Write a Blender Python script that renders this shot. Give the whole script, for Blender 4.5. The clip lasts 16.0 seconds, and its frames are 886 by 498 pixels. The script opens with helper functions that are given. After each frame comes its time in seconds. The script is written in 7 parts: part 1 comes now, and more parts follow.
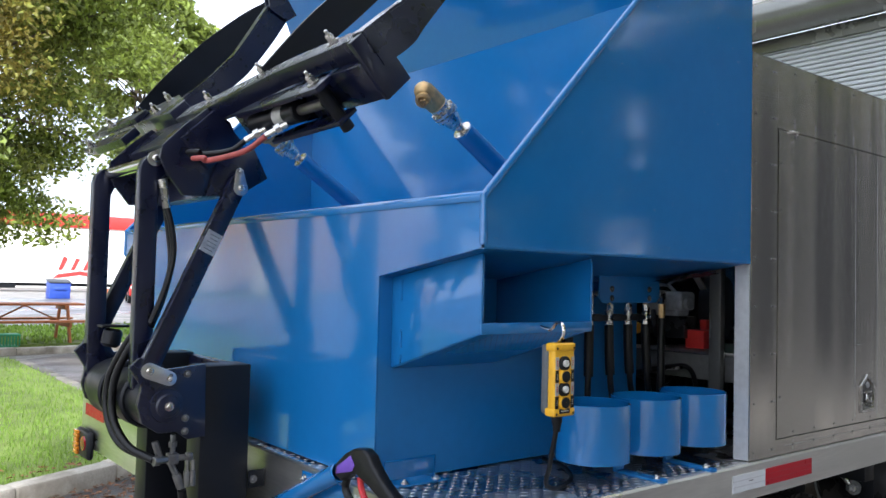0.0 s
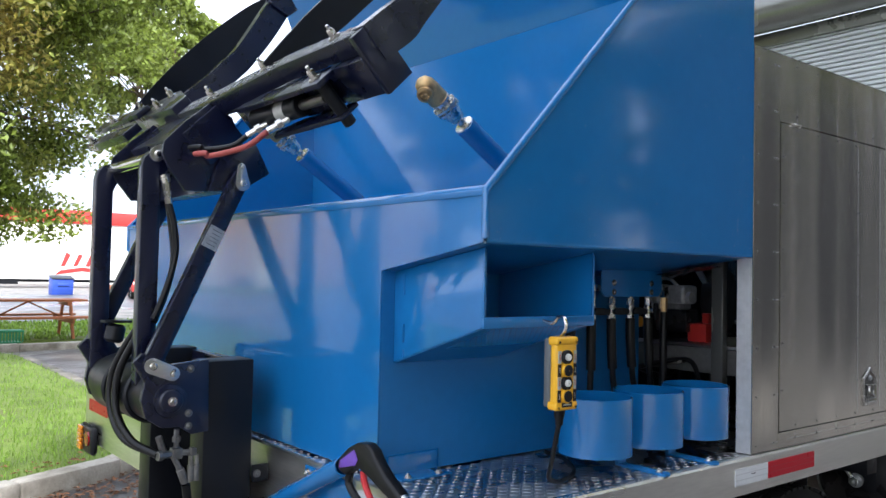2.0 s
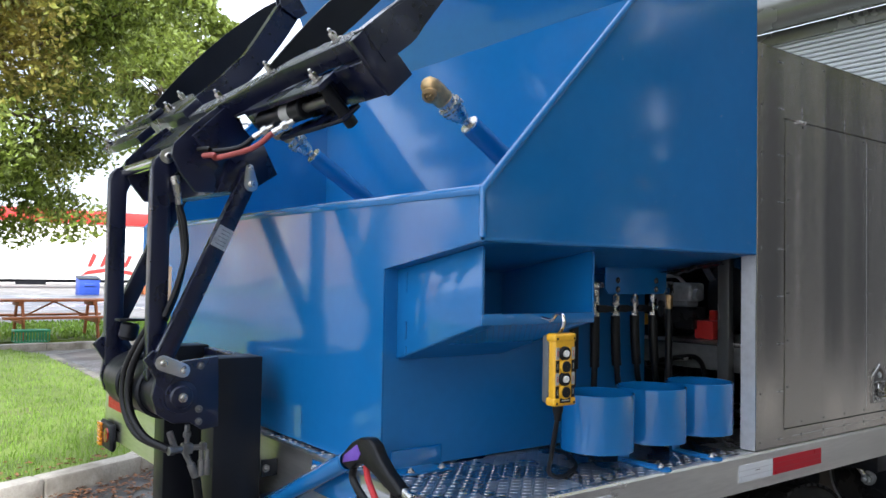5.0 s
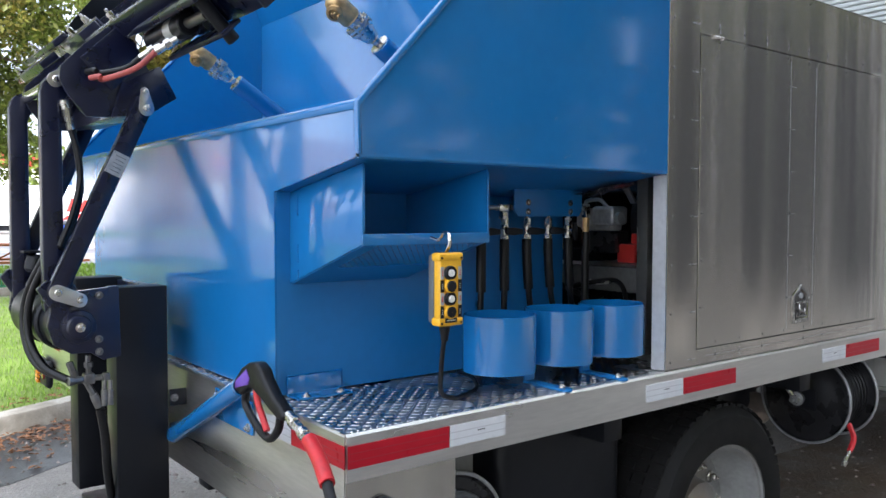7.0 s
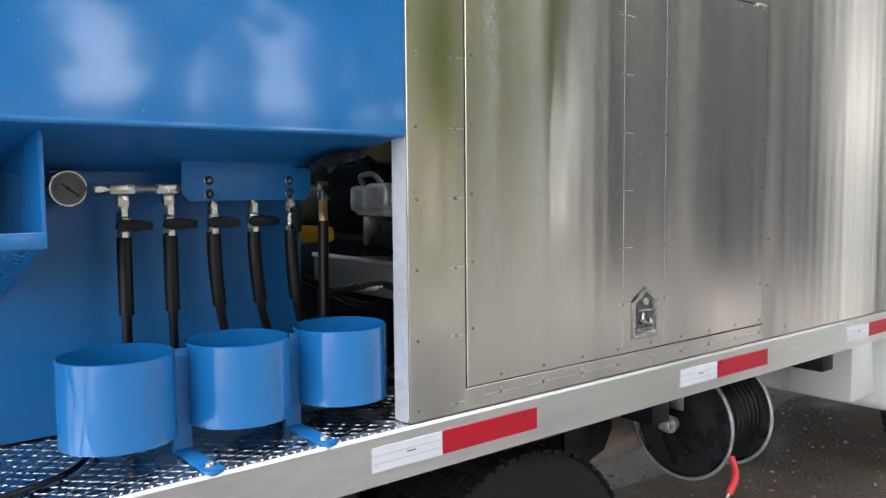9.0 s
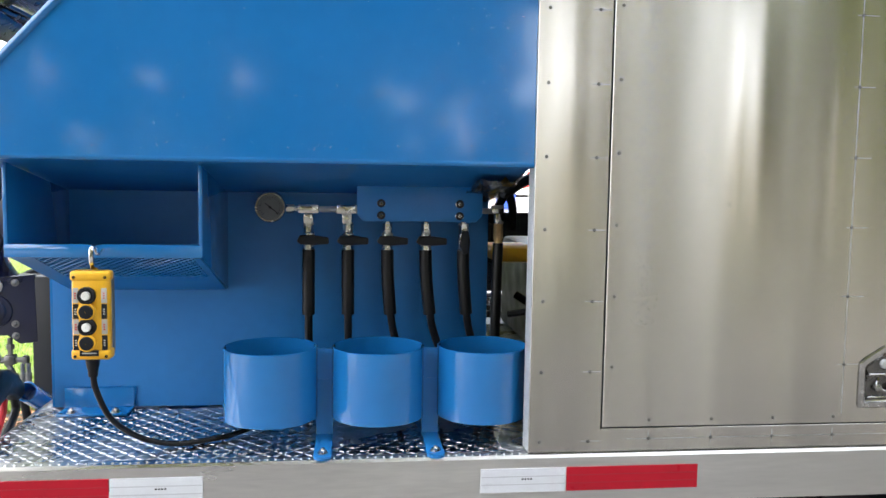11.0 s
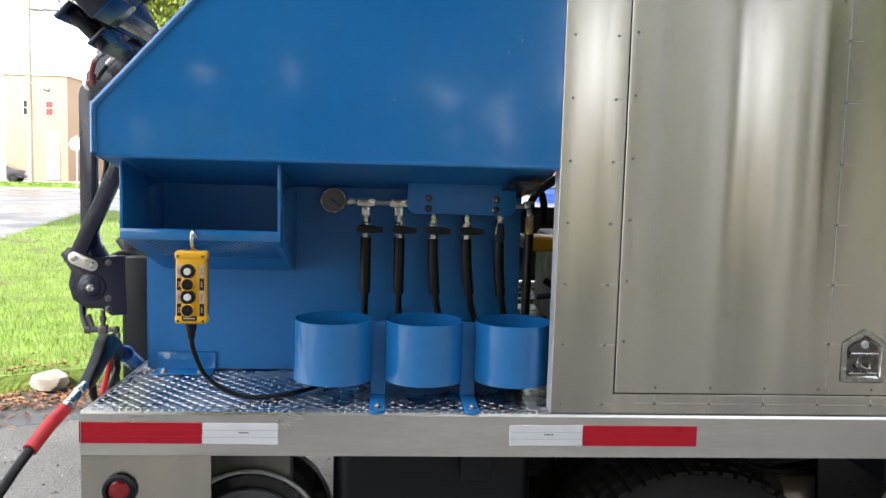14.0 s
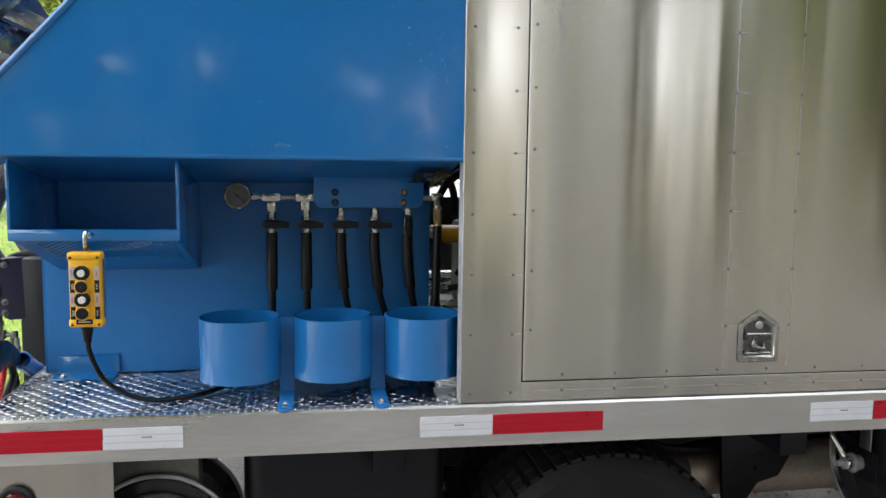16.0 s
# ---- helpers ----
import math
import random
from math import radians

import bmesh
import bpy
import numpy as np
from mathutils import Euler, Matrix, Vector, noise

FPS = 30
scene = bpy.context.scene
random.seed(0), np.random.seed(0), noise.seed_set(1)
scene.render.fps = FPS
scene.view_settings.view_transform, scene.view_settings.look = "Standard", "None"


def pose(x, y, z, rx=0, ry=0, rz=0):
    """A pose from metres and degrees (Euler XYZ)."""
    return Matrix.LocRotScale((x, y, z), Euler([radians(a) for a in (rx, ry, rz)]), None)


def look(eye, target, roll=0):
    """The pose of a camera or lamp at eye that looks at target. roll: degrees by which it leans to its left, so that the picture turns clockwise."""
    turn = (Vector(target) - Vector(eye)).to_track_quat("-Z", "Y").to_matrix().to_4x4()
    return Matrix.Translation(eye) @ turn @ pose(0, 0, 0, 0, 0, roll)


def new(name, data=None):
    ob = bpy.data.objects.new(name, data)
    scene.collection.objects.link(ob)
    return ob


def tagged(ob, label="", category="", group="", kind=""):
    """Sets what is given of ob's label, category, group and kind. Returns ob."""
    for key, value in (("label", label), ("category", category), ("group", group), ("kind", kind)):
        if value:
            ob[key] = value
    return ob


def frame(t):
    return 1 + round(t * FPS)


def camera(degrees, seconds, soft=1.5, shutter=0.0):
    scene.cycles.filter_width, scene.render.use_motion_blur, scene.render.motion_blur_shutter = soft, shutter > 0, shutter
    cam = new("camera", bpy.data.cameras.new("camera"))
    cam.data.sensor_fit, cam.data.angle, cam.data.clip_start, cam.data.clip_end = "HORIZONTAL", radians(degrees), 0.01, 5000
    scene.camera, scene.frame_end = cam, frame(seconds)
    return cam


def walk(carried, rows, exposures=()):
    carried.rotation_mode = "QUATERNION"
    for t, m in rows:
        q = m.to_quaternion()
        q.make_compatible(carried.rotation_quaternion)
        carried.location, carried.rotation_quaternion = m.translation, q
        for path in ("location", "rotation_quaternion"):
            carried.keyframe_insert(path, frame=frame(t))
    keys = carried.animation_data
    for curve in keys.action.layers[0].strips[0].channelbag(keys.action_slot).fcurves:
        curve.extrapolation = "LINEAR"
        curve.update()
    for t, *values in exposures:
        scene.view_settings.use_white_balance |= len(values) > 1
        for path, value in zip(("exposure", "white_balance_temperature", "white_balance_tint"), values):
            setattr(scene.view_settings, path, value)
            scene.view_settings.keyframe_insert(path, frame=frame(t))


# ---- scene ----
cam = camera(57.8, 16.0)
PATH = [
    (0, (-1.121, -1.293, 1.469), (0.13, 0.265, 1.549), 1.4),
    (0.5, (-1.117, -1.301, 1.469), (0.137, 0.255, 1.551), 1.2),
    (1, (-1.118, -1.3, 1.464), (0.141, 0.251, 1.551), 1.1),
    (1.5, (-1.119, -1.298, 1.467), (0.136, 0.257, 1.544), 1.2),
    (2, (-1.122, -1.294, 1.468), (0.126, 0.268, 1.535), 1.2),
    (2.5, (-1.119, -1.289, 1.466), (0.125, 0.276, 1.528), 1.0),
    (3, (-1.119, -1.286, 1.466), (0.127, 0.277, 1.526), 1.1),
    (3.5, (-1.125, -1.287, 1.467), (0.12, 0.277, 1.529), 1.4),
    (5.8, (-1.034, -1.406, 1.465), (0.139, 0.214, 1.513), 0.2),
    (6, (-1.008, -1.418, 1.46), (0.161, 0.204, 1.497), 0.0),
    (6.5, (-0.963, -1.445, 1.447), (0.213, 0.172, 1.441), 0.0),
    (7, (-0.881, -1.457, 1.42), (0.351, 0.116, 1.335), 0.1),
    (7.5, (-0.677, -1.332, 1.408), (0.64, 0.168, 1.276), -0.4),
    (8, (-0.436, -1.271, 1.444), (0.933, 0.18, 1.3), -1.6),
    (8.2, (-0.314, -1.301, 1.44), (1.066, 0.139, 1.291), -1.7),
    (10.3, (0.654, -1.294, 1.469), (1.233, 0.615, 1.322), 1.7),
    (10.5, (0.694, -1.361, 1.481), (1.139, 0.583, 1.34), 1.6),
    (11, (0.741, -1.578, 1.508), (0.972, 0.402, 1.343), 0.9),
    (11.5, (0.856, -1.738, 1.505), (0.972, 0.25, 1.32), 1.0),
    (12, (0.891, -1.811, 1.509), (0.937, 0.178, 1.305), 0.8),
    (12.5, (0.807, -1.851, 1.52), (0.88, 0.137, 1.315), 0.5),
    (13, (0.757, -1.867, 1.522), (0.873, 0.119, 1.32), 1.0),
    (13.5, (0.722, -1.879, 1.521), (0.853, 0.108, 1.326), 1.4),
    (14, (0.711, -1.875, 1.523), (0.844, 0.112, 1.338), 1.6),
    (14.5, (0.702, -1.88, 1.526), (0.836, 0.108, 1.352), 1.7),
    (15, (0.704, -1.881, 1.528), (0.843, 0.107, 1.356), 1.7),
    (15.5, (0.712, -1.882, 1.524), (0.873, 0.104, 1.351), 1.4),
    (16, (0.764, -1.875, 1.532), (1.075, 0.089, 1.325), 0.7),
]
walk(cam, [(t, look(eye, target, roll)) for t, eye, target, roll in PATH], exposures=[(0, 0.95, 5700, 10), (5.8, 0.95, 5700, 10), (7.0, 1.3, 5700, 10), (8.2, 1.75, 5850, 10), (10.3, 2.38, 6000, 10), (11, 2.0, 6000, 10), (12, 1.60, 6100, 10), (16, 1.54, 6100, 10)])

# ---- world, sun ----
SUN_ELEV, SUN_AZ = 40.0, -152.0   # azimuth: degrees from +y towards +x
world = bpy.data.worlds.new("world")
scene.world = world
world.use_nodes = True
wn = world.node_tree.nodes
sky = wn.new("ShaderNodeTexSky")
sky.sky_type, sky.sun_disc = "NISHITA", False
sky.sun_elevation, sky.sun_rotation = radians(SUN_ELEV), radians(SUN_AZ)
sky.air_density, sky.dust_density, sky.ozone_density = 1.0, 6.0, 1.0
# thin bright cloud veil over the sky
veil, amount, haze = wn.new("ShaderNodeTexNoise"), wn.new("ShaderNodeMapRange"), wn.new("ShaderNodeMix")
veil.inputs["Scale"].default_value, veil.inputs["Detail"].default_value = 2.2, 6.0
amount.inputs["From Min"].default_value, amount.inputs["From Max"].default_value = 0.3, 0.7
amount.inputs["To Min"].default_value, amount.inputs["To Max"].default_value = 0.50, 0.92
haze.data_type = "RGBA"
haze.inputs["B"].default_value = (8.6, 8.65, 8.8, 1)
aim = wn.new("ShaderNodeTexCoord")
world.node_tree.links.new(aim.outputs["Generated"], veil.inputs["Vector"])
world.node_tree.links.new(veil.outputs["Fac"], amount.inputs["Value"])
world.node_tree.links.new(amount.outputs[0], haze.inputs["Factor"])
world.node_tree.links.new(sky.outputs[0], haze.inputs["A"])
world.node_tree.links.new(haze.outputs["Result"], wn["Background"].inputs[0])
wn["Background"].inputs[1].default_value = 0.15
sun = new("sun", bpy.data.lights.new("sun", "SUN"))
sun.data.energy, sun.data.angle, sun.data.color = 4.8, radians(3.0), (1.0, 0.93, 0.82)
sd = Vector((math.sin(radians(SUN_AZ)) * math.cos(radians(SUN_ELEV)), math.cos(radians(SUN_AZ)) * math.cos(radians(SUN_ELEV)), math.sin(radians(SUN_ELEV))))
sun.matrix_world = look(sd * 30, (0, 0, 0))


# ---- materials ----
def mat(name, base, rough=0.5, metal=0.0, var=0.15, scale=6.0, grain=60.0, bump=0.0, bscale=40.0, rvar=0.1, stretch=(1, 1, 1), coat=0.0, second=None, mix_at=0.5, trans=0.0, random_piece=0.0, spec=0.5, aniso=0.0, leafy=0.0, bdetail=5.0):
    m = bpy.data.materials.new(name)
    m.use_nodes = True
    nt = m.node_tree
    N, L = nt.nodes, nt.links
    b = N["Principled BSDF"]
    b.inputs["Metallic"].default_value = metal
    b.inputs["Specular IOR Level"].default_value = spec
    b.inputs["Coat Weight"].default_value = coat
    b.inputs["Coat Roughness"].default_value = 0.06
    b.inputs["Transmission Weight"].default_value = trans
    tc, mp = N.new("ShaderNodeTexCoord"), N.new("ShaderNodeMapping")
    mp.inputs["Scale"].default_value = stretch
    L.new(tc.outputs["Object"], mp.inputs["Vector"])

    def noisy(s, detail=4.0):
        n = N.new("ShaderNodeTexNoise")
        n.inputs["Scale"].default_value, n.inputs["Detail"].default_value = s, detail
        L.new(mp.outputs[0], n.inputs["Vector"])
        return n
    big, fine = noisy(scale), noisy(grain, 6.0)
    add = N.new("ShaderNodeMath")
    add.operation = "MULTIPLY_ADD"
    L.new(fine.outputs["Fac"], add.inputs[0])
    add.inputs[1].default_value = 0.5
    L.new(big.outputs["Fac"], add.inputs[2])
    ramp = N.new("ShaderNodeValToRGB")
    hi = [min(1, c * (1 + var)) for c in base]
    lo = [c * (1 - var) for c in base]
    ramp.color_ramp.elements[0].position, ramp.color_ramp.elements[1].position = 0.5, 1.0
    ramp.color_ramp.elements[0].color, ramp.color_ramp.elements[1].color = (*lo, 1), (*hi, 1)
    L.new(add.outputs[0], ramp.inputs[0])
    colour = ramp.outputs[0]
    if second:
        patch = noisy(scale * 0.37, 5.0)
        edge = N.new("ShaderNodeMapRange")
        edge.inputs["From Min"].default_value, edge.inputs["From Max"].default_value = mix_at - 0.06, mix_at + 0.06
        L.new(patch.outputs["Fac"], edge.inputs["Value"])
        mx = N.new("ShaderNodeMix")
        mx.data_type = "RGBA"
        L.new(edge.outputs[0], mx.inputs["Factor"])
        L.new(colour, mx.inputs["A"])
        mx.inputs["B"].default_value = (*second, 1)
        colour = mx.outputs["Result"]
    if random_piece:
        info, hs, mr = N.new("ShaderNodeNewGeometry"), N.new("ShaderNodeHueSaturation"), N.new("ShaderNodeMapRange")
        mr.inputs["To Min"].default_value, mr.inputs["To Max"].default_value = 1 - random_piece, 1 + random_piece
        L.new(info.outputs["Random Per Island"], mr.inputs["Value"])
        L.new(mr.outputs[0], hs.inputs["Value"])
        L.new(colour, hs.inputs["Color"])
        colour = hs.outputs[0]
    L.new(colour, b.inputs["Base Color"])
    rr = N.new("ShaderNodeMapRange")
    rr.inputs["From Min"].default_value, rr.inputs["From Max"].default_value = 0.3, 0.7
    rr.inputs["To Min"].default_value, rr.inputs["To Max"].default_value = max(0.02, rough - rvar), min(1, rough + rvar)
    L.new(big.outputs["Fac"], rr.inputs["Value"])
    L.new(rr.outputs[0], b.inputs["Roughness"])
    if aniso:
        tg = N.new("ShaderNodeTangent")
        tg.direction_type, tg.axis = "RADIAL", "Z"
        b.inputs["Anisotropic"].default_value, b.inputs["Anisotropic Rotation"].default_value = aniso, 0.25
        L.new(tg.outputs[0], b.inputs["Tangent"])
    if leafy:
        tl2, ms, br = N.new("ShaderNodeBsdfTranslucent"), N.new("ShaderNodeMixShader"), N.new("ShaderNodeHueSaturation")
        br.inputs["Hue"].default_value, br.inputs["Value"].default_value = 0.485, 1.5
        L.new(colour, br.inputs["Color"])
        L.new(br.outputs[0], tl2.inputs["Color"])
        ms.inputs[0].default_value = leafy
        L.new(b.outputs[0], ms.inputs[1])
        L.new(tl2.outputs[0], ms.inputs[2])
        L.new(ms.outputs[0], N["Material Output"].inputs["Surface"])
    if bump:
        bn, bp = noisy(bscale, bdetail), N.new("ShaderNodeBump")
        bp.inputs["Strength"].default_value, bp.inputs["Distance"].default_value = 1.0, bump
        L.new(bn.outputs["Fac"], bp.inputs["Height"])
        L.new(bp.outputs[0], b.inputs["Normal"])
    return m


M_BLUE = mat("blue_gloss_paint", (0.017, 0.155, 0.420), 0.13, var=0.06, scale=3, grain=30, rvar=0.05, bump=0.0006, bscale=9, coat=0.6)
M_SATIN = mat("blue_satin_paint", (0.017, 0.155, 0.420), 0.42, var=0.10, scale=3, grain=30, rvar=0.08, bump=0.0006, bscale=9)
M_NAVY = mat("navy_enamel", (0.004, 0.006, 0.024), 0.30, var=0.25, scale=8, grain=180, rvar=0.12, bump=0.0005, bscale=260, coat=0.35)
M_BLACK = mat("black_enamel", (0.006, 0.007, 0.010), 0.4, spec=0.3, var=0.2, scale=8, rvar=0.12)
M_RUBBER = mat("black_rubber", (0.006, 0.006, 0.007), 0.38, spec=0.3, var=0.3, scale=20, rvar=0.1, bump=0.0003, bscale=120)
M_TYRE = mat("tyre_rubber", (0.010, 0.010, 0.010), 0.7, spec=0.25, var=0.35, scale=9, second=(0.020, 0.019, 0.017), mix_at=0.66)
M_ALU = mat("mill_aluminium_sheet", (0.57, 0.54, 0.49), 0.19, 1.0, var=0.11, scale=9, grain=150, rvar=0.07, second=(0.49, 0.465, 0.425), mix_at=0.57, bump=0.0010, bscale=13, bdetail=1.0, stretch=(1, 1, 0.03), aniso=0.93)
M_ALUH = mat("extruded_aluminium", (0.74, 0.725, 0.695), 0.34, 1.0, var=0.16, scale=7, grain=110, rvar=0.10, second=(0.60, 0.59, 0.56), mix_at=0.6, bump=0.0003, bscale=9, stretch=(0.12, 0.12, 1))
M_TREAD = mat("tread_plate_aluminium", (0.54, 0.54, 0.55), 0.27, 1.0, var=0.25, scale=9, grain=50, rvar=0.12, bump=0.0004, bscale=60)
M_STEEL = mat("zinc_plated_steel", (0.62, 0.60, 0.56), 0.26, 1.0, var=0.2, scale=40, rvar=0.1)
M_CHROME = mat("polished_steel", (0.75, 0.74, 0.72), 0.12, 1.0, var=0.1, scale=30, rvar=0.05)
M_GALV = mat("matt_aluminium_post", (0.62, 0.63, 0.64), 0.5, 0.35, var=0.15, scale=7, grain=60, rvar=0.1)
M_LATCH = mat("worn_stainless", (0.40, 0.39, 0.375), 0.2, 1.0, var=0.25, scale=60, rvar=0.1)
# Latch pan metal: the recess shade is put into the base colour.
M_PAN = mat("shade_dark_latch_steel", (0.14, 0.135, 0.13), 0.28, 1.0, var=0.35, scale=50, rvar=0.1)
M_BRASS = mat("aged_brass", (0.58, 0.40, 0.19), 0.45, 0.8, var=0.3, scale=40, rvar=0.1)
M_YELLOW = mat("yellow_plastic", (0.78, 0.42, 0.012), 0.38, var=0.06, scale=30)
M_GREYPL = mat("grey_plastic", (0.10, 0.11, 0.12), 0.45, var=0.1, scale=30)
M_WHITEPL = mat("white_plastic", (0.75, 0.74, 0.70), 0.4, var=0.05, scale=30)
M_PURPLE = mat("purple_plastic", (0.16, 0.07, 0.42), 0.4, var=0.1, scale=30)
M_RED = mat("red_rubber_sleeve", (0.50, 0.02, 0.025), 0.45, var=0.15, scale=30)
M_REDH = mat("red_brown_hose", (0.36, 0.07, 0.06), 0.5, var=0.15, scale=30)
M_TAPER = mat("red_reflective_tape", (0.42, 0.008, 0.022), 0.35, spec=0.25, var=0.08, scale=20, grain=300)
M_TAPEW = mat("white_reflective_tape", (0.66, 0.67, 0.70), 0.35, spec=0.3, var=0.06, scale=20, grain=300)
M_LENSR = mat("red_lens", (0.24, 0.004, 0.010), 0.12, var=0.2, scale=60, coat=0.5)
M_LENSA = mat("amber_lens", (0.75, 0.26, 0.02), 0.15, var=0.2, scale=60, coat=0.5)
M_WHITE = mat("white_vehicle_paint", (0.78, 0.78, 0.76), 0.2, var=0.03, scale=3, coat=0.4)
M_GLASS = mat("dark_glass", (0.01, 0.014, 0.014), 0.05, var=0.1, scale=2, rvar=0.02)
M_ASPHALT = mat("worn_asphalt", (0.225, 0.208, 0.190), 0.66, var=0.5, scale=2.2, grain=48, rvar=0.3, bump=0.02, bscale=70, second=(0.135, 0.128, 0.120), mix_at=0.55)
M_ROAD = mat("wet_road_asphalt", (0.055, 0.055, 0.058), 0.34, var=0.25, scale=0.4, grain=40, rvar=0.2, bump=0.004, bscale=60)
M_CONC = mat("weathered_concrete", (0.38, 0.35, 0.30), 0.85, var=0.25, scale=5, grain=60, bump=0.006, bscale=35, second=(0.17, 0.15, 0.12), mix_at=0.60)
M_SOIL = mat("grass_soil", (0.12, 0.17, 0.028), 0.9, var=0.4, scale=3, grain=60, bump=0.02, bscale=30, second=(0.10, 0.075, 0.04), mix_at=0.66)
M_DARKBED = mat("dark_unseen_ground", (0.095, 0.100, 0.068), 0.9, var=0.4, scale=2, grain=30, bump=0.02, bscale=25)
M_WET = mat("wet_brown_asphalt", (0.045, 0.036, 0.030), 0.5, var=0.4, scale=0.9, grain=40, rvar=0.3, bump=0.008, bscale=50, second=(0.075, 0.058, 0.045), mix_at=0.5)
M_DAMP = mat("damp_dirty_asphalt", (0.095, 0.072, 0.050), 0.6, var=0.5, scale=4, grain=40, rvar=0.25, bump=0.012, bscale=45, second=(0.10, 0.07, 0.04), mix_at=0.6)
M_CONCD = mat("damp_concrete", (0.16, 0.145, 0.125), 0.7, var=0.35, scale=5, grain=60, bump=0.006, bscale=35, second=(0.06, 0.055, 0.045), mix_at=0.5)
M_FIT = mat("dull_zinc_fittings", (0.20, 0.195, 0.19), 0.4, 0.8, var=0.3, scale=40)
M_GRASS = mat("grass_blades", (0.145, 0.24, 0.033), 0.6, var=0.2, scale=1.2, random_piece=0.35, leafy=0.4)
M_LEAF = mat("tree_leaves", (0.165, 0.215, 0.037), 0.5, var=0.25, scale=0.8, random_piece=0.55, second=(0.29, 0.24, 0.051), mix_at=0.57, leafy=0.4)
M_BARK = mat("bark", (0.12, 0.09, 0.065), 0.9, var=0.4, scale=6, grain=40, bump=0.02, bscale=18, stretch=(1, 1, 0.25))
M_DRYLEAF = mat("dry_leaves", (0.17, 0.075, 0.03), 0.7, var=0.3, scale=9, random_piece=0.5)
M_REEL = mat("dark_reel_enamel", (0.022, 0.022, 0.024), 0.3, 0.2, var=0.3, scale=12, rvar=0.12)
M_RIM = mat("grey_painted_rim", (0.32, 0.32, 0.31), 0.4, 0.3, var=0.2, scale=9, second=(0.22, 0.19, 0.16), mix_at=0.62)
M_TABLE = mat("redwood_stained_planks", (0.34, 0.11, 0.035), 0.6, var=0.2, scale=8, stretch=(0.2, 1, 1))
M_TAN = mat("tan_stucco", (0.35, 0.24, 0.155), 0.9, var=0.08, scale=0.8, grain=12)
# Pale base, so the unseen block's shaded face mirrors as if sunlit.
M_BEIGE = mat("beige_render", (0.80, 0.69, 0.52), 0.9, var=0.08, scale=0.8, grain=12)
M_PALEWALL = mat("white_stucco", (0.78, 0.76, 0.72), 0.85, var=0.06, scale=0.8, grain=12)
M_SHUTTER = mat("white_steel_slats", (0.52, 0.54, 0.54), 0.4, var=0.05, scale=2)
M_GREYMET = mat("grey_metal_housing", (0.22, 0.22, 0.20), 0.25, 0.6, var=0.12, scale=2)
M_DUMP = mat("blue_dumpster_paint", (0.03, 0.07, 0.36), 0.5, var=0.15, scale=2)
M_GREENPL = mat("green_plastic", (0.03, 0.24, 0.10), 0.5, var=0.1, scale=9)
M_REDP = mat("red_paint", (0.50, 0.03, 0.025), 0.4, var=0.1, scale=3)
M_DKGREY = mat("dark_grey_car_paint", (0.03, 0.03, 0.035), 0.2, var=0.1, scale=3, coat=0.5)
M_WOODPOLE = mat("weathered_pole_wood", (0.30, 0.25, 0.19), 0.9, var=0.2, scale=4, stretch=(1, 1, 0.1))
M_PALE = mat("pale_label_film", (0.42, 0.42, 0.40), 0.4, var=0.1, scale=60)
M_CAST = mat("cast_grey_metal", (0.42, 0.43, 0.44), 0.45, 0.5, var=0.2, scale=30, bump=0.0005, bscale=200)
M_MUFF = mat("heat_stained_steel", (0.46, 0.40, 0.35), 0.42, 0.5, var=0.3, scale=7, grain=60, rvar=0.12, second=(0.30, 0.23, 0.18), mix_at=0.6)
M_CLAD = mat("grey_wall_cladding", (0.05, 0.05, 0.05), 0.7, var=0.15, scale=1.2, stretch=(1, 1, 0.2))
M_RIVET = mat("weathered_rivet", (0.15, 0.15, 0.145), 0.45, 0.7, var=0.3, scale=60)
M_GRAVEL = mat("grit_and_stones", (0.25, 0.215, 0.195), 0.85, var=0.3, scale=9, random_piece=0.6)
M_PLATE = mat("dull_grey_bracket", (0.17, 0.17, 0.16), 0.5, 0.4, var=0.25, scale=9)
M_FILM = mat("dark_plastic_film", (0.09, 0.10, 0.12), 0.12, var=0.1, scale=9, rvar=0.04, spec=0.8, coat=0.6)
M_DROP = mat("water_drop", (0.9, 0.9, 0.88), 0.03, var=0.02, trans=0.9, rvar=0.0)
M_TAPEL = mat("tape_seam", (0.50, 0.50, 0.53), 0.35, var=0.06)
M_TAPERL = mat("red_tape_seam", (0.34, 0.008, 0.018), 0.35, var=0.06)
M_GAUGE = mat("gauge_dial_grey", (0.15, 0.155, 0.155), 0.35, var=0.05, scale=40)


# ---- mesh helpers ----
def bm_new():
    return bmesh.new()


def box(bm, a, b, bevel=0.0, segs=2):
    x0, y0, z0 = a
    x1, y1, z1 = b
    vs = [bm.verts.new(p) for p in ((x0, y0, z0), (x1, y0, z0), (x1, y1, z0), (x0, y1, z0), (x0, y0, z1), (x1, y0, z1), (x1, y1, z1), (x0, y1, z1))]
    fs = [bm.faces.new([vs[i] for i in f]) for f in ((3, 2, 1, 0), (4, 5, 6, 7), (0, 1, 5, 4), (1, 2, 6, 5), (2, 3, 7, 6), (3, 0, 4, 7))]
    if bevel:
        es = list({e for f in fs for e in f.edges})
        bmesh.ops.bevel(bm, geom=es, offset=bevel, segments=segs, affect="EDGES", profile=0.5)
    return bm


AXES = {"y": lambda u, v, w: (u, w, v), "x": lambda u, v, w: (w, u, v), "z": lambda u, v, w: (u, v, w)}


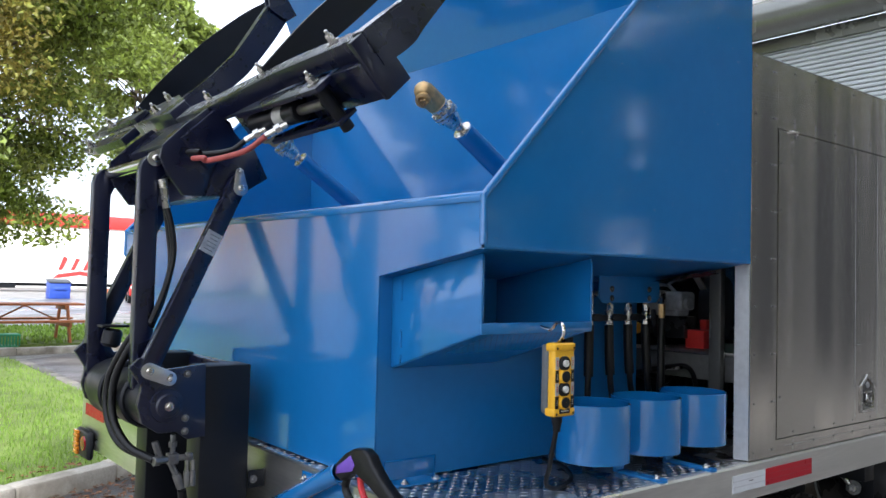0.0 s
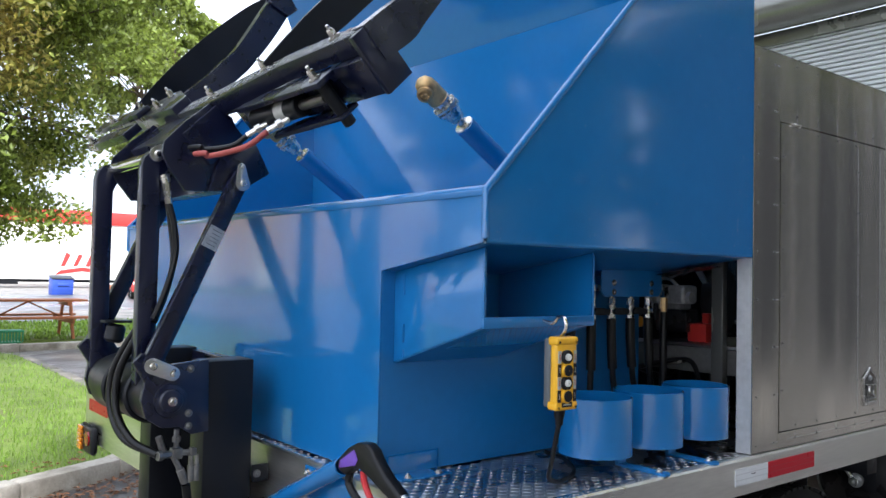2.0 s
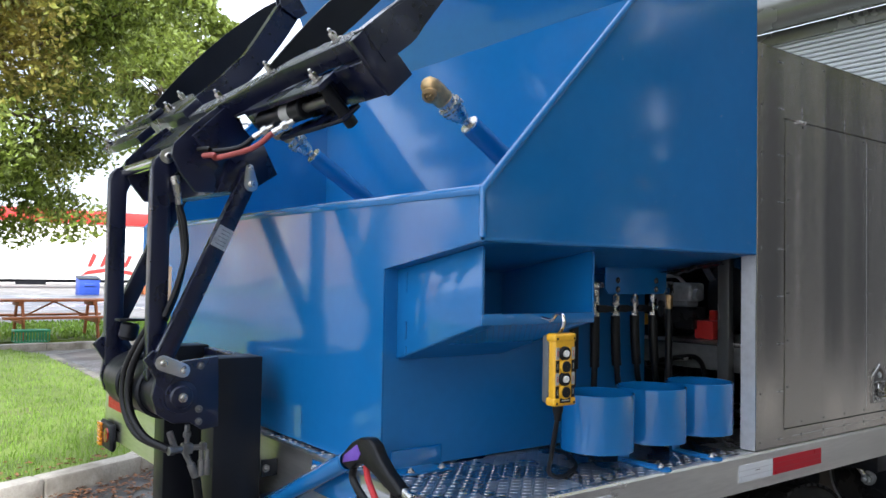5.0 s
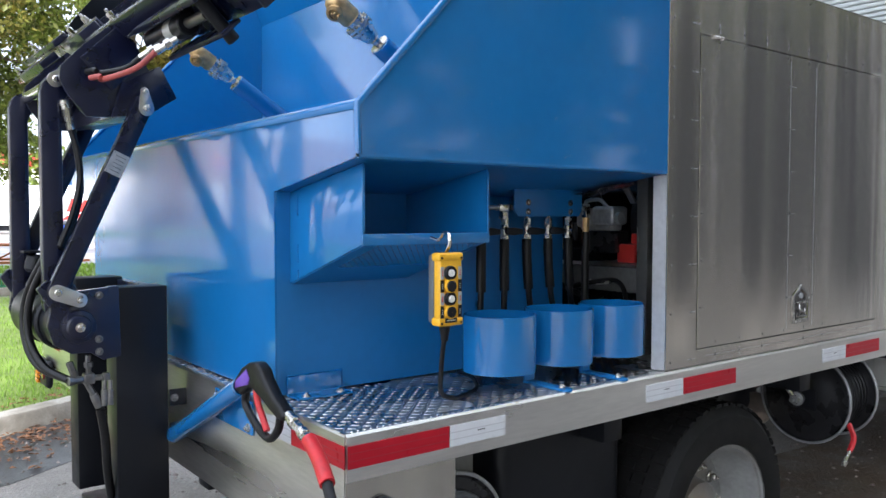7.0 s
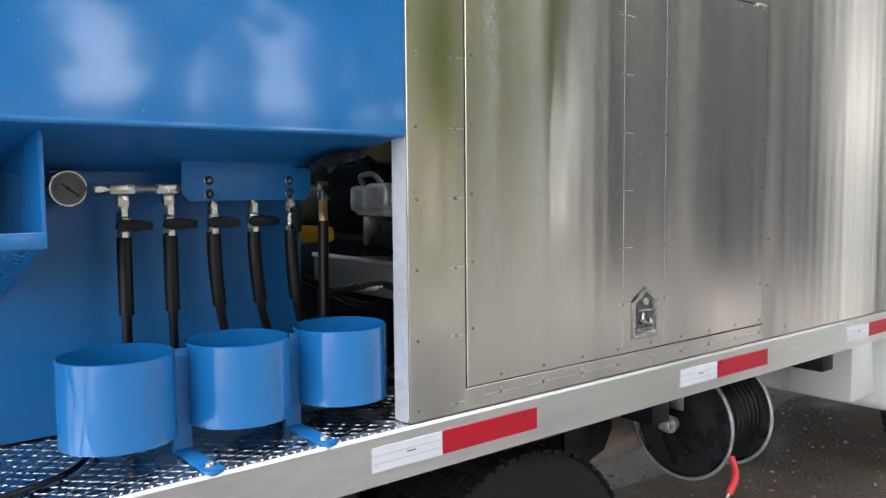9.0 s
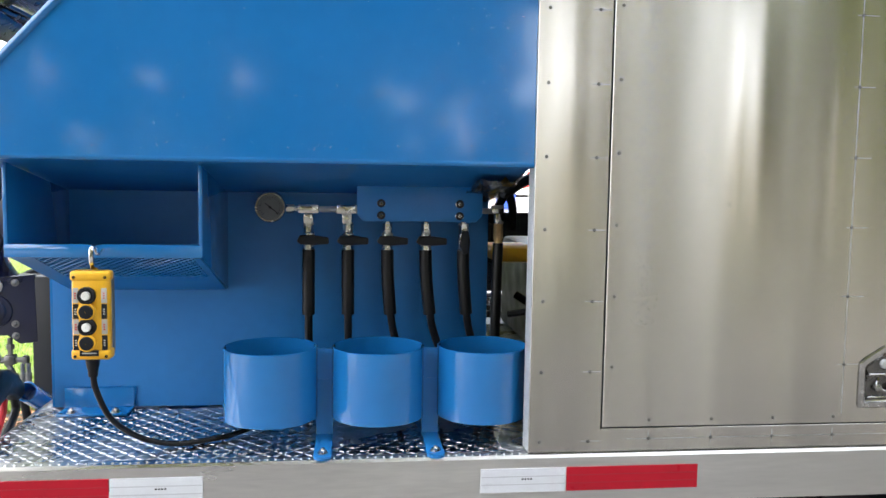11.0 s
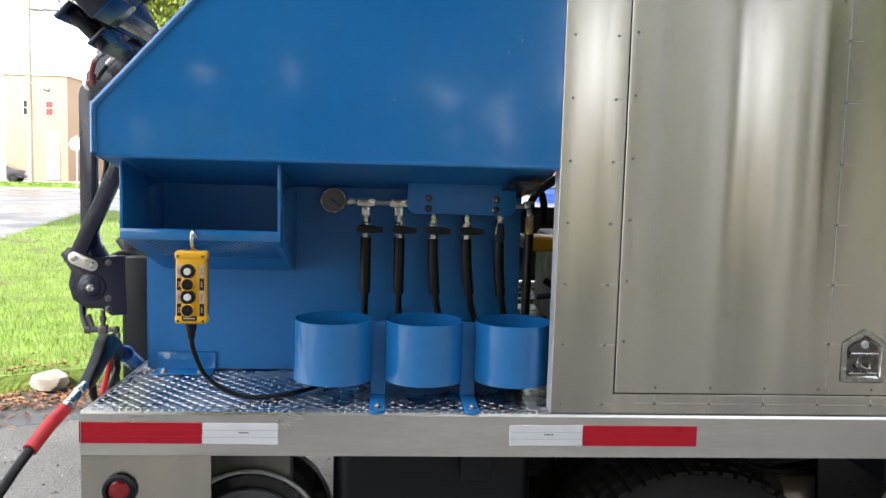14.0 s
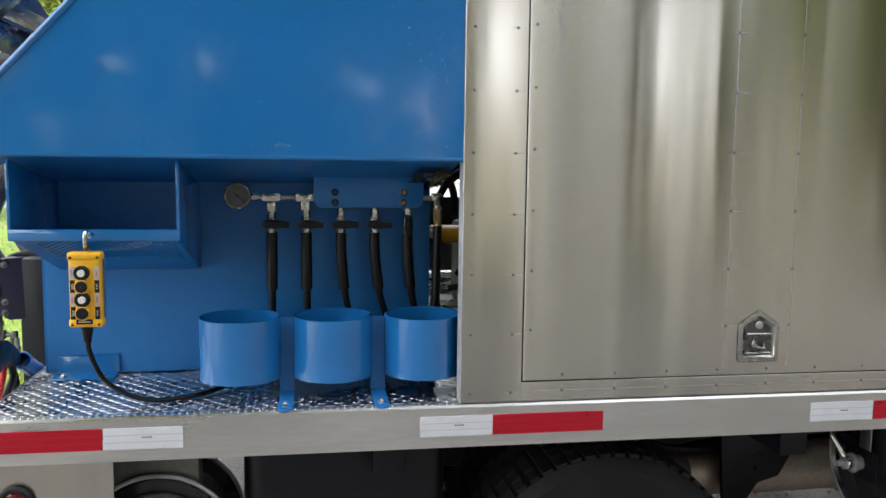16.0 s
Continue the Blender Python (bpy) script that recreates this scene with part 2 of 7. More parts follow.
def prism(bm, pts, w0, w1, axis="y", bevel=0.0, m=None, segs=2):
    """A closed outline extruded along an axis; m maps its points."""
    f = AXES[axis]
    va = [bm.verts.new(f(u, v, w0)) for u, v in pts]
    vb = [bm.verts.new(f(u, v, w1)) for u, v in pts]
    n = len(pts)
    fs = [bm.faces.new(va), bm.faces.new(vb[::-1])]
    for i in range(n):
        fs.append(bm.faces.new([va[i], vb[i], vb[(i + 1) % n], va[(i + 1) % n]]))
    if m:
        for v in va + vb:
            v.co = m @ v.co
    bmesh.ops.recalc_face_normals(bm, faces=fs)
    if bevel:
        es = list({e for f2 in fs for e in f2.edges})
        bmesh.ops.bevel(bm, geom=es, offset=bevel, segments=segs, affect="EDGES", profile=0.5)
    return bm


def lathe(bm, prof, at, way, seg=24, cap=True):
    """Turns (radius, height) pairs round an axis through at."""
    q = Vector((0, 0, 1)).rotation_difference(Vector(way).normalized()).to_matrix()
    at = Vector(at)
    rings = []
    for r, h in prof:
        rings.append([bm.verts.new(at + q @ Vector((r * math.cos(2 * math.pi * i / seg), r * math.sin(2 * math.pi * i / seg), h))) for i in range(seg)])
    fs = []
    for a, b in zip(rings, rings[1:]):
        for i in range(seg):
            fs.append(bm.faces.new([a[i], a[(i + 1) % seg], b[(i + 1) % seg], b[i]]))
    if cap:
        fs += [bm.faces.new(rings[0][::-1]), bm.faces.new(rings[-1])]
    bmesh.ops.recalc_face_normals(bm, faces=fs)
    return bm


def rod(bm, p0, p1, r, seg=16, r2=None, edge=0.0):
    p0, p1 = Vector(p0), Vector(p1)
    h = (p1 - p0).length
    r2 = r if r2 is None else r2
    prof = [(r - edge, 0), (r, edge), (r2, h - edge), (r2 - edge, h)] if edge else [(r, 0), (r2, h)]
    return lathe(bm, prof, p0, p1 - p0, seg)


def hexbolt(bm, at, way, r=0.008, h=0.006):
    """Washer, hexagon head and stud end."""
    at, way = Vector(at), Vector(way).normalized()
    lathe(bm, [(r * 1.5, 0), (r * 1.5, h * 0.25)], at, way, 14)
    lathe(bm, [(r, 0), (r, h * 0.8), (r * 0.8, h)], at + way * h * 0.25, way, 6)
    lathe(bm, [(r * 0.45, 0), (r * 0.45, h * 0.5), (r * 0.3, h * 0.6)], at + way * h * 1.25, way, 8)
    return bm


def spline(pts, n=8):
    P = [Vector(p) for p in pts]
    P = [P[0] * 2 - P[1]] + P + [P[-1] * 2 - P[-2]]
    out = []
    for i in range(1, len(P) - 2):
        a, b, c, d = P[i - 1:i + 3]
        for k in range(n):
            t = k / n
            out.append(0.5 * ((2 * b) + (c - a) * t + (2 * a - 5 * b + 4 * c - d) * t * t + (3 * b - a - 3 * c + d) * t ** 3))
    out.append(P[-2])
    return out


def tube(bm, pts, r, seg=10, n=8, smooth=True):
    path = spline(pts, n) if smooth and len(pts) > 2 else [Vector(p) for p in pts]
    rings, up = [], None
    for i, p in enumerate(path):
        d = (path[min(i + 1, len(path) - 1)] - path[max(i - 1, 0)]).normalized()
        if up is None:
            up = d.orthogonal().normalized()
        up = (up - d * up.dot(d)).normalized()
        side = d.cross(up)
        rings.append([bm.verts.new(p + (up * math.cos(2 * math.pi * k / seg) + side * math.sin(2 * math.pi * k / seg)) * r) for k in range(seg)])
    fs = []
    for a, b in zip(rings, rings[1:]):
        for i in range(seg):
            fs.append(bm.faces.new([a[i], a[(i + 1) % seg], b[(i + 1) % seg], b[i]]))
    fs += [bm.faces.new(rings[0][::-1]), bm.faces.new(rings[-1])]
    bmesh.ops.recalc_face_normals(bm, faces=fs)
    return bm


def finish(name, bm, material):
    me = bpy.data.meshes.new(name)
    bm.to_mesh(me)
    bm.free()
    me.materials.append(material)
    me.shade_smooth()
    me.set_sharp_from_angle(angle=radians(32))
    return me


def thing(name, at, label, category, group="", kind=""):
    ob = new(name)
    ob.location = at
    ob.empty_display_size = 0.1
    return tagged(ob, label, category, group, kind)


def part(name, bm, material, parent, label=""):
    ob = new(name, finish(name, bm, material))
    ob.parent = parent
    if parent.type == "EMPTY":
        ob.matrix_parent_inverse = Matrix.Translation(-parent.location)
    return tagged(ob, label)


def single(name, bm, material, label, category, group="", kind=""):
    return tagged(new(name, finish(name, bm, material)), label, category, group, kind)


def raw(name, verts, faces, material):
    me = bpy.data.meshes.new(name)
    me.from_pydata(verts, [], faces)
    me.materials.append(material)
    return me


rng = np.random.default_rng(7)
DECK = 0.95
WIDTH = 2.5

# ---- ground ----
bm = bm_new()
box(bm, (-400, -300, -0.3), (400, 500, 0.0))
single("ground", bm, M_ASPHALT, "grey-brown worn asphalt yard, damp in places", "ground", kind="structure")

# Dark ground slab added out of view; it dims what the sheets mirror.
bm = bm_new()
prism(bm, [(-9, -7.6), (3, -7.0), (8.5, -7.2), (24, -7.4), (40, -40), (-30, -40)], 0.0, 0.03, "z")
single("dark_yard_bed", bm, M_DARKBED, "out-of-view dark ground added to dim the sheets' reflections", "mulch", kind="structure")

# road beyond the lawn
bm = bm_new()
prism(bm, [(-5.4, 7.5), (-6.45, 12.4), (-7.7, 18.2), (-8.8, 24.2), (-8.5, 27.0), (30, 31), (30, 46), (-16, 46), (-60, 42), (-60, 5), (-14, 2)], 0.002, 0.006, "z")
single("road", bm, M_ROAD, "wet grey asphalt road with shiny patches", "road", kind="structure")


bm = bm_new()
prism(bm, [(1.62, 7.0), (1.66, 13.2), (2.6, 14.0), (7.0, 14.6), (9.5, 13.0), (8.2, 9.0), (4.8, 7.6)], 0.001, 0.005, "z")
single("wet_patch", bm, M_WET, "dark wet asphalt beside the kerb", "asphalt", kind="structure")
bm = bm_new()
prism(bm, [(-3.6, 2.2), (-2.4, 2.62), (-1.6, 2.72), (-0.9, 3.05), (-0.1, 3.22), (0.7, 3.75), (1.5, 4.1), (2.1, 5.2), (1.62, 6.4), (1.46, 5.6), (1.15, 4.94), (0.7, 4.57), (0.0, 4.24), (-0.75, 3.91), (-1.7, 3.52), (-3.4, 2.36)], 0.0005, 0.003, "z")
single("wet_strip", bm, M_ROAD, "dark wet asphalt strip along the kerb", "asphalt", kind="structure")


bm = bm_new()
prism(bm, [(1.9, -0.4), (2.4, -1.0), (3.4, -1.5), (5.6, -1.4), (7.0, -0.6), (7.0, 1.2), (5.2, 1.35), (3.9, 1.0), (2.9, 1.1), (2.3, 0.6)], 0.0008, 0.003, "z")
single("damp_patch", bm, M_DAMP, "dark damp leaf-strewn asphalt beside the truck", "asphalt", kind="structure")


def inside(poly, x, y):
    c = np.zeros(len(x), bool)
    j = len(poly) - 1
    for i in range(len(poly)):
        (xi, yi), (xj, yj) = poly[i], poly[j]
        c ^= ((yi > y) != (yj > y)) & (x < (xj - xi) * (y - yi) / (yj - yi + 1e-9) + xi)
        j = i
    return c


def grass(name, poly, z, count, hmin, hmax, wide, label, near=None):
    """A lawn: soil slab, and blades in one mesh."""
    bm = bm_new()
    prism(bm, poly, z - 0.12, z, "z")
    single(name + "_soil", bm, M_SOIL, "rough green turf soil", "lawn", kind="structure")
    xs, ys = [p[0] for p in poly], [p[1] for p in poly]
    x = rng.uniform(min(xs), max(xs), count * 2)
    y = rng.uniform(min(ys), max(ys), count * 2)
    if near:
        keep = rng.random(len(x)) < np.clip((near / np.maximum(0.5, np.hypot(x, y + 1.5))) ** 2, 0.02, 1)
        x, y = x[keep], y[keep]
    k = inside(poly, x, y)
    x, y = x[k][:count], y[k][:count]
    n = len(x)
    h = rng.uniform(hmin, hmax, n)
    a, lean = rng.uniform(0, 6.283, n), rng.uniform(0.1, 0.9, n)
    grow = np.maximum(1.0, np.hypot(x, y) / 9.0)
    w = wide * grow
    dx, dy = np.cos(a), np.sin(a)
    b = rng.uniform(0, 6.283, n)
    lx, ly = np.cos(b) * lean * h, np.sin(b) * lean * h
    v = np.empty((n, 5, 3))
    v[:, 0] = np.c_[x - dx * w, y - dy * w, np.full(n, z - 0.005)]
    v[:, 1] = np.c_[x + dx * w, y + dy * w, np.full(n, z - 0.005)]
    v[:, 2] = np.c_[x + dx * w * 0.8 + lx * 0.4, y + dy * w * 0.8 + ly * 0.4, z + h * 0.6]
    v[:, 3] = np.c_[x - dx * w * 0.8 + lx * 0.4, y - dy * w * 0.8 + ly * 0.4, z + h * 0.6]
    v[:, 4] = np.c_[x + lx, y + ly, z + h]
    i = np.arange(n)[:, None] * 5
    q = np.concatenate([i, i + 1, i + 2, i + 3], 1).tolist()
    t = np.concatenate([i + 3, i + 2, i + 4], 1).tolist()
    ob = new(name, raw(name, v.reshape(-1, 3).tolist(), q + t, M_GRASS))
    return tagged(ob, label, "grass", kind="stuff")


LAWN = [(-3.4, 2.4), (-1.7, 3.55), (0.0, 4.40), (0.65, 4.70), (1.05, 5.0), (1.35, 5.6), (1.45, 7.9), (1.5, 12.4), (1.2, 13.4), (-4.5, 13.9), (-4.8, 22), (-8.6, 24), (-7.5, 18.2), (-6.25, 12.4), (-5.2, 7.5)]
grass("lawn", LAWN, 0.12, 110000, 0.02, 0.06, 0.0035, "bright green mown lawn beside the kerb", near=7.0)
grass("table_lawn", [(-4.0, 14.6), (12, 15.6), (12, 21.0), (-4, 20.0)], 0.12, 7000, 0.04, 0.1, 0.012, "strip of green grass round the picnic table")
grass("verge", [(-60, 46.5), (-12, 51), (-12, 57), (-60, 55)], 0.10, 5000, 0.05, 0.15, 0.03, "grass verge along the far side of the road")


def kerb(pts, name, label, w=0.15, h=0.13, material=M_CONC):
    """Kerb stones laid end to end along a line."""
    root = thing(name, (*pts[0], 0), label, "kerb", kind="structure")
    for (xa, ya), (xb, yb) in zip(pts, pts[1:]):
        d = Vector((xb - xa, yb - ya))
        n = max(1, round(d.length / 1.2))
        for k in range(n):
            p = Vector((xa, ya)) + d * (k / n)
            bm = bm_new()
            box(bm, (0.004, 0, -0.08), (d.length / n - 0.004, w, h + rng.uniform(-0.006, 0.006)), 0.018)
            bmesh.ops.transform(bm, matrix=Matrix.Translation((p.x, p.y, 0)) @ Matrix.Rotation(math.atan2(d.y, d.x), 4, "Z"), verts=bm.verts)
            part("kerb_stone", bm, material, root)


kerb([(-0.75, 3.92), (0.0, 4.25), (0.7, 4.58), (1.15, 4.95), (1.45, 5.6)], "kerb_near", "stained white concrete kerb, cracked and mossy")
kerb([(1.6, 5.6), (1.6, 8.0), (1.65, 12.4)], "kerb_side", "dark damp concrete kerb beside the lawn", material=M_CONCD)
kerb([(-4, 14.0), (1.9, 14.2), (12, 15.4)], "kerb_far", "pale concrete kerb edging the grass strip", w=0.2)
bm = bm_new()
bmesh.ops.create_icosphere(bm, subdivisions=2, radius=1.0)
for v in bm.verts:
    q = 1 + rng.uniform(-0.16, 0.12)
    v.co = Vector((-1.54 + v.co.x * 0.125 * q, 3.56 + v.co.y * 0.11 * q, 0.06 + max(v.co.z, -0.5) * 0.085 * q))
single("concrete_lump", bm, M_CONC, "broken lump of pale concrete at the lawn's edge", "rubble")
n = 2600
x = rng.normal(0, 1, n) * 1.3 - 0.9
y = 3.80 + 0.42 * (x + 0.9) + rng.normal(-0.16, 0.26, n)
on_turf = inside(LAWN, x, y)
s = rng.uniform(0.010, 0.032, n)
a = rng.uniform(0, 6.28, n)
V, F = [], []
for i in range(n):
    c, d = math.cos(a[i]) * s[i], math.sin(a[i]) * s[i]
    z = (0.135 if on_turf[i] else 0.004) + rng.uniform(0, 0.02)
    V += [(x[i] - c, y[i] - d, z), (x[i] + d * 0.5, y[i] - c * 0.5, z + 0.012), (x[i] + c, y[i] + d, z + 0.003), (x[i] - d * 0.5, y[i] + c * 0.5, z + 0.008)]
    F.append((4 * i, 4 * i + 1, 4 * i + 2, 4 * i + 3))
tagged(new("leaf_litter", raw("leaf_litter", V, F, M_DRYLEAF)), "brown fallen leaves along the kerb", "leaves", kind="stuff")

# grit, small stones and leaf crumbs on the yard
n = 15000
gx, gy = rng.uniform(-4.5, 6.5, n), rng.uniform(-1.6, 4.2, n)
keep = ~inside(LAWN, gx, gy)
gx, gy = gx[keep], gy[keep]
n = len(gx)
gs = 0.003 + 0.016 * rng.random(n) ** 3
V, F = [], []
for i in range(n):
    a = rng.uniform(0, 6.28)
    c, d, h = math.cos(a) * gs[i], math.sin(a) * gs[i], gs[i] * rng.uniform(0.4, 0.9)
    b = len(V)
    V += [(gx[i] + c, gy[i] + d, 0), (gx[i] - d * 0.8, gy[i] + c * 0.8, 0), (gx[i] - c, gy[i] - d, 0), (gx[i] + d * 0.7, gy[i] - c * 0.7, 0), (gx[i] + c * 0.3, gy[i] + d * 0.3, h), (gx[i] - c * 0.35, gy[i] - d * 0.35, h * 0.9)]
    F += [(b, b + 1, b + 4), (b + 1, b + 5, b + 4), (b + 1, b + 2, b + 5), (b + 2, b + 3, b + 5), (b + 3, b + 4, b + 5), (b + 3, b, b + 4)]
tagged(new("grit", raw("grit", V, F, M_GRAVEL)), "loose grit and small stones on the yard", "grit", kind="stuff")

# ---- truck: chassis, wheels, cab ----
truck = thing("truck", (1.5, 1.25, 0), "white utility truck with a black chassis under the aluminium bed", "truck")
bm = bm_new()
for y in (0.82, 1.60):
    box(bm, (0.02, y, 0.60), (5.2, y + 0.08, 0.83), 0.006)
for x in (0.1, 0.9, 2.0, 3.0):
    box(bm, (x, 0.06, 0.76), (x + 0.08, 2.44, 0.845), 0.004)
part("chassis_frame", bm, M_BLACK, truck)


def wheel(at, out):
    """Dual rear wheel: tyre, dished rim and hub; out is the outward y."""
    x, y, z = at
    bm = bm_new()
    lathe(bm, [(0.252, 0.0), (0.285, -0.012), (0.352, -0.006), (0.380, 0.02), (0.387, 0.06), (0.387, 0.17), (0.380, 0.21), (0.352, 0.235), (0.256, 0.23)], (x, y, z), (0, -out, 0), 64, cap=False)
    w = part("wheel", bm, M_TYRE, truck, "black rubber tyre on a pale steel rim")
    bm = bm_new()
    for k in range(60):
        a = 2 * math.pi * k / 60
        for r0, w0, w1 in ((0.382, 0.015, 0.055), (0.385, 0.07, 0.11), (0.385, 0.12, 0.16), (0.382, 0.175, 0.215)):
            c, s = math.cos(a), math.sin(a)
            c2, s2 = math.cos(a + 0.07), math.sin(a + 0.07)
            ya, yb = y - out * w0, y - out * w1
            q = [(x + c * r0, ya, z + s * r0), (x + c2 * r0, ya, z + s2 * r0), (x + c2 * r0, yb, z + s2 * r0), (x + c * r0, yb, z + s * r0)]
            r1 = r0 + 0.010
            t = [(x + c * r1, ya, z + s * r1), (x + c2 * r1, ya, z + s2 * r1), (x + c2 * r1, yb, z + s2 * r1), (x + c * r1, yb, z + s * r1)]
            vs = [bm.verts.new(p) for p in q + t]
            for f in ((4, 5, 6, 7), (0, 1, 5, 4), (1, 2, 6, 5), (2, 3, 7, 6), (3, 0, 4, 7)):
                bm.faces.new([vs[i] for i in f])
    bmesh.ops.recalc_face_normals(bm, faces=bm.faces)
    tagged(part("tread", bm, M_TYRE, w), "rubber tread blocks", kind="stuff")
    bm = bm_new()
    lathe(bm, [(0.255, -0.002), (0.253, 0.010), (0.240, 0.012), (0.232, 0.05), (0.225, 0.11), (0.20, 0.145), (0.11, 0.14), (0.10, 0.09), (0.06, 0.07), (0.0005, 0.068)], (x, y, z), (0, -out, 0), 48, cap=False)
    part("rim", bm, M_RIM, w, "pale grey painted steel rim")
    for k in range(10):
        a = 2 * math.pi * k / 10
        bm = bm_new()
        hexbolt(bm, (x + 0.15 * math.cos(a), y - out * 0.137, z + 0.15 * math.sin(a)), (0, out, 0), 0.014, 0.02)
        part("wheel_nut", bm, M_STEEL, w)


wheel((1.53, 0.07, 0.388), -1)
wheel((1.53, 0.33, 0.388), -1)
wheel((1.53, 2.45, 0.388), 1)
wheel((1.53, 2.19, 0.388), 1)
wheel((4.75, 0.20, 0.388), -1)
wheel((4.75, 2.30, 0.388), 1)
bm = bm_new()
rod(bm, (1.53, 0.3, 0.40), (1.53, 2.2, 0.40), 0.07, 20)
lathe(bm, [(0.05, -0.2), (0.16, -0.1), (0.19, 0), (0.16, 0.1), (0.05, 0.2)], (1.53, 1.25, 0.40), (0, 1, 0), 24)
part("axle", bm, M_BLACK, truck)
for y in (0.74, 1.68):
    bm = bm_new()
    for k in range(4):
        tube(bm, [(0.85 + k * 0.08, y, 0.56 - k * 0.02), (1.53, y, 0.46 - k * 0.02), (2.2 - k * 0.08, y, 0.56 - k * 0.02)], 0.02, 6, 6)
    part("leaf_spring", bm, M_BLACK, truck)
# cab
cab_side = [(3.86, 0.42), (3.86, 1.90), (4.0, 2.25), (5.0, 2.28), (5.5, 1.55), (6.2, 1.42), (6.35, 1.2), (6.35, 0.5), (5.25, 0.45), (5.18, 0.72), (4.98, 0.9), (4.52, 0.9), (4.32, 0.72), (4.25, 0.42)]
bm = bm_new()
prism(bm, cab_side, 0.16, 2.34, "y", 0.05, segs=3)
cab = part("cab", bm, M_WHITE, truck, "white crew cab body")
bm = bm_new()
prism(bm, [(4.12, 1.42), (4.15, 2.05), (4.88, 2.08), (5.25, 1.50), (5.25, 1.42)], 0.145, 0.158, "y", 0.004)
part("cab_window", bm, M_GLASS, cab, "dark tinted side window")
bm = bm_new()
box(bm, (4.10, 0.143, 1.02), (4.30, 0.157, 1.06), 0.006)
part("door_handle", bm, M_BLACK, cab)
bm = bm_new()
rod(bm, (5.3, 0.16, 1.45), (5.25, -0.05, 1.5), 0.018)
box(bm, (5.2, -0.22, 1.36), (5.30, -0.02, 1.68), 0.03, 3)
part("wing_mirror", bm, M_BLACK, cab)
bm = bm_new()
prism(bm, [(3.60, 0.50), (3.60, 0.86), (3.78, 0.86), (3.84, 0.50)], 0.22, 0.5, "y", 0.02)
part("cab_rear_skirt", bm, M_WHITE, truck)
# exhaust
bm = bm_new()
lathe(bm, [(0.02, 0), (0.075, 0.01), (0.078, 0.05), (0.078, 0.55), (0.075, 0.59), (0.02, 0.6)], (1.95, 0.55, 0.528), (1, 0, 0), 28)
muffler = part("exhaust_muffler", bm, M_MUFF, truck, "dull heat-stained steel muffler")
bm = bm_new()
tube(bm, [(2.54, 0.55, 0.528), (2.64, 0.55, 0.53), (2.72, 0.52, 0.50), (2.78, 0.46, 0.44)], 0.028, 12)
part("exhaust_pipe", bm, M_CAST, muffler)
bm = bm_new()
prism(bm, [(2.02, 0.80), (2.26, 0.80), (2.27, 0.62), (2.23, 0.55), (2.16, 0.53), (2.12, 0.47), (2.04, 0.48), (2.03, 0.62)], 0.42, 0.44, "y", 0.006)
hanger_plate = part("exhaust_hanger", bm, M_BLACK, truck, "black steel hanger plate before the muffler")
for x, z in ((2.14, 0.62), (2.17, 0.625), (2.15, 0.58)):
    bm = bm_new()
    hexbolt(bm, (x, 0.42, z), (0, -1, 0), 0.007, 0.006)
    part("bolt", bm, M_BLACK, hanger_plate)
# black tank and clutter under the bed
bm = bm_new()
box(bm, (0.575, 0.15, 0.42), (1.10, 0.75, 0.84), 0.05, 4)
part("black_tank", bm, M_BLACK, truck, "black moulded tank with rounded corners")
# Black box added to stand in for the deep shade under the bed.
bm = bm_new()
box(bm, (1.15, 0.98, 0.34), (3.3, 1.5, 0.83), 0.04, 3)
part("underbody_shade_box", bm, M_BLACK, truck, "black box added between the frame rails for the shade there")
bm = bm_new()
for x, z in ((2.02, 0.73), (2.12, 0.70), (1.98, 0.62)):
    tube(bm, [(1.2, 0.55, z + 0.08), (1.7, 0.6, z + 0.1), (x, 0.5, z), (3.2, 0.6, z + 0.06)], 0.012, 8)
part("brake_line", bm, M_RUBBER, truck)
# plate that carries the rear reel
bm = bm_new()
box(bm, (0.25, 0.138, 0.50), (0.470, 0.144, 0.846), 0.002)
box(bm, (0.462, 0.145, 0.50), (0.470, 0.20, 0.846), 0.002)
brk = part("reel_bracket", bm, M_PLATE, truck, "dull grey steel mounting plate")
for x in (0.30, 0.36, 0.425):
    bm = bm_new()
    hexbolt(bm, (x, 0.138, 0.826), (0, -1, 0), 0.006, 0.005)
    part("bolt", bm, M_BLACK, brk)

# ---- truck bed ----
BEDW = 2.90
bed = thing("truck_bed", (1.8, 1.25, 0.85), "flat aluminium truck bed with a tread plate deck", "truck bed")
bm = bm_new()
box(bm, (0.006, 0.006, 0.93), (3.62, BEDW - 0.006, DECK))
deck = part("deck_plate", bm, M_TREAD, bed, "wet diamond tread plate")
bm = bm_new()
prism(bm, [(0.0, 0.846), (0.0, 0.945), (0.004, 0.951), (0.03, 0.951), (0.03, 0.944), (0.006, 0.944), (0.006, 0.852), (0.05, 0.852), (0.05, 0.846)], 0.0, 3.64, "x")
part("side_rail", bm, M_ALUH, bed, "mill-finish aluminium channel")
bm = bm_new()
prism(bm, [(BEDW, 0.846), (BEDW, 0.951), (BEDW - 0.03, 0.951), (BEDW - 0.006, 0.944), (BEDW - 0.006, 0.852), (BEDW - 0.05, 0.846)], 0.0, 3.64, "x")
part("side_rail", bm, M_ALUH, bed)
bm = bm_new()
prism(bm, [(-0.002, 0.846), (-0.002, 0.945), (0.002, 0.9505), (0.008, 0.9505), (0.008, 0.846)], 0.007, BEDW - 0.007, "y")
part("rear_rail", bm, M_ALUH, bed)
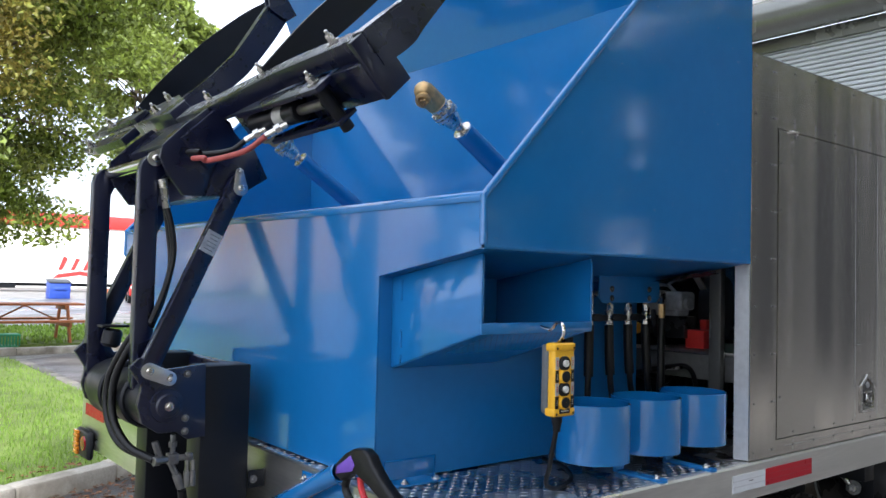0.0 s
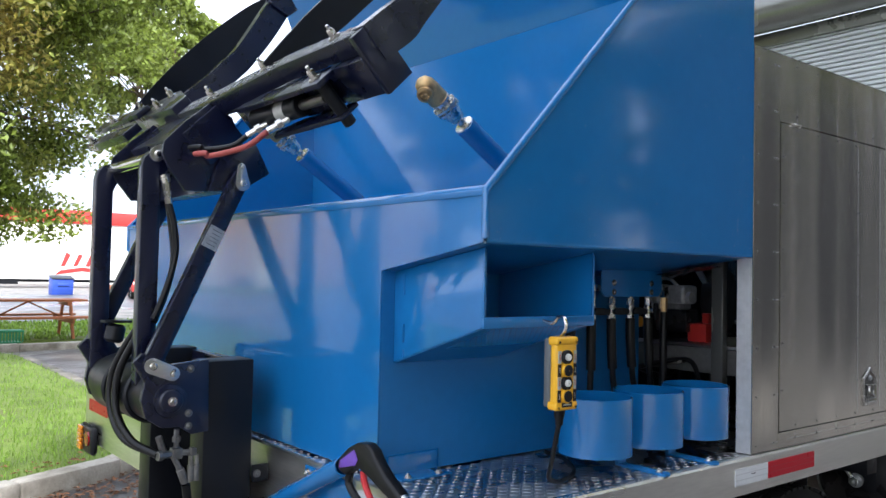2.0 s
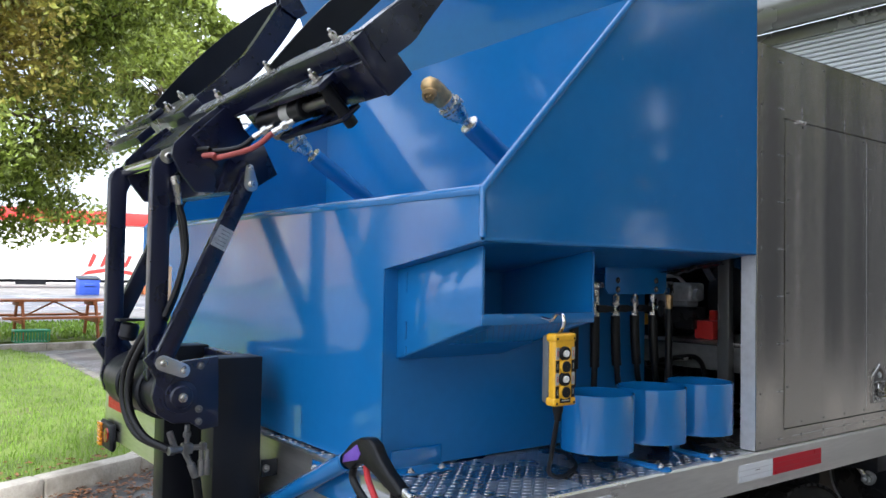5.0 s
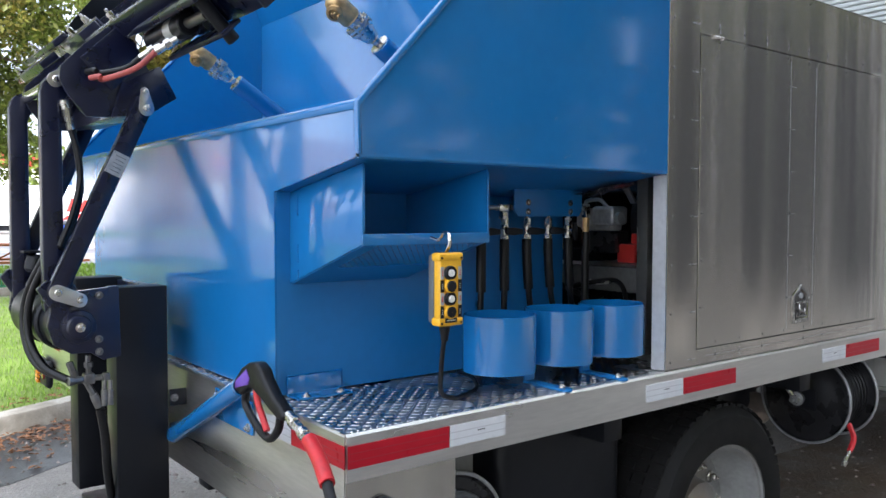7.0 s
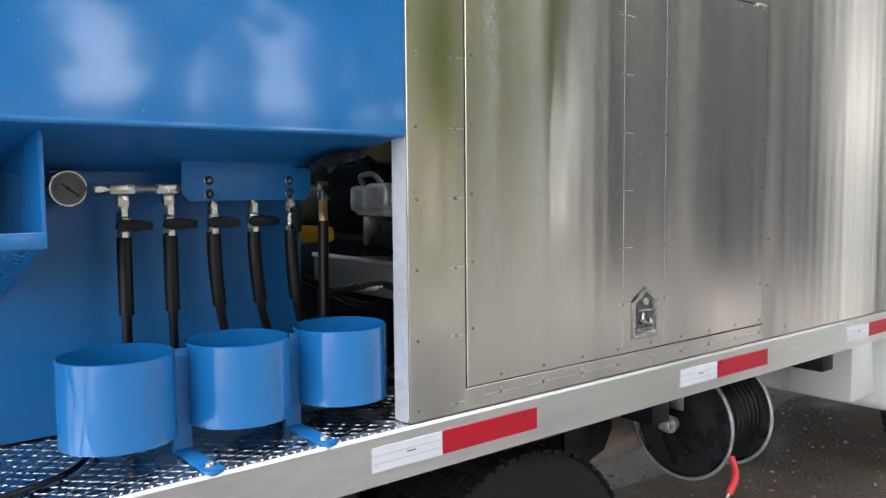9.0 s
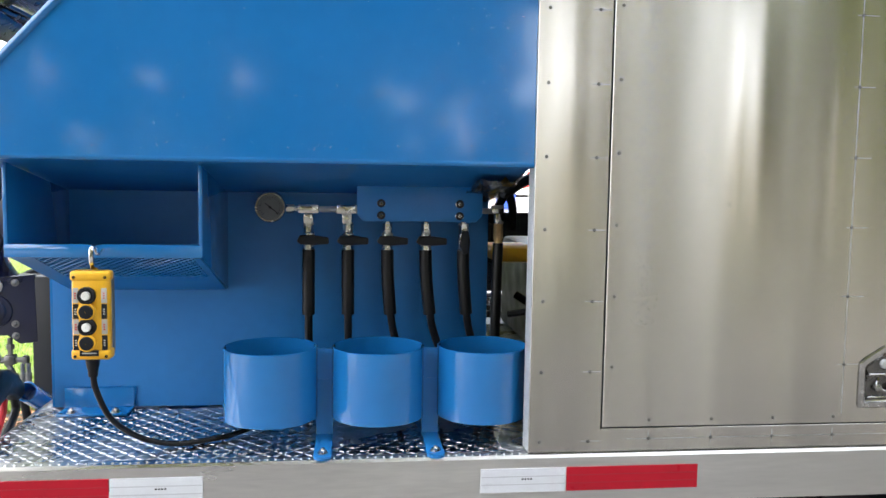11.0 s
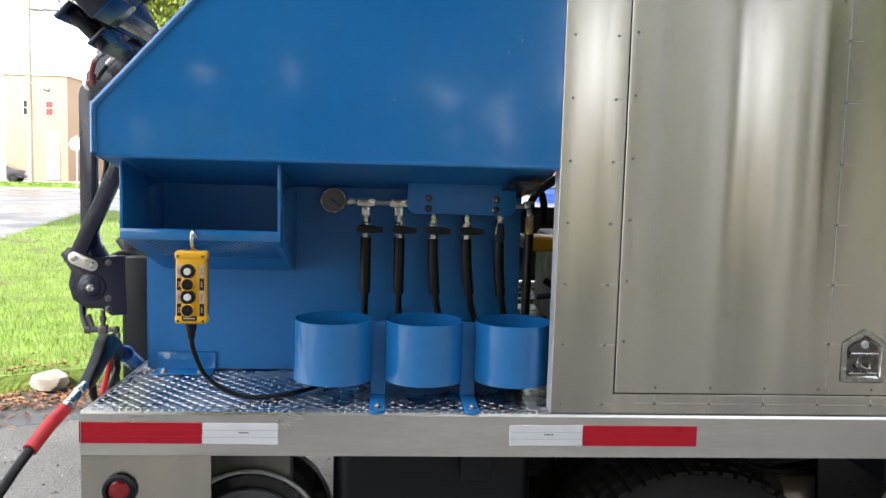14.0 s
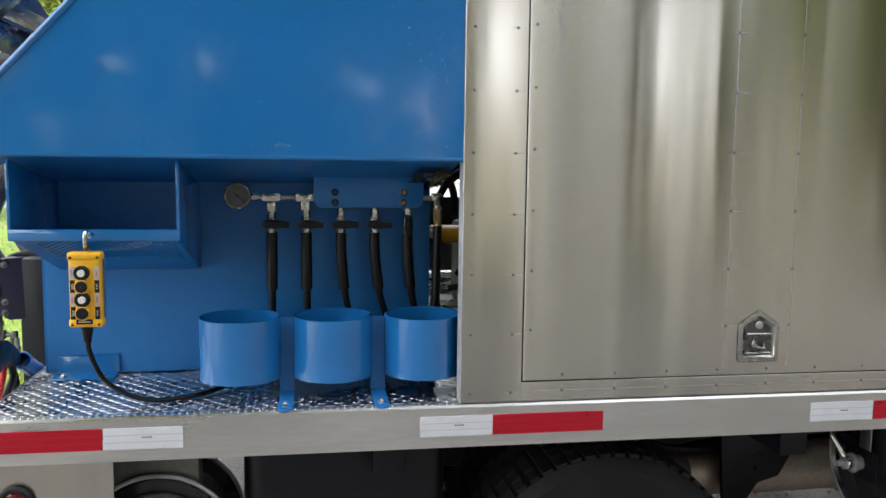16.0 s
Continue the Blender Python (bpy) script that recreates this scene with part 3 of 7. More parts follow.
# weld bead along the box and rail
bm = bm_new()
for k in range(150):
    lathe(bm, [(0.001, -0.002), (0.0045, 0), (0.001, 0.003)], (0.02 + k * 0.0165, 0.012, 0.9505), (0.2, 0, 1), 6)
part("weld_bead", bm, M_ALUH, bed)
# skirts
bm = bm_new()
box(bm, (0.0, 0.002, 0.52), (0.300, 0.006, 0.845))
skirt = part("side_skirt", bm, M_ALU, bed, "bare aluminium corner skirt")
bm = bm_new()
box(bm, (-0.001, 0.008, 0.64), (0.004, BEDW - 0.008, 0.845))
part("rear_skirt", bm, M_ALUH, bed, "bare aluminium rear skirt")


def tape(kind, ax, a, b, z0=0.875, z1=0.925):
    bm = bm_new()
    if ax == "x":
        box(bm, (a, -0.0022, z0), (b, -0.0004, z1), 0.0004, 1)
    else:
        box(bm, (-0.0042, a, z0), (-0.0024, b, z1), 0.0004, 1)
    ob = part("reflective_tape", bm, M_TAPER if kind == "r" else M_TAPEW, bed, "red reflective tape" if kind == "r" else "white reflective tape")
    for k in (1, 2):
        bm = bm_new()
        z = z0 + (z1 - z0) * k / 3
        if ax == "x":
            box(bm, (a + 0.001, -0.0026, z - 0.0012), (b - 0.001, -0.0020, z + 0.0012))
        else:
            box(bm, (-0.0046, a + 0.001, z - 0.0012), (-0.0040, b - 0.001, z + 0.0012))
        part("tape_seam", bm, M_TAPERL if kind == "r" else M_TAPEL, ob)
    if kind == "w" and ax == "x":
        bm = bm_new()
        for k in range(4):
            box(bm, (a + 0.085 + k * 0.006, -0.0028, z0 + 0.026), (a + 0.089 + k * 0.006, -0.0023, z0 + 0.029))
        part("print_mark", bm, M_BLACK, ob)


for k, a, b in (("r", 0.002, 0.279), ("w", 0.281, 0.457), ("w", 1.010, 1.188), ("r", 1.190, 1.473), ("w", 2.042, 2.222), ("r", 2.224, 2.504), ("w", 3.043, 3.22), ("r", 3.222, 3.52)):
    tape(k, "x", a, b)
for k, a, b in (("r", 0.002, 0.245), ("w", 0.247, 0.43), ("w", 1.46, 1.64)):
    tape(k, "y", a, b)
tape("r", "y", 2.54, 2.83, 0.785, 0.84)
# diamond tread
V, F = [], []


def lug(x, y, ang, ln=0.0118, w=0.0029, h=0.0014):
    c, s = math.cos(ang), math.sin(ang)
    b = len(V)
    for u, v, z in ((-ln, 0, 0), (0, -w, 0), (ln, 0, 0), (0, w, 0), (-ln * 0.55, 0, h), (0, -w * 0.35, h), (ln * 0.55, 0, h), (0, w * 0.35, h)):
        V.append((x + u * c - v * s, y + u * s + v * c, DECK + z))
    for q in ((4, 5, 6, 7), (0, 1, 5, 4), (1, 2, 6, 5), (2, 3, 7, 6), (3, 0, 4, 7)):
        F.append([b + i for i in q])


P = 0.0208
for i in range(int(1.24 / P)):
    for j in range(int(0.40 / P)):
        lug(0.016 + i * P, 0.016 + j * P, 0.62 if (i + j) % 2 else -0.62)
for i in range(2):
    for j in range(19, int(2.86 / P)):
        lug(0.016 + i * P, 0.016 + j * P, 0.62 if (i + j) % 2 else -0.62)
ob = new("tread_pattern", raw("tread_pattern", V, F, M_TREAD))
ob.parent = bed
ob.matrix_parent_inverse = Matrix.Translation(-bed.location)
tagged(ob, "raised diamond lugs", kind="stuff")


def lamp_round(at, way, r, lens, label, name="marker_lamp"):
    """Round marker lamp in a rubber grommet."""
    root = thing(name, at, label, "lamp")
    bm = bm_new()
    lathe(bm, [(r * 1.05, 0), (r * 1.52, 0.002), (r * 1.56, 0.010), (r * 1.4, 0.016), (r * 1.12, 0.017), (r * 1.03, 0.008)], at, way, 32)
    part("grommet", bm, M_RUBBER, root)
    bm = bm_new()
    lathe(bm, [(r, 0.006), (r * 0.97, 0.010), (r * 0.8, 0.012), (r * 0.45, 0.013), (0.001, 0.0135)], at, way, 32, cap=False)
    for k in range(-3, 4):
        h = math.sqrt(max(0, 0.8 - (k / 4) ** 2)) * r * 0.8
        d = Vector(way).cross(Vector((0, 0, 1)))
        rod(bm, Vector(at) + d * (k * r * 0.22) + Vector(way) * 0.0115 - Vector((0, 0, h)), Vector(at) + d * (k * r * 0.22) + Vector(way) * 0.0115 + Vector((0, 0, h)), r * 0.06, 6)
    part("lens", bm, lens, root, "ribbed lens")


lamp_round((0.089, 0.001, 0.762), (0, -1, 0), 0.0255, M_LENSR, "round red marker lamp in a black rubber grommet")
lamp_round((3.58, -0.001, 0.898), (0, -1, 0), 0.022, M_LENSA, "small amber marker lamp in a black grommet")
tl = thing("tail_lamp", (-0.03, 2.80, 0.655), "tail lamp with amber strip and round red lens", "lamp")
bm = bm_new()
box(bm, (-0.035, 2.66, 0.59), (-0.002, 2.87, 0.725), 0.02, 3)
part("housing", bm, M_BLACK, tl)
bm = bm_new()
lathe(bm, [(0.036, 0), (0.034, 0.008), (0.0005, 0.011)], (-0.034, 2.725, 0.665), (-1, 0, 0), 28, cap=False)
part("red_lens", bm, M_LENSR, tl)
bm = bm_new()
for k in range(6):
    box(bm, (-0.048, 2.80, 0.602 + k * 0.019), (-0.034, 2.865, 0.618 + k * 0.019), 0.003)
part("amber_lens", bm, M_LENSA, tl)
for yy, zz in ((1.19, 0.745),):
    lamp_round((-0.001, yy, zz), (-1, 0, 0), 0.03, M_LENSR, "round red lamp in the rear skirt", "rear_lamp")

# ---- hose reels ----


def reel(at, axis, r, wide, name="hose_reel"):
    at, axis = Vector(at), Vector(axis).normalized()
    root = thing(name, at, "black steel hose reel hung under the truck bed", "hose reel", "hose reels")
    for k in (0, 1):
        bm = bm_new()
        o = at + axis * (wide * (k - 0.5))
        lathe(bm, [(0.02, 0), (r * 0.55, 0.0), (r * 0.6, 0.006), (r * 0.93, 0.006), (r * 0.97, -0.003), (r, 0.004), (r * 0.98, 0.012), (r * 0.9, 0.012), (r * 0.58, 0.012), (0.02, 0.006)], o, axis, 48)
        part("flange", bm, M_REEL, root)
        bm = bm_new()
        tube(bm, [o + (axis.orthogonal().normalized() * math.cos(a) + axis.cross(axis.orthogonal().normalized()) * math.sin(a)) * r for a in [2 * math.pi * i / 40 for i in range(41)]], 0.006, 8, 1, False)
        part("rim_bead", bm, M_CAST, root)
    for k in range(9):
        bm = bm_new()
        o = at + axis * (wide * (k / 9 - 0.44))
        lathe(bm, [(r * 0.72, 0), (r * 0.78, wide * 0.025), (r * 0.78, wide * 0.075), (r * 0.72, wide * 0.1)], o, axis, 32)
        part("hose_turn", bm, M_RUBBER, root)
    bm = bm_new()
    rod(bm, at - axis * (wide * 0.75), at + axis * (wide * 0.75), 0.022, 16)
    hexbolt(bm, at - axis * (wide * 0.75), -axis, 0.02, 0.03)
    part("hub", bm, M_CAST, root)
    return root


r0 = reel((0.372, 0.22, 0.572), (0, 1, 0), 0.19, 0.20)
bm = bm_new()
lathe(bm, [(0.001, 0.012), (0.05, 0.012), (0.055, 0.006), (0.135, 0.006), (0.14, 0.010), (0.145, 0.010), (0.148, 0)], (0.372, 0.119, 0.572), (0, -1, 0), 48, cap=False)
cover = part("side_cover", bm, M_GREYPL, r0, "dark grey pressed cover disc")
bm = bm_new()
prism(bm, [(0.375, 0.672), (0.425, 0.690), (0.433, 0.665), (0.383, 0.647)], 0.1095, 0.1115, "y")
part("sticker", bm, M_WHITEPL, cover, "white printed sticker")
r1 = reel((2.56, 0.27, 0.645), (1, 0, 0), 0.195, 0.24)
for x in (2.41, 2.70):
    bm = bm_new()
    box(bm, (x, 0.24, 0.62), (x + 0.006, 0.29, 0.846), 0.002)
    part("hanger", bm, M_ALUH, r1)
bm = bm_new()
box(bm, (2.402, 0.20, 0.60), (2.409, 0.34, 0.69), 0.002)
part("drive_motor_plate", bm, M_BLACK, r1)
bm = bm_new()
rod(bm, (2.43, 0.27, 0.645), (2.35, 0.27, 0.645), 0.020, 16, edge=0.004)
rod(bm, (2.36, 0.27, 0.645), (2.33, 0.31, 0.72), 0.010, 12)
part("swivel_fitting", bm, M_CHROME, r1)
wash = thing("wash_hose_end", (2.55, 0.12, 0.45), "red-sleeved hose end with steel coupling hanging below the reel", "hose")
bm = bm_new()
tube(bm, [(2.46, 0.09, 0.56), (2.43, 0.055, 0.515), (2.385, 0.05, 0.47)], 0.011, 12)
part("sleeve", bm, M_RED, wash)
bm = bm_new()
rod(bm, (2.39, 0.05, 0.474), (2.345, 0.05, 0.43), 0.007, 14, edge=0.002)
rod(bm, (2.365, 0.05, 0.450), (2.335, 0.05, 0.42), 0.010, 6)
part("coupling", bm, M_STEEL, wash)

# ---- blue hopper ----
hop = thing("hopper", (0.6, 1.25, DECK), "large glossy blue steel loading hopper standing on the bed", "hopper")
Y0, Y1, XR, XF, ZB, ZC, ZTOP = 0.008, WIDTH - 0.05, 0.035, 1.108, 1.545, 1.657, 2.78
slope = (2.2 - ZC) / (0.545 - 0.04)
xt = 0.04 + (ZTOP - ZC) / slope
SIDE = [(XR, ZB), (XR, ZC), (xt, ZTOP), (XF, ZTOP), (XF, ZB)]
for y0 in (Y0, Y1 - 0.006):
    bm = bm_new()
    prism(bm, SIDE, y0, y0 + 0.006, "y")
    part("side_panel", bm, M_BLUE, hop)
# rounded rim along the sloping side edges and the rear sill
for y0 in (Y0 + 0.002, Y1 - 0.002):
    bm = bm_new()
    tube(bm, [(XR + 0.002, y0, ZB + 0.006), (XR, y0, ZC), (xt, y0, ZTOP)], 0.009, 12, 1, False)
    part("edge_trim", bm, M_BLUE, hop)
    bm = bm_new()
    tube(bm, [(XR + 0.004, y0 + (0.004 if y0 < 1 else -0.004), ZB + 0.002), (XF, y0 + (0.004 if y0 < 1 else -0.004), ZB + 0.002)], 0.007, 10, 1, False)
    part("bottom_bend", bm, M_BLUE, hop)
rear = [(Y0, ZB), (Y0, ZC), (Y1, ZC), (Y1, ZB), (Y1 - 0.39, 1.478), (Y1 - 0.39, 0.956), (0.405, 0.956), (0.405, 1.478)]
bm = bm_new()
prism(bm, rear, XR, XR + 0.006, "x")
part("rear_panel", bm, M_BLUE, hop)
bm = bm_new()
prism(bm, [(XR - 0.004, ZC - 0.012), (XR - 0.006, ZC + 0.002), (XR + 0.004, ZC + 0.012), (XR + 0.075, ZC + 0.020), (XR + 0.075, ZC + 0.012), (XR + 0.008, ZC - 0.002)], Y0 + 0.004, Y1 - 0.004, "y", 0.002)
part("sill", bm, M_BLUE, hop)
for ya, yb in ((Y0 + 0.004, 0.405), (Y1 - 0.004, Y1 - 0.39)):
    bm = bm_new()
    prism(bm, [(ya, ZB - 0.001), (yb, 1.478), (yb, 1.484), (ya, ZB + 0.005)], XR + 0.007, XF - 0.002, "x")
    part("underside", bm, M_SATIN, hop)
for y0 in (0.405, Y1 - 0.396):
    bm = bm_new()
    box(bm, (XR + 0.006, y0, 0.955), (1.085, y0 + 0.006, 1.482))
    part("lower_wall", bm, M_SATIN, hop)
bm = bm_new()
prism(bm, [(Y0 + 0.007, ZB + 0.008), (0.405, 1.488), (Y1 - 0.405, 1.488), (Y1 - 0.007, ZB + 0.008), (Y1 - 0.007, 2.395), (Y0 + 0.007, 2.395)], 0.974, 0.980, "x")
part("front_wall", bm, M_BLUE, hop)
bm = bm_new()
prism(bm, [(0.974, 2.396), (0.980, 2.396), (0.762, 2.88), (0.756, 2.88)], Y0 + 0.010, Y1 - 0.010, "y")
part("splash_hood", bm, M_BLUE, hop, "blue splash plate leaning over the hopper")
bm = bm_new()
box(bm, (1.079, 0.412, 0.955), (1.085, Y1 - 0.397, 1.498))
part("lower_front_wall", bm, M_BLUE, hop)
bm = bm_new()
prism(bm, [(XR + 0.08, 1.512), (0.973, 1.512), (0.973, 1.518), (XR + 0.08, 1.518)], 0.306, Y1 - 0.306, "y")
part("hopper_floor", bm, M_BLUE, hop)
for ya, yb in ((Y0 + 0.008, 0.305), (Y1 - 0.008, Y1 - 0.305)):
    bm = bm_new()
    prism(bm, [(ya, ZB + 0.03), (yb, 1.50), (yb, 1.508), (ya, ZB + 0.038)], XR + 0.008, XF - 0.013, "x")
    part("hopper_floor", bm, M_BLUE, hop)
# welded foot bracket
bm = bm_new()
prism(bm, [(0.398, 1.003), (0.404, 1.003), (0.404, DECK + 0.001), (0.335, DECK + 0.001), (0.335, DECK + 0.007), (0.398, DECK + 0.007)], 0.065, 0.225, "x", 0.0015)
foot = part("foot_bracket", bm, M_BLUE, hop)
bm = bm_new()
for k in range(26):
    lathe(bm, [(0.001, -0.003), (0.004, 0), (0.001, 0.003)], (0.067 + k * 0.0062, 0.400, 1.004), (0.3, 0, 1), 6)
for k in range(8):
    lathe(bm, [(0.001, -0.003), (0.004, 0), (0.001, 0.003)], (0.227, 0.401, 0.962 + k * 0.006), (0.3, 0, 1), 6)
part("weld", bm, M_BLUE, foot)
for x in (0.095, 0.195):
    bm = bm_new()
    hexbolt(bm, (x, 0.352, DECK + 0.007), (0, 0, 1), 0.008, 0.006)
    part("bolt", bm, M_STEEL, foot)
# trough under the overhang, open to the side
ch = thing("tool_trough", (0.25, 0.2, 1.25), "blue steel trough with an open mouth, welded under the hopper", "trough")
CX0, CX1, CY = 0.078, 0.449, 0.058
T = 0.006


def cz(y):
    return 1.354 - (y - CY) * (1.354 - 1.255) / (0.36 - CY)


face = [(CY, 1.354), (CY, 1.5345), (0.404, 1.4765), (0.404, 1.2435)]
for x0 in (CX0, CX1 - T):
    bm = bm_new()
    prism(bm, face, x0, x0 + T, "x", 0.001)
    part("end_plate", bm, M_BLUE, ch)
bm = bm_new()
prism(bm, [(CY, 1.352), (0.404, cz(0.404)), (0.404, cz(0.404) + T), (CY, 1.352 + T)], CX0 + T, 0.125, "x")
prism(bm, [(CY, 1.352), (0.404, cz(0.404)), (0.404, cz(0.404) + T), (CY, 1.352 + T)], 0.430, CX1 - T, "x")
prism(bm, [(CY, 1.352), (0.060, cz(0.06)), (0.060, cz(0.06) + T), (CY, 1.352 + T)], 0.125, 0.430, "x")
prism(bm, [(0.250, cz(0.25)), (0.404, cz(0.404)), (0.404, cz(0.404) + T), (0.250, cz(0.25) + T)], 0.125, 0.430, "x")
part("bottom_plate", bm, M_SATIN, ch)
bm = bm_new()
box(bm, (CX0 - 0.002, CY - 0.004, 1.350), (CX1 + 0.002, CY + 0.004, 1.377), 0.003)
box(bm, (CX1 - 0.006, CY - 0.003, 1.372), (CX1 + 0.002, CY + 0.004, 1.528), 0.002)
box(bm, (CX0 - 0.002, CY - 0.003, 1.372), (CX0 + 0.006, CY + 0.004, 1.528), 0.002)
part("mouth_frame", bm, M_BLUE, ch)
V, F = [], []


def bar3(p, q, w=0.0016):
    p, q = Vector(p), Vector(q)
    d = (q - p).normalized()
    s = d.cross(Vector((0, 0, 1))).normalized() * w
    u = s.cross(d).normalized() * w
    b = len(V)
    for e in (p, q):
        V.extend([tuple(e + s), tuple(e + u), tuple(e - s), tuple(e - u)])
    for k in range(4):
        F.append((b + k, b + (k + 1) % 4, b + 4 + (k + 1) % 4, b + 4 + k))


nx, ny = 17, 9
for i in range(nx):
    for j in range(ny):
        x0, y0 = 0.125 + i * 0.305 / nx, 0.060 + j * 0.19 / ny
        x1, y1 = x0 + 0.305 / nx, y0 + 0.19 / ny
        xm, ym = (x0 + x1) / 2, (y0 + y1) / 2
        bar3((x0, ym, cz(ym)), (xm, y0, cz(y0)))
        bar3((xm, y0, cz(y0)), (x1, ym, cz(ym)))
        bar3((x0, ym, cz(ym)), (xm, y1, cz(y1)))
        bar3((xm, y1, cz(y1)), (x1, ym, cz(ym)))
ob = new("drain_mesh", raw("drain_mesh", V, F, M_BLUE))
ob.parent = ch
ob.matrix_parent_inverse = Matrix.Translation(-ch.location)
tagged(ob, "expanded metal drain mesh", kind="stuff")
bm = bm_new()
for z0, z1 in ((1.42, 1.47), (1.30, 1.345), (1.26, 1.28)):
    k = z0
    while k < z1:
        lathe(bm, [(0.001, -0.003), (0.004, 0), (0.001, 0.003)], (CX0 - 0.001, 0.36, k), (0.3, 0, 1), 6)
        k += 0.006
part("weld", bm, M_BLUE, ch)

# ---- aluminium equipment box ----
eq = thing("equipment_box", (2.36, 1.25, DECK), "riveted mill-finish aluminium equipment box on the truck bed", "equipment box")
BX0, BX1, BY, BZ0, BZ1 = 1.110, 3.62, 0.006, 0.954, 2.185
DX0, DX1, DZ0, DZ1 = 1.265, 2.476, 1.006, 1.972
G = 0.0035


def sheet(name, x0, x1, z0, z1, y=BY, th=0.004, material=None, parent=None, label=""):
    bm = bm_new()
    box(bm, (x0, y, z0), (x1, y + th, z1), 0.0008, 1)
    return part(name, bm, material or M_ALU, parent or eq, label)


sheet("corner_sheet", BX0, DX0 - G, BZ0, BZ1)
sheet("bottom_sheet", DX0 - G, DX1 + G, BZ0, DZ0 - G)
sheet("top_sheet", DX0 - G, DX1 + G, DZ1 + G, BZ1)
sheet("front_sheet", DX1 + G, BX1, BZ0, BZ1)
bm = bm_new()
box(bm, (DX0 - 0.03, BY + 0.012, DZ0 - 0.03), (DX1 + 0.03, BY + 0.02, DZ1 + 0.03))
part("door_rebate", bm, M_BLACK, eq)
bm = bm_new()
box(bm, (BX0 - 0.001, BY + 0.0045, BZ0), (BX0 + 0.004, 0.058, ZB - 0.006))
box(bm, (BX0 - 0.001, BY + 0.0045, ZB - 0.006), (BX0 + 0.004, 0.058, BZ1))
box(bm, (BX0 + 0.004, 0.054, BZ0), (BX0 + 0.05, 0.058, BZ1))
part("corner_post", bm, M_GALV, eq, "pale aluminium end post")
bm = bm_new()
box(bm, (BX0, BY, BZ1), (BX1, WIDTH - 0.02, BZ1 + 0.004))
part("roof_sheet", bm, M_ALU, eq)
bm = bm_new()
box(bm, (1.85, WIDTH - 0.024, BZ0), (BX1, WIDTH - 0.02, BZ1 - 0.001))
box(bm, (BX0, WIDTH - 0.024, BZ0), (1.85, WIDTH - 0.02, 1.36))
box(bm, (BX0, WIDTH - 0.024, 1.66), (1.85, WIDTH - 0.02, BZ1 - 0.001))
part("far_sheet", bm, M_ALU, eq)
bm = bm_new()
box(bm, (BX1 - 0.004, BY + 0.005, BZ0), (BX1, WIDTH - 0.026, BZ1 - 0.001))
part("front_end_sheet", bm, M_ALU, eq)
door = sheet("door", DX0, DX1, DZ0, DZ1, BY - 0.001, 0.005, label="large riveted aluminium access door")


def rivet(x, z, parent, y=BY):
    bm = bm_new()
    lathe(bm, [(0.0036, 0), (0.0034, 0.0008), (0.002, 0.0017), (0.0008, 0.0018), (0.0007, 0.0012)], (0, 0, 0), (0, -1, 0), 10, cap=False)
    return bm


bm = rivet(0, 0, eq)
rivet_mesh = finish("rivet", bm, M_RIVET)


def put_rivet(x, z, parent, y=BY):
    ob = new("rivet", rivet_mesh)
    ob.parent = parent
    if parent.type == "EMPTY":
        ob.matrix_parent_inverse = Matrix.Translation(-parent.location)
    ob.location = (x, y - 0.0002, z)


STEP = 0.1465
for k in range(9):
    z = 0.977 + k * STEP
    if z < BZ1:
        put_rivet(BX0 + 0.022, z, eq)
        put_rivet(DX0 - 0.030, z, eq)
        if DZ0 < z < DZ1:
            put_rivet(DX0 + 0.016, z + 0.01, door, BY - 0.001)
            put_rivet(1.794, z + 0.01, door, BY - 0.001)
            put_rivet(1.969, z + 0.01, door, BY - 0.001)
            put_rivet(DX1 - 0.016, z + 0.01, door, BY - 0.001)
            put_rivet(DX1 + 0.03, z, eq)
for k in range(9):
    x = DX0 + 0.1 + k * 0.137
    put_rivet(x, BZ0 + 0.026, eq)
    put_rivet(x, DZ0 + 0.014, door, BY - 0.001)
    put_rivet(x, DZ1 - 0.014, door, BY - 0.001)
    put_rivet(x, DZ1 + 0.03, eq)
    put_rivet(x, BZ1 - 0.02, eq)
for k in range(7):
    put_rivet(2.62 + k * 0.15, BZ0 + 0.026, eq)
    put_rivet(2.62 + k * 0.15, BZ1 - 0.02, eq)
# thin scribed guide lines by the rivets


def scribe(a, b, parent):
    bm = bm_new()
    box(bm, a, b)
    part("scribe_line", bm, M_CAST, parent)


for k in range(9):
    z = 0.977 + k * STEP
    scribe((DX0 - 0.045, BY - 0.0003, z - 0.0004), (DX0 - 0.006, BY, z + 0.0004), eq)
    if DZ0 + 0.05 < z < DZ1 - 0.05:
        scribe((1.78, BY - 0.0013, z + 0.0096), (1.83, BY - 0.001, z + 0.0104), door)
for x in (1.794, 1.969):
    scribe((x - 0.0006, BY - 0.0013, DZ0 + 0.02), (x + 0.0006, BY - 0.001, DZ1 - 0.02), door)
for k in range(9):
    x = DX0 + 0.1 + k * 0.137
    scribe((x - 0.0004, BY - 0.0003, BZ0 + 0.012), (x + 0.0004, BY, BZ0 + 0.040), eq)
    scribe((x - 0.0004, BY - 0.0003, DZ1 + 0.014), (x + 0.0004, BY, DZ1 + 0.045), eq)
scribe((DX0 + 0.05, BY - 0.0003, BZ0 + 0.0256), (DX1, BY, BZ0 + 0.0264), eq)
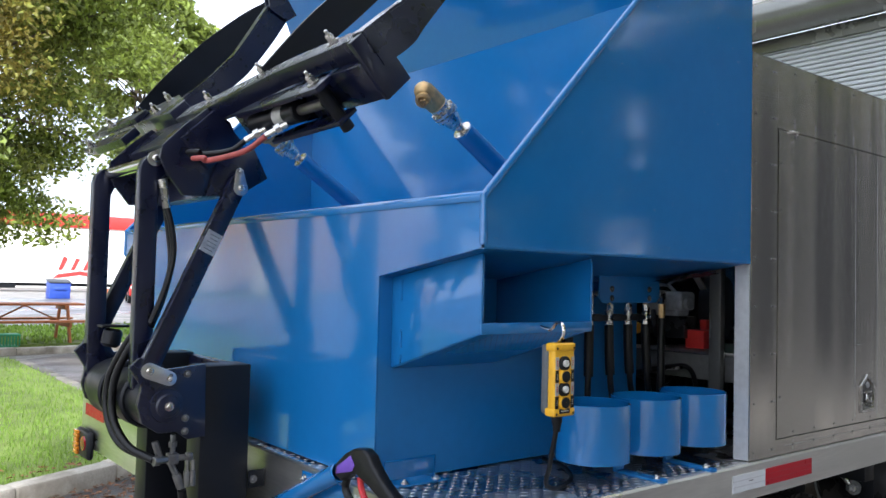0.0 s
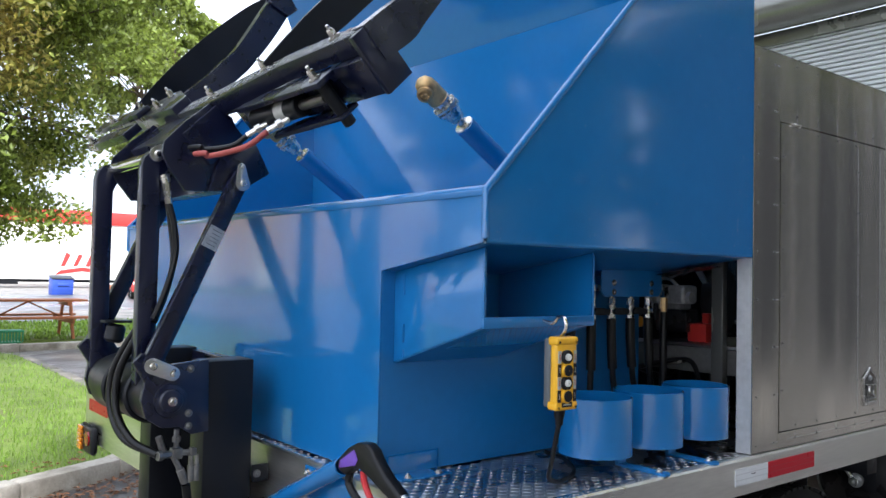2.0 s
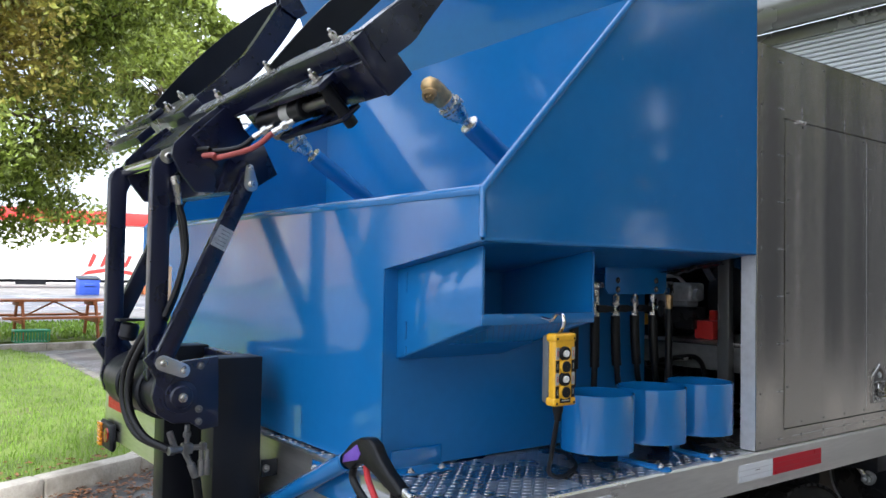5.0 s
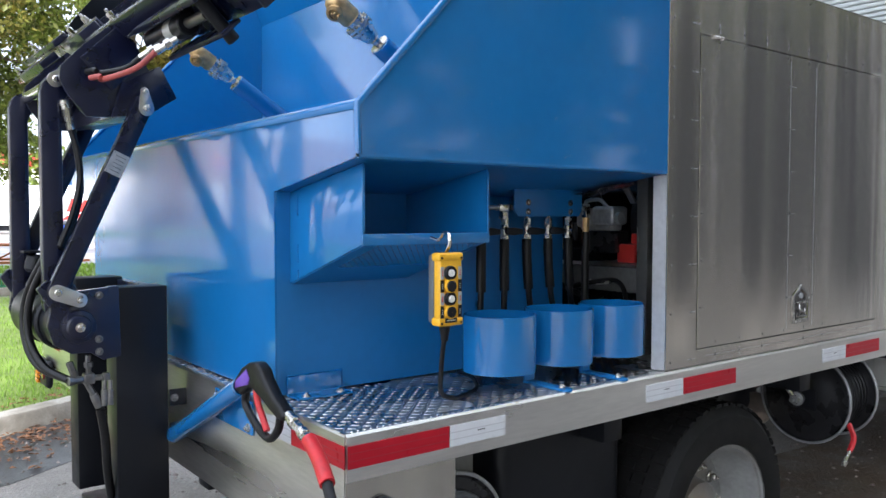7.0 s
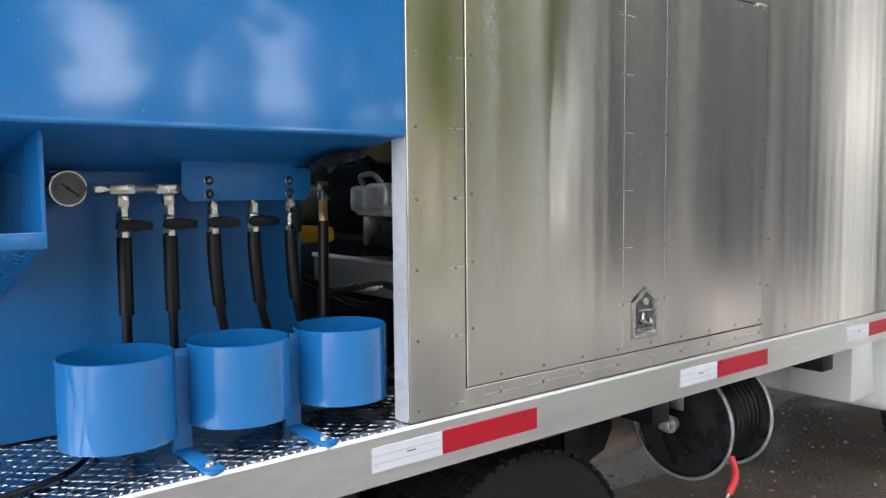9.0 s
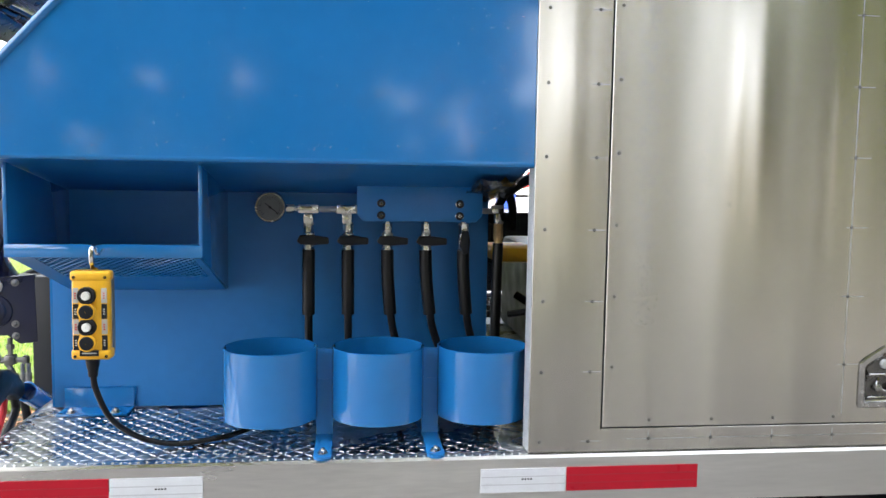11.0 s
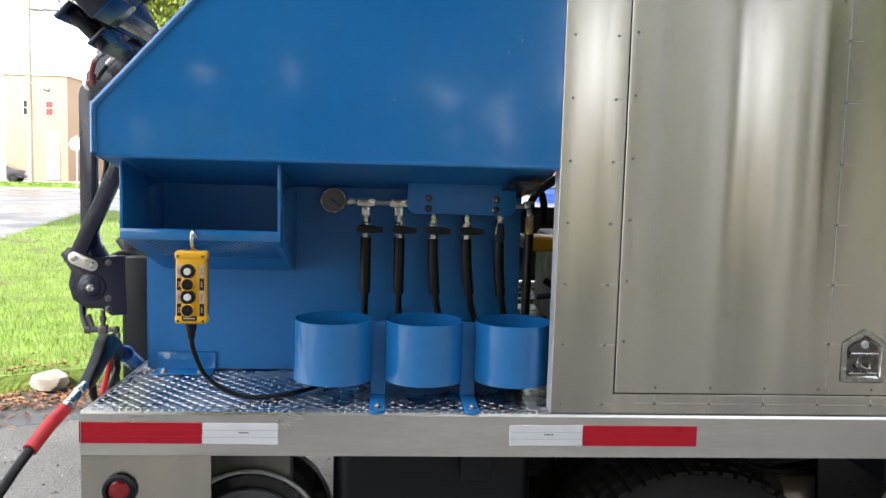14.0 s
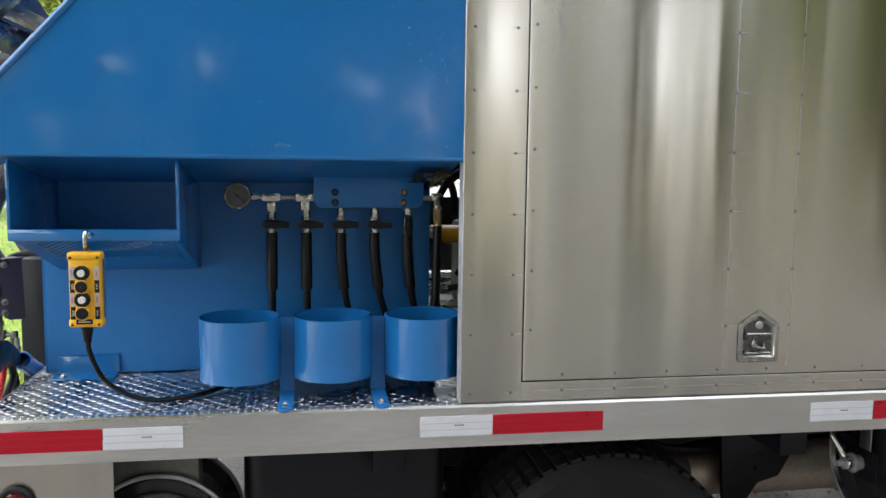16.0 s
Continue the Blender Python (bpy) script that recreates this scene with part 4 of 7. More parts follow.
# hinge knuckles at the top of the door
for x in (1.325, 2.405):
    bm = bm_new()
    rod(bm, (x, BY - 0.004, DZ1 + 0.001), (x + 0.055, BY - 0.004, DZ1 + 0.001), 0.005, 12, edge=0.001)
    part("hinge", bm, M_STEEL, door, "small polished hinge knuckle")
# paddle latch
LX, LZ = 1.885, 1.038
bm = bm_new()
outer = [(LX - 0.052, LZ), (LX - 0.056, LZ + 0.006), (LX - 0.056, LZ + 0.098), (LX - 0.045, LZ + 0.108), (LX, LZ + 0.136), (LX + 0.045, LZ + 0.108), (LX + 0.056, LZ + 0.098), (LX + 0.056, LZ + 0.006), (LX + 0.052, LZ)]
inner = [(LX + (x - LX) * 0.74, LZ + 0.062 + (z - LZ - 0.062) * 0.76) for x, z in outer]
deep = [(LX + (x - LX) * 0.90, LZ + 0.062 + (z - LZ - 0.062) * 0.90) for x, z in inner]
rings = []
for pts, y in ((outer, BY - 0.0015), (outer, BY - 0.004), ([(LX + (x - LX) * 0.96, LZ + 0.062 + (z - LZ - 0.062) * 0.96) for x, z in outer], BY - 0.0065), ([(LX + (x - LX) * 0.80, LZ + 0.062 + (z - LZ - 0.062) * 0.81) for x, z in outer], BY - 0.0065), (inner, BY - 0.003), (deep, BY - 0.0012)):
    rings.append([bm.verts.new((x, y, z)) for x, z in pts])
for a, b in zip(rings, rings[1:]):
    for i in range(len(a)):
        bm.faces.new([a[i], a[(i + 1) % len(a)], b[(i + 1) % len(b)], b[i]])
bmesh.ops.recalc_face_normals(bm, faces=bm.faces)
latch = part("paddle_latch", bm, M_LATCH, door, "polished stainless paddle latch")
bm = bm_new()
prism(bm, deep, BY - 0.0014, BY - 0.0020, "y")
part("latch_pan", bm, M_PAN, latch, "latch pan with the recess shade put into its colour")
bm = bm_new()
box(bm, (LX - 0.036, BY - 0.011, LZ + 0.070), (LX + 0.036, BY - 0.004, LZ + 0.077), 0.003, 3)
part("paddle_edge", bm, M_LATCH, latch)
bm = bm_new()
box(bm, (LX - 0.036, BY - 0.009, LZ + 0.020), (LX + 0.036, BY - 0.003, LZ + 0.027), 0.003, 3)
part("paddle", bm, M_LATCH, latch)
bm = bm_new()
lathe(bm, [(0.010, 0), (0.010, 0.004), (0.008, 0.006), (0.0005, 0.006)], (LX, BY - 0.002, LZ + 0.096), (0, -1, 0), 24, cap=False)
part("lock_cylinder", bm, M_CAST, latch)
bm = bm_new()
tube(bm, [(LX - 0.012, BY - 0.005, LZ + 0.066), (LX - 0.016, BY - 0.009, LZ + 0.05), (LX - 0.006, BY - 0.012, LZ + 0.04), (LX + 0.012, BY - 0.012, LZ + 0.038), (LX + 0.014, BY - 0.010, LZ + 0.05)], 0.0045, 10)
lathe(bm, [(0.009, 0), (0.008, 0.008), (0.004, 0.010)], (LX - 0.014, BY - 0.003, LZ + 0.045), (0, -1, 0), 16)
part("padlock_eye", bm, M_LATCH, latch)


# ---- raindrops ----


def drops(name, points, normal, parent, label, rmax=0.0026):
    """Small flattened beads of water, in one mesh, on a plane with that normal."""
    nrm = Vector(normal).normalized()
    u = nrm.orthogonal().normalized()
    w = nrm.cross(u)
    V, F = [], []
    for p in points:
        r = rmax * (0.3 + 0.7 * rng.random() ** 2)
        b = len(V)
        p = Vector(p)
        for ring, h in ((1.0, 0.0), (0.72, 0.32)):
            for k in range(7):
                a = 2 * math.pi * k / 7
                V.append(tuple(p + (u * math.cos(a) + w * math.sin(a) * 1.15) * r * ring + nrm * r * h))
        V.append(tuple(p + nrm * r * 0.45))
        for k in range(7):
            F.append((b + k, b + (k + 1) % 7, b + 7 + (k + 1) % 7, b + 7 + k))
            F.append((b + 7 + k, b + 7 + (k + 1) % 7, b + 14))
    ob = new(name, raw(name, V, F, M_DROP))
    ob.parent = parent
    ob.matrix_parent_inverse = Matrix.Translation(-parent.location)
    ob.data.shade_smooth()
    return tagged(ob, label, kind="stuff")


pts = []
for k in range(170):
    x, z = rng.uniform(0.06, 1.10), rng.uniform(1.55, 2.4)
    if z < ZC + (x - 0.05) * slope - 0.02:
        pts.append((x, Y0, z))
for k in range(80):
    pts.append((rng.normal(1.04, 0.03), Y0, rng.uniform(1.6, 1.85)))
for k in range(60):
    pts.append((rng.uniform(0.06, 1.1), Y0, ZB + 0.02 + abs(rng.normal(0, 0.01))))
drops("side_rain", pts, (0, -1, 0), hop, "scattered raindrops")
pts = [(XR + 0.006 + u, rng.uniform(0.05, 2.3), ZC + 0.0122 + u * 0.113) for u in rng.uniform(0.0, 0.064, 260)]
drops("sill_rain", pts, (0, 0, 1), hop, "raindrops on the sill", 0.0026)
pts = []
pts += [(rng.normal(1.345, 0.014), BY - 0.001, rng.uniform(1.22, 1.95)) for k in range(1300)]
for cx, z0, z1, n in ((1.385, 1.3, 1.9, 60), (1.47, 1.5, 1.95, 50), (1.70, 1.3, 1.75, 60), (1.735, 1.05, 1.5, 40), (1.86, 1.5, 1.96, 60), (1.93, 1.1, 1.75, 70), (2.0, 1.2, 1.9, 90), (2.06, 1.3, 1.9, 60), (2.16, 1.1, 1.9, 80), (2.3, 1.2, 1.9, 60)):
    pts += [(rng.normal(cx, 0.008), BY - 0.001, rng.uniform(z0, z1)) for k in range(n)]
for cx, cz2, sx, sz, n in ((1.52, 1.20, 0.012, 0.02, 26), (1.60, 1.95, 0.02, 0.02, 30), (1.75, 1.58, 0.02, 0.12, 60), (1.52, 1.52, 0.03, 0.02, 20), (2.1, 1.75, 0.05, 0.15, 90), (1.9, 1.6, 0.1, 0.3, 80)):
    pts += [(rng.normal(cx, sx), BY - 0.001, min(DZ1 - 0.01, max(DZ0 + 0.01, rng.normal(cz2, sz)))) for k in range(n)]
drops("door_rain", pts, (0, -1, 0), eq, "beads of rain on the door", 0.0024)

# ---- hose pots ----
pots = thing("hose_pot_rack", (0.80, 0.17, DECK), "row of open blue steel pots on two bolted strap legs", "pot rack")
PY, PR = 0.152, 0.100
for x in (0.574, 0.804, 1.034):
    bm = bm_new()
    lathe(bm, [(0.002, 1.002), (PR - 0.0035, 1.002), (PR - 0.0035, 1.1515), (PR - 0.002, 1.153), (PR, 1.1515), (PR, 1.000), (0.002, 0.998)], (x, PY, 0), (0, 0, 1), 64, cap=False)
    part("pot", bm, M_BLUE, pots)
for x in (0.689, 0.919):
    bm = bm_new()
    prism(bm, [(PY + 0.01, DECK + 0.001), (0.012, DECK + 0.001), (0.012, DECK + 0.007), (PY - 0.002, DECK + 0.007), (PY - 0.002, 1.146), (PY + 0.005, 1.146), (PY + 0.01, 1.14)], x - 0.018, x + 0.018, "x", 0.0012)
    lathe(bm, [(0.018, 0), (0.018, 0.006)], (x, 0.014, DECK + 0.001), (0, 0, 1), 20)
    leg = part("strap_leg", bm, M_SATIN, pots)
    bm = bm_new()
    hexbolt(bm, (x, 0.028, DECK + 0.007), (0, 0, 1), 0.0075, 0.006)
    part("bolt", bm, M_STEEL, leg)
for x, w in ((0.689, 0.018), (0.919, 0.018)):
    bm = bm_new()
    box(bm, (x - w, PY - 0.003, 1.08), (x + w, PY + 0.003, 1.135), 0.001)
    part("weld_tab", bm, M_SATIN, pots)

# ---- valve manifold ----
man = thing("valve_manifold", (0.85, 0.32, 1.44), "steel valves with black levers and hoses under a blue bracket", "manifold")
MY, MZ = 0.312, 1.442
bm = bm_new()
lathe(bm, [(0.030, 0), (0.035, 0.004), (0.036, 0.022), (0.034, 0.026), (0.031, 0.026), (0.030, 0.022)], (0.555, MY + 0.030 + 0.022, MZ + 0.002), (0, -1, 0), 40)
gauge = part("pressure_gauge", bm, M_LATCH, man, "round steel pressure gauge")
bm = bm_new()
lathe(bm, [(0.031, 0), (0.0305, 0.001), (0.0005, 0.001)], (0.555, MY + 0.030 - 0.0015, MZ + 0.002), (0, -1, 0), 40, cap=False)
dial = part("dial", bm, M_GAUGE, gauge)
bm = bm_new()
for k in range(21):
    a = radians(225 - k * 13.5)
    d = Vector((math.cos(a), 0, math.sin(a)))
    o = Vector((0.555, MY + 0.030 - 0.0035, MZ + 0.002))
    tube(bm, [o + d * (0.021 if k % 5 else 0.019), o + d * 0.026], 0.0006, 4, 1, False)
o = Vector((0.555, MY + 0.030 - 0.004, MZ + 0.002))
tube(bm, [o + Vector((-0.012, 0, 0.010)), o + Vector((0.018, 0, -0.014))], 0.0012, 5, 1, False)
lathe(bm, [(0.0035, 0), (0.003, 0.001)], o, (0, -1, 0), 12)
part("needle", bm, M_BLACK, gauge)
bm = bm_new()
rod(bm, (0.594, MY, MZ), (0.612, MY, MZ), 0.010, 6)
rod(bm, (0.612, MY, MZ), (0.625, MY, MZ), 0.007, 14)
part("gauge_fitting", bm, M_STEEL, man)


def tee(x, y, z, left=True, right=True):
    bm = bm_new()
    box(bm, (x - (0.024 if left else 0.011), y - 0.010, z - 0.010), (x + (0.024 if right else 0.011), y + 0.010, z + 0.010), 0.003)
    box(bm, (x - 0.011, y - 0.0102, z - 0.034), (x + 0.011, y + 0.0102, z - 0.0095), 0.003)
    return bm


part("tee_fitting", tee(0.645, MY, MZ), M_STEEL, man)
part("tee_fitting", tee(0.734, MY, MZ), M_STEEL, man)
bm = bm_new()
rod(bm, (0.669, MY, MZ), (0.710, MY, MZ), 0.007, 14)
rod(bm, (0.756, MY, MZ), (1.085, MY, MZ), 0.007, 14)
part("manifold_pipe", bm, M_CAST, man)
bm = bm_new()
prism(bm, [(0.757, 1.432), (0.772, 1.416), (1.036, 1.416), (1.051, 1.432), (1.051, 1.500), (0.757, 1.500)], 0.290, 0.296, "y", 0.0015)
plate = part("bracket_plate", bm, M_SATIN, man, "blue painted bracket plate")
bm = bm_new()
prism(bm, [(0.290, 1.499), (0.297, 1.492), (0.34, 1.494), (0.34, 1.499)], 0.757, 1.051, "x")
part("bracket_flange", bm, M_SATIN, plate)
for x in (0.813, 0.997):
    for z in (1.458, 1.430):
        bm = bm_new()
        lathe(bm, [(0.0100, 0), (0.0100, 0.0015), (0.0090, 0.0022), (0.0084, 0.0008)], (x, 0.290, z), (0, -1, 0), 24, cap=False)
        lathe(bm, [(0.0046, 0), (0.0046, 0.004), (0.0036, 0.005), (0.0026, 0.005), (0.0026, 0.002)], (x, 0.290, z), (0, -1, 0), 16, cap=False)
        screw = part("screw", bm, M_LATCH, plate, "bright socket-head screw")
        # Flat black disc paints the shaded gap inside the washer ring.
        bm = bm_new()
        lathe(bm, [(0.0090, 0), (0.0090, 0.0012), (0.001, 0.0012)], (x, 0.2902, z), (0, -1, 0), 20)
        part("recess_shade_disc", bm, M_BLACK, screw)
VX = (0.646, 0.737, 0.829, 0.920, 1.010)
bends = (0.0, 0.002, 0.020, 0.026, 0.022)
for k, x in enumerate(VX):
    z = 1.372
    bm = bm_new()
    rod(bm, (x, MY, 1.410), (x, MY, 1.425), 0.006, 12)
    rod(bm, (x, MY, 1.388), (x, MY, 1.411), 0.0115, 6, edge=0.001)
    rod(bm, (x, MY, 1.358), (x, MY, 1.389), 0.013, 18, edge=0.003)
    rod(bm, (x, MY, 1.346), (x, MY, 1.359), 0.0125, 6, edge=0.001)
    lathe(bm, [(0.008, 0), (0.008, 0.012), (0.005, 0.016)], (x, MY - 0.012, z), (0, -1, 0), 12)
    valve = part("ball_valve", bm, M_STEEL, man, "plated steel ball valve")
    bm = bm_new()
    if k < 4:
        prism(bm, [(x - 0.026, z - 0.003), (x - 0.018, z + 0.011), (x + 0.012, z + 0.011), (x + 0.047, z + 0.006), (x + 0.047, z - 0.009), (x + 0.012, z - 0.012), (x - 0.018, z - 0.010)], MY - 0.034, MY - 0.026, "y", 0.003)
    else:
        prism(bm, [(x - 0.008, z + 0.024), (x + 0.008, z + 0.024), (x + 0.012, z + 0.0), (x + 0.010, z - 0.028), (x - 0.004, z - 0.032), (x - 0.012, z - 0.012)], MY - 0.034, MY - 0.026, "y", 0.003)
    part("lever", bm, M_BLACK, valve, "black lever handle")
    b = bends[k]
    low = (x + b * 0.45, MY, 1.195)
    bm = bm_new()
    tube(bm, [(x, MY, 1.348), (x + b * 0.05, MY, 1.30), (x + b * 0.2, MY, 1.25), low], 0.0148, 14)
    sleeve = part("hose_sleeve", bm, M_RUBBER, man, "black rubber hose sleeve")
    bm = bm_new()
    tube(bm, [(low[0], MY, 1.20), (low[0] + b * 0.3, MY + 0.002, 1.16), (low[0] + b * 1.2, MY + 0.005, 1.08), (low[0] + b * 1.6, MY + 0.01, 0.96)], 0.0095, 12)
    part("hose", bm, M_RUBBER, sleeve)
# elbow and brass coupling at the end
EX = 1.094
bm = bm_new()
box(bm, (EX - 0.018, MY - 0.010, MZ - 0.006), (EX + 0.012, MY + 0.010, MZ + 0.014), 0.004)
box(bm, (EX - 0.010, MY - 0.0102, MZ - 0.030), (EX + 0.012, MY + 0.0102, MZ - 0.005), 0.003)
part("elbow_fitting", bm, M_STEEL, man)
bm = bm_new()
rod(bm, (EX, MY, 1.375), (EX, MY, 1.412), 0.0115, 6, edge=0.001)
rod(bm, (EX, MY, 1.365), (EX, MY, 1.376), 0.010, 14)
part("brass_coupling", bm, M_BRASS, man)
bm = bm_new()
tube(bm, [(EX, MY, 1.366), (EX - 0.002, MY, 1.25), (EX - 0.004, MY, 1.12), (EX - 0.01, MY + 0.02, 0.96)], 0.0125, 14)
part("hose", bm, M_RUBBER, man)

# ---- push-button pendant ----
pen = thing("push_button_pendant", (0.26, -0.02, 1.17), "yellow push-button control pendant hung on a hook", "pendant")
PX0, PX1, PZ0, PZ1, PF = 0.2265, 0.2945, 1.166, 1.334, -0.030
bm = bm_new()
box(bm, (PX0, PF + 0.022, PZ0 + 0.004), (PX1, PF + 0.046, PZ1 - 0.004), 0.008, 3)
part("back_shell", bm, M_GREYPL, pen, "dark grey rear shell")
bm = bm_new()
box(bm, (PX0, PF, PZ0), (PX1, PF + 0.024, PZ1), 0.007, 3)
for z in (PZ0 + 0.010, PZ1 - 0.010):
    box(bm, (PX0 - 0.002, PF - 0.002, z - 0.010), (PX1 + 0.002, PF + 0.030, z + 0.010), 0.006, 3)
shell = part("front_shell", bm, M_YELLOW, pen)
for sx in (PX0 + 0.006, PX1 - 0.006):
    for z in (PZ0 + 0.007, PZ1 - 0.012):
        bm = bm_new()
        lathe(bm, [(0.003, 0), (0.0028, 0.001), (0.0005, 0.001)], (sx, PF - 0.002, z), (0, -1, 0), 10, cap=False)
        part("screw", bm, M_BLACK, shell)
PXM = (PX0 + PX1) / 2 - 0.005
for k, z in enumerate((1.288, 1.258, 1.229, 1.199)):
    bm = bm_new()
    lathe(bm, [(0.0165, 0), (0.0165, 0.006), (0.0150, 0.008), (0.0125, 0.008), (0.0120, 0.005)], (PXM, PF, z), (0, -1, 0), 32)
    ring = part("button_guard", bm, M_YELLOW if k % 2 else M_BLACK, pen)
    bm = bm_new()
    r = 0.0080 if k % 2 == 0 else 0.0128
    lathe(bm, [(r, 0.003), (r, 0.0105), (r * 0.92, 0.0115), (0.0005, 0.0118)], (PXM, PF, z), (0, -1, 0), 32, cap=False)
    part("button", bm, M_WHITEPL if k % 2 == 0 else M_BLACK, ring, "white push button" if k % 2 == 0 else "black push button")
    for sx in (PX0 + 0.0035, PX1 - 0.0135):
        bm = bm_new()
        box(bm, (sx, PF - 0.0012, z - 0.014), (sx + 0.010, PF + 0.001, z + 0.014), 0.0003, 1)
        lab = part("label_plate", bm, M_PALE if k % 2 == 0 else M_BLACK, pen)
        bm = bm_new()
        for j in range(3):
            box(bm, (sx + 0.003, PF - 0.0016, z - 0.006 + j * 0.0045), (sx + 0.0065, PF - 0.001, z - 0.0035 + j * 0.0045))
        part("print_bar", bm, M_REDP if k % 2 == 0 else M_PALE, lab)
bm = bm_new()
box(bm, (PXM - 0.014, PF - 0.0034, PZ0 + 0.008), (PXM + 0.020, PF - 0.0018, PZ0 + 0.019), 0.0003, 1)
lab = part("name_plate", bm, M_BLACK, pen)
bm = bm_new()
box(bm, (PXM - 0.010, PF - 0.0038, PZ0 + 0.0122), (PXM + 0.016, PF - 0.0033, PZ0 + 0.0148))
part("print_bar", bm, M_PALE, lab)
bm = bm_new()
lathe(bm, [(0.013, 0), (0.012, -0.012), (0.0095, -0.022), (0.0085, -0.034)], (PXM + 0.002, PF + 0.02, PZ0 - 0.002), (0, 0, 1), 20)
part("cable_gland", bm, M_RUBBER, pen)
bm = bm_new()
tube(bm, [(PXM + 0.002, PF + 0.02, 1.137), (PXM + 0.004, PF + 0.03, 1.10), (PXM + 0.022, 0.03, 1.035), (PXM + 0.06, 0.075, 0.985), (PXM + 0.115, 0.10, 0.960), (0.43, 0.12, 0.9575), (0.50, 0.16, 0.960), (0.56, 0.25, 0.965), (0.60, 0.36, 0.960)], 0.0058, 12, 10)
part("cable", bm, M_RUBBER, pen)
bm = bm_new()
tube(bm, [(0.262, 0.05, 1.366), (0.262, 0.02, 1.362), (0.262, 0.0, 1.378), (0.262, -0.018, 1.375), (0.262, -0.022, 1.355), (0.262, -0.012, 1.338)], 0.0045, 10, 10)
tube(bm, [(0.262, -0.012, 1.34), (0.266, 0.0, 1.332), (0.262, 0.008, 1.33)], 0.004, 8)
part("hook", bm, M_CHROME, pen, "bent plated steel hook")

# ---- solvent gun in its tube ----
hol = thing("gun_holder", (-0.03, 0.6, 0.85), "blue tube welded to a bolted plate on the rear rail", "holder")
bm = bm_new()
box(bm, (-0.010, 0.45, 0.852), (-0.0045, 0.69, 0.938), 0.001)
pl = part("mount_plate", bm, M_BLUE, hol)
for y, z in ((0.672, 0.918), (0.472, 0.868)):
    bm = bm_new()
    hexbolt(bm, (-0.010, y, z), (-1, 0, 0), 0.008, 0.007)
    part("bolt", bm, M_STEEL, pl)
bm = bm_new()
d0, d1 = Vector((-0.052, 0.895, 0.765)), Vector((-0.040, 0.445, 0.985))
L = (d1 - d0).length
lathe(bm, [(0.001, 0), (0.024, 0), (0.025, 0.003), (0.025, L - 0.002), (0.0215, L), (0.0215, L - 0.08), (0.001, L - 0.08)], d0, d1 - d0, 32, cap=False)
part("tube", bm, M_BLUE, hol)
gun = thing("wash_gun", (-0.05, 0.3, 0.95), "black trigger gun with purple side patch and red-sleeved hose", "spray gun")
GX = -0.048
bm = bm_new()
body = [(0.430, 0.984), (0.428, 1.012), (0.385, 1.045), (0.345, 1.064), (0.306, 1.069), (0.280, 1.058), (0.262, 1.036), (0.225, 1.008), (0.172, 0.980), (0.158, 0.968), (0.170, 0.955), (0.195, 0.955), (0.235, 0.968), (0.290, 0.990), (0.335, 1.003), (0.36, 0.998), (0.395, 0.975)]
prism(bm, body, GX - 0.019, GX + 0.014, "x", 0.008, segs=3)
gb = part("gun_body", bm, M_RUBBER, gun)
bm = bm_new()
prism(bm, [(0.418, 0.990), (0.412, 1.010), (0.352, 1.046), (0.335, 1.026), (0.345, 1.010)], GX - 0.021, GX - 0.0185, "x", 0.0008)
part("side_patch", bm, M_PURPLE, gb, "purple side patch")
bm = bm_new()
tube(bm, [(GX, 0.395, 0.985), (GX, 0.400, 0.950), (GX, 0.350, 0.915), (GX, 0.290, 0.893), (GX, 0.255, 0.897), (GX, 0.222, 0.925), (GX, 0.212, 0.958)], 0.010, 10)
part("trigger_guard", bm, M_RUBBER, gun)
bm = bm_new()
tube(bm, [(GX, 0.340, 0.995), (GX, 0.330, 0.965), (GX, 0.300, 0.930), (GX, 0.282, 0.908)], 0.008, 10)
part("trigger", bm, M_RED, gun, "red trigger")
bm = bm_new()
a, b = Vector((-0.050, 0.170, 0.968)), Vector((-0.059, 0.051, 0.935))
for t0, t1, r, sg in ((0, 0.22, 0.012, 18), (0.22, 0.34, 0.015, 18), (0.34, 0.62, 0.0125, 6), (0.62, 0.78, 0.014, 18), (0.78, 1.0, 0.0125, 6)):
    rod(bm, a.lerp(b, t0), a.lerp(b, t1), r, sg, edge=0.0015)
part("coupling", bm, M_STEEL, gun, "plated steel swivel coupling")
bm = bm_new()
tube(bm, [(-0.058, 0.058, 0.938), (-0.070, -0.005, 0.915), (-0.085, -0.067, 0.881)], 0.0165, 16)
part("hose_sleeve", bm, M_RED, gun, "red rubber sleeve")
bm = bm_new()
tube(bm, [(-0.084, -0.062, 0.884), (-0.105, -0.13, 0.835), (-0.13, -0.20, 0.76), (-0.15, -0.25, 0.62), (-0.12, -0.22, 0.42), (-0.02, -0.08, 0.25), (0.12, 0.08, 0.30), (0.30, 0.16, 0.42)], 0.0115, 12)
part("hose", bm, M_RUBBER, gun)

# ---- nozzles inside the hopper ----


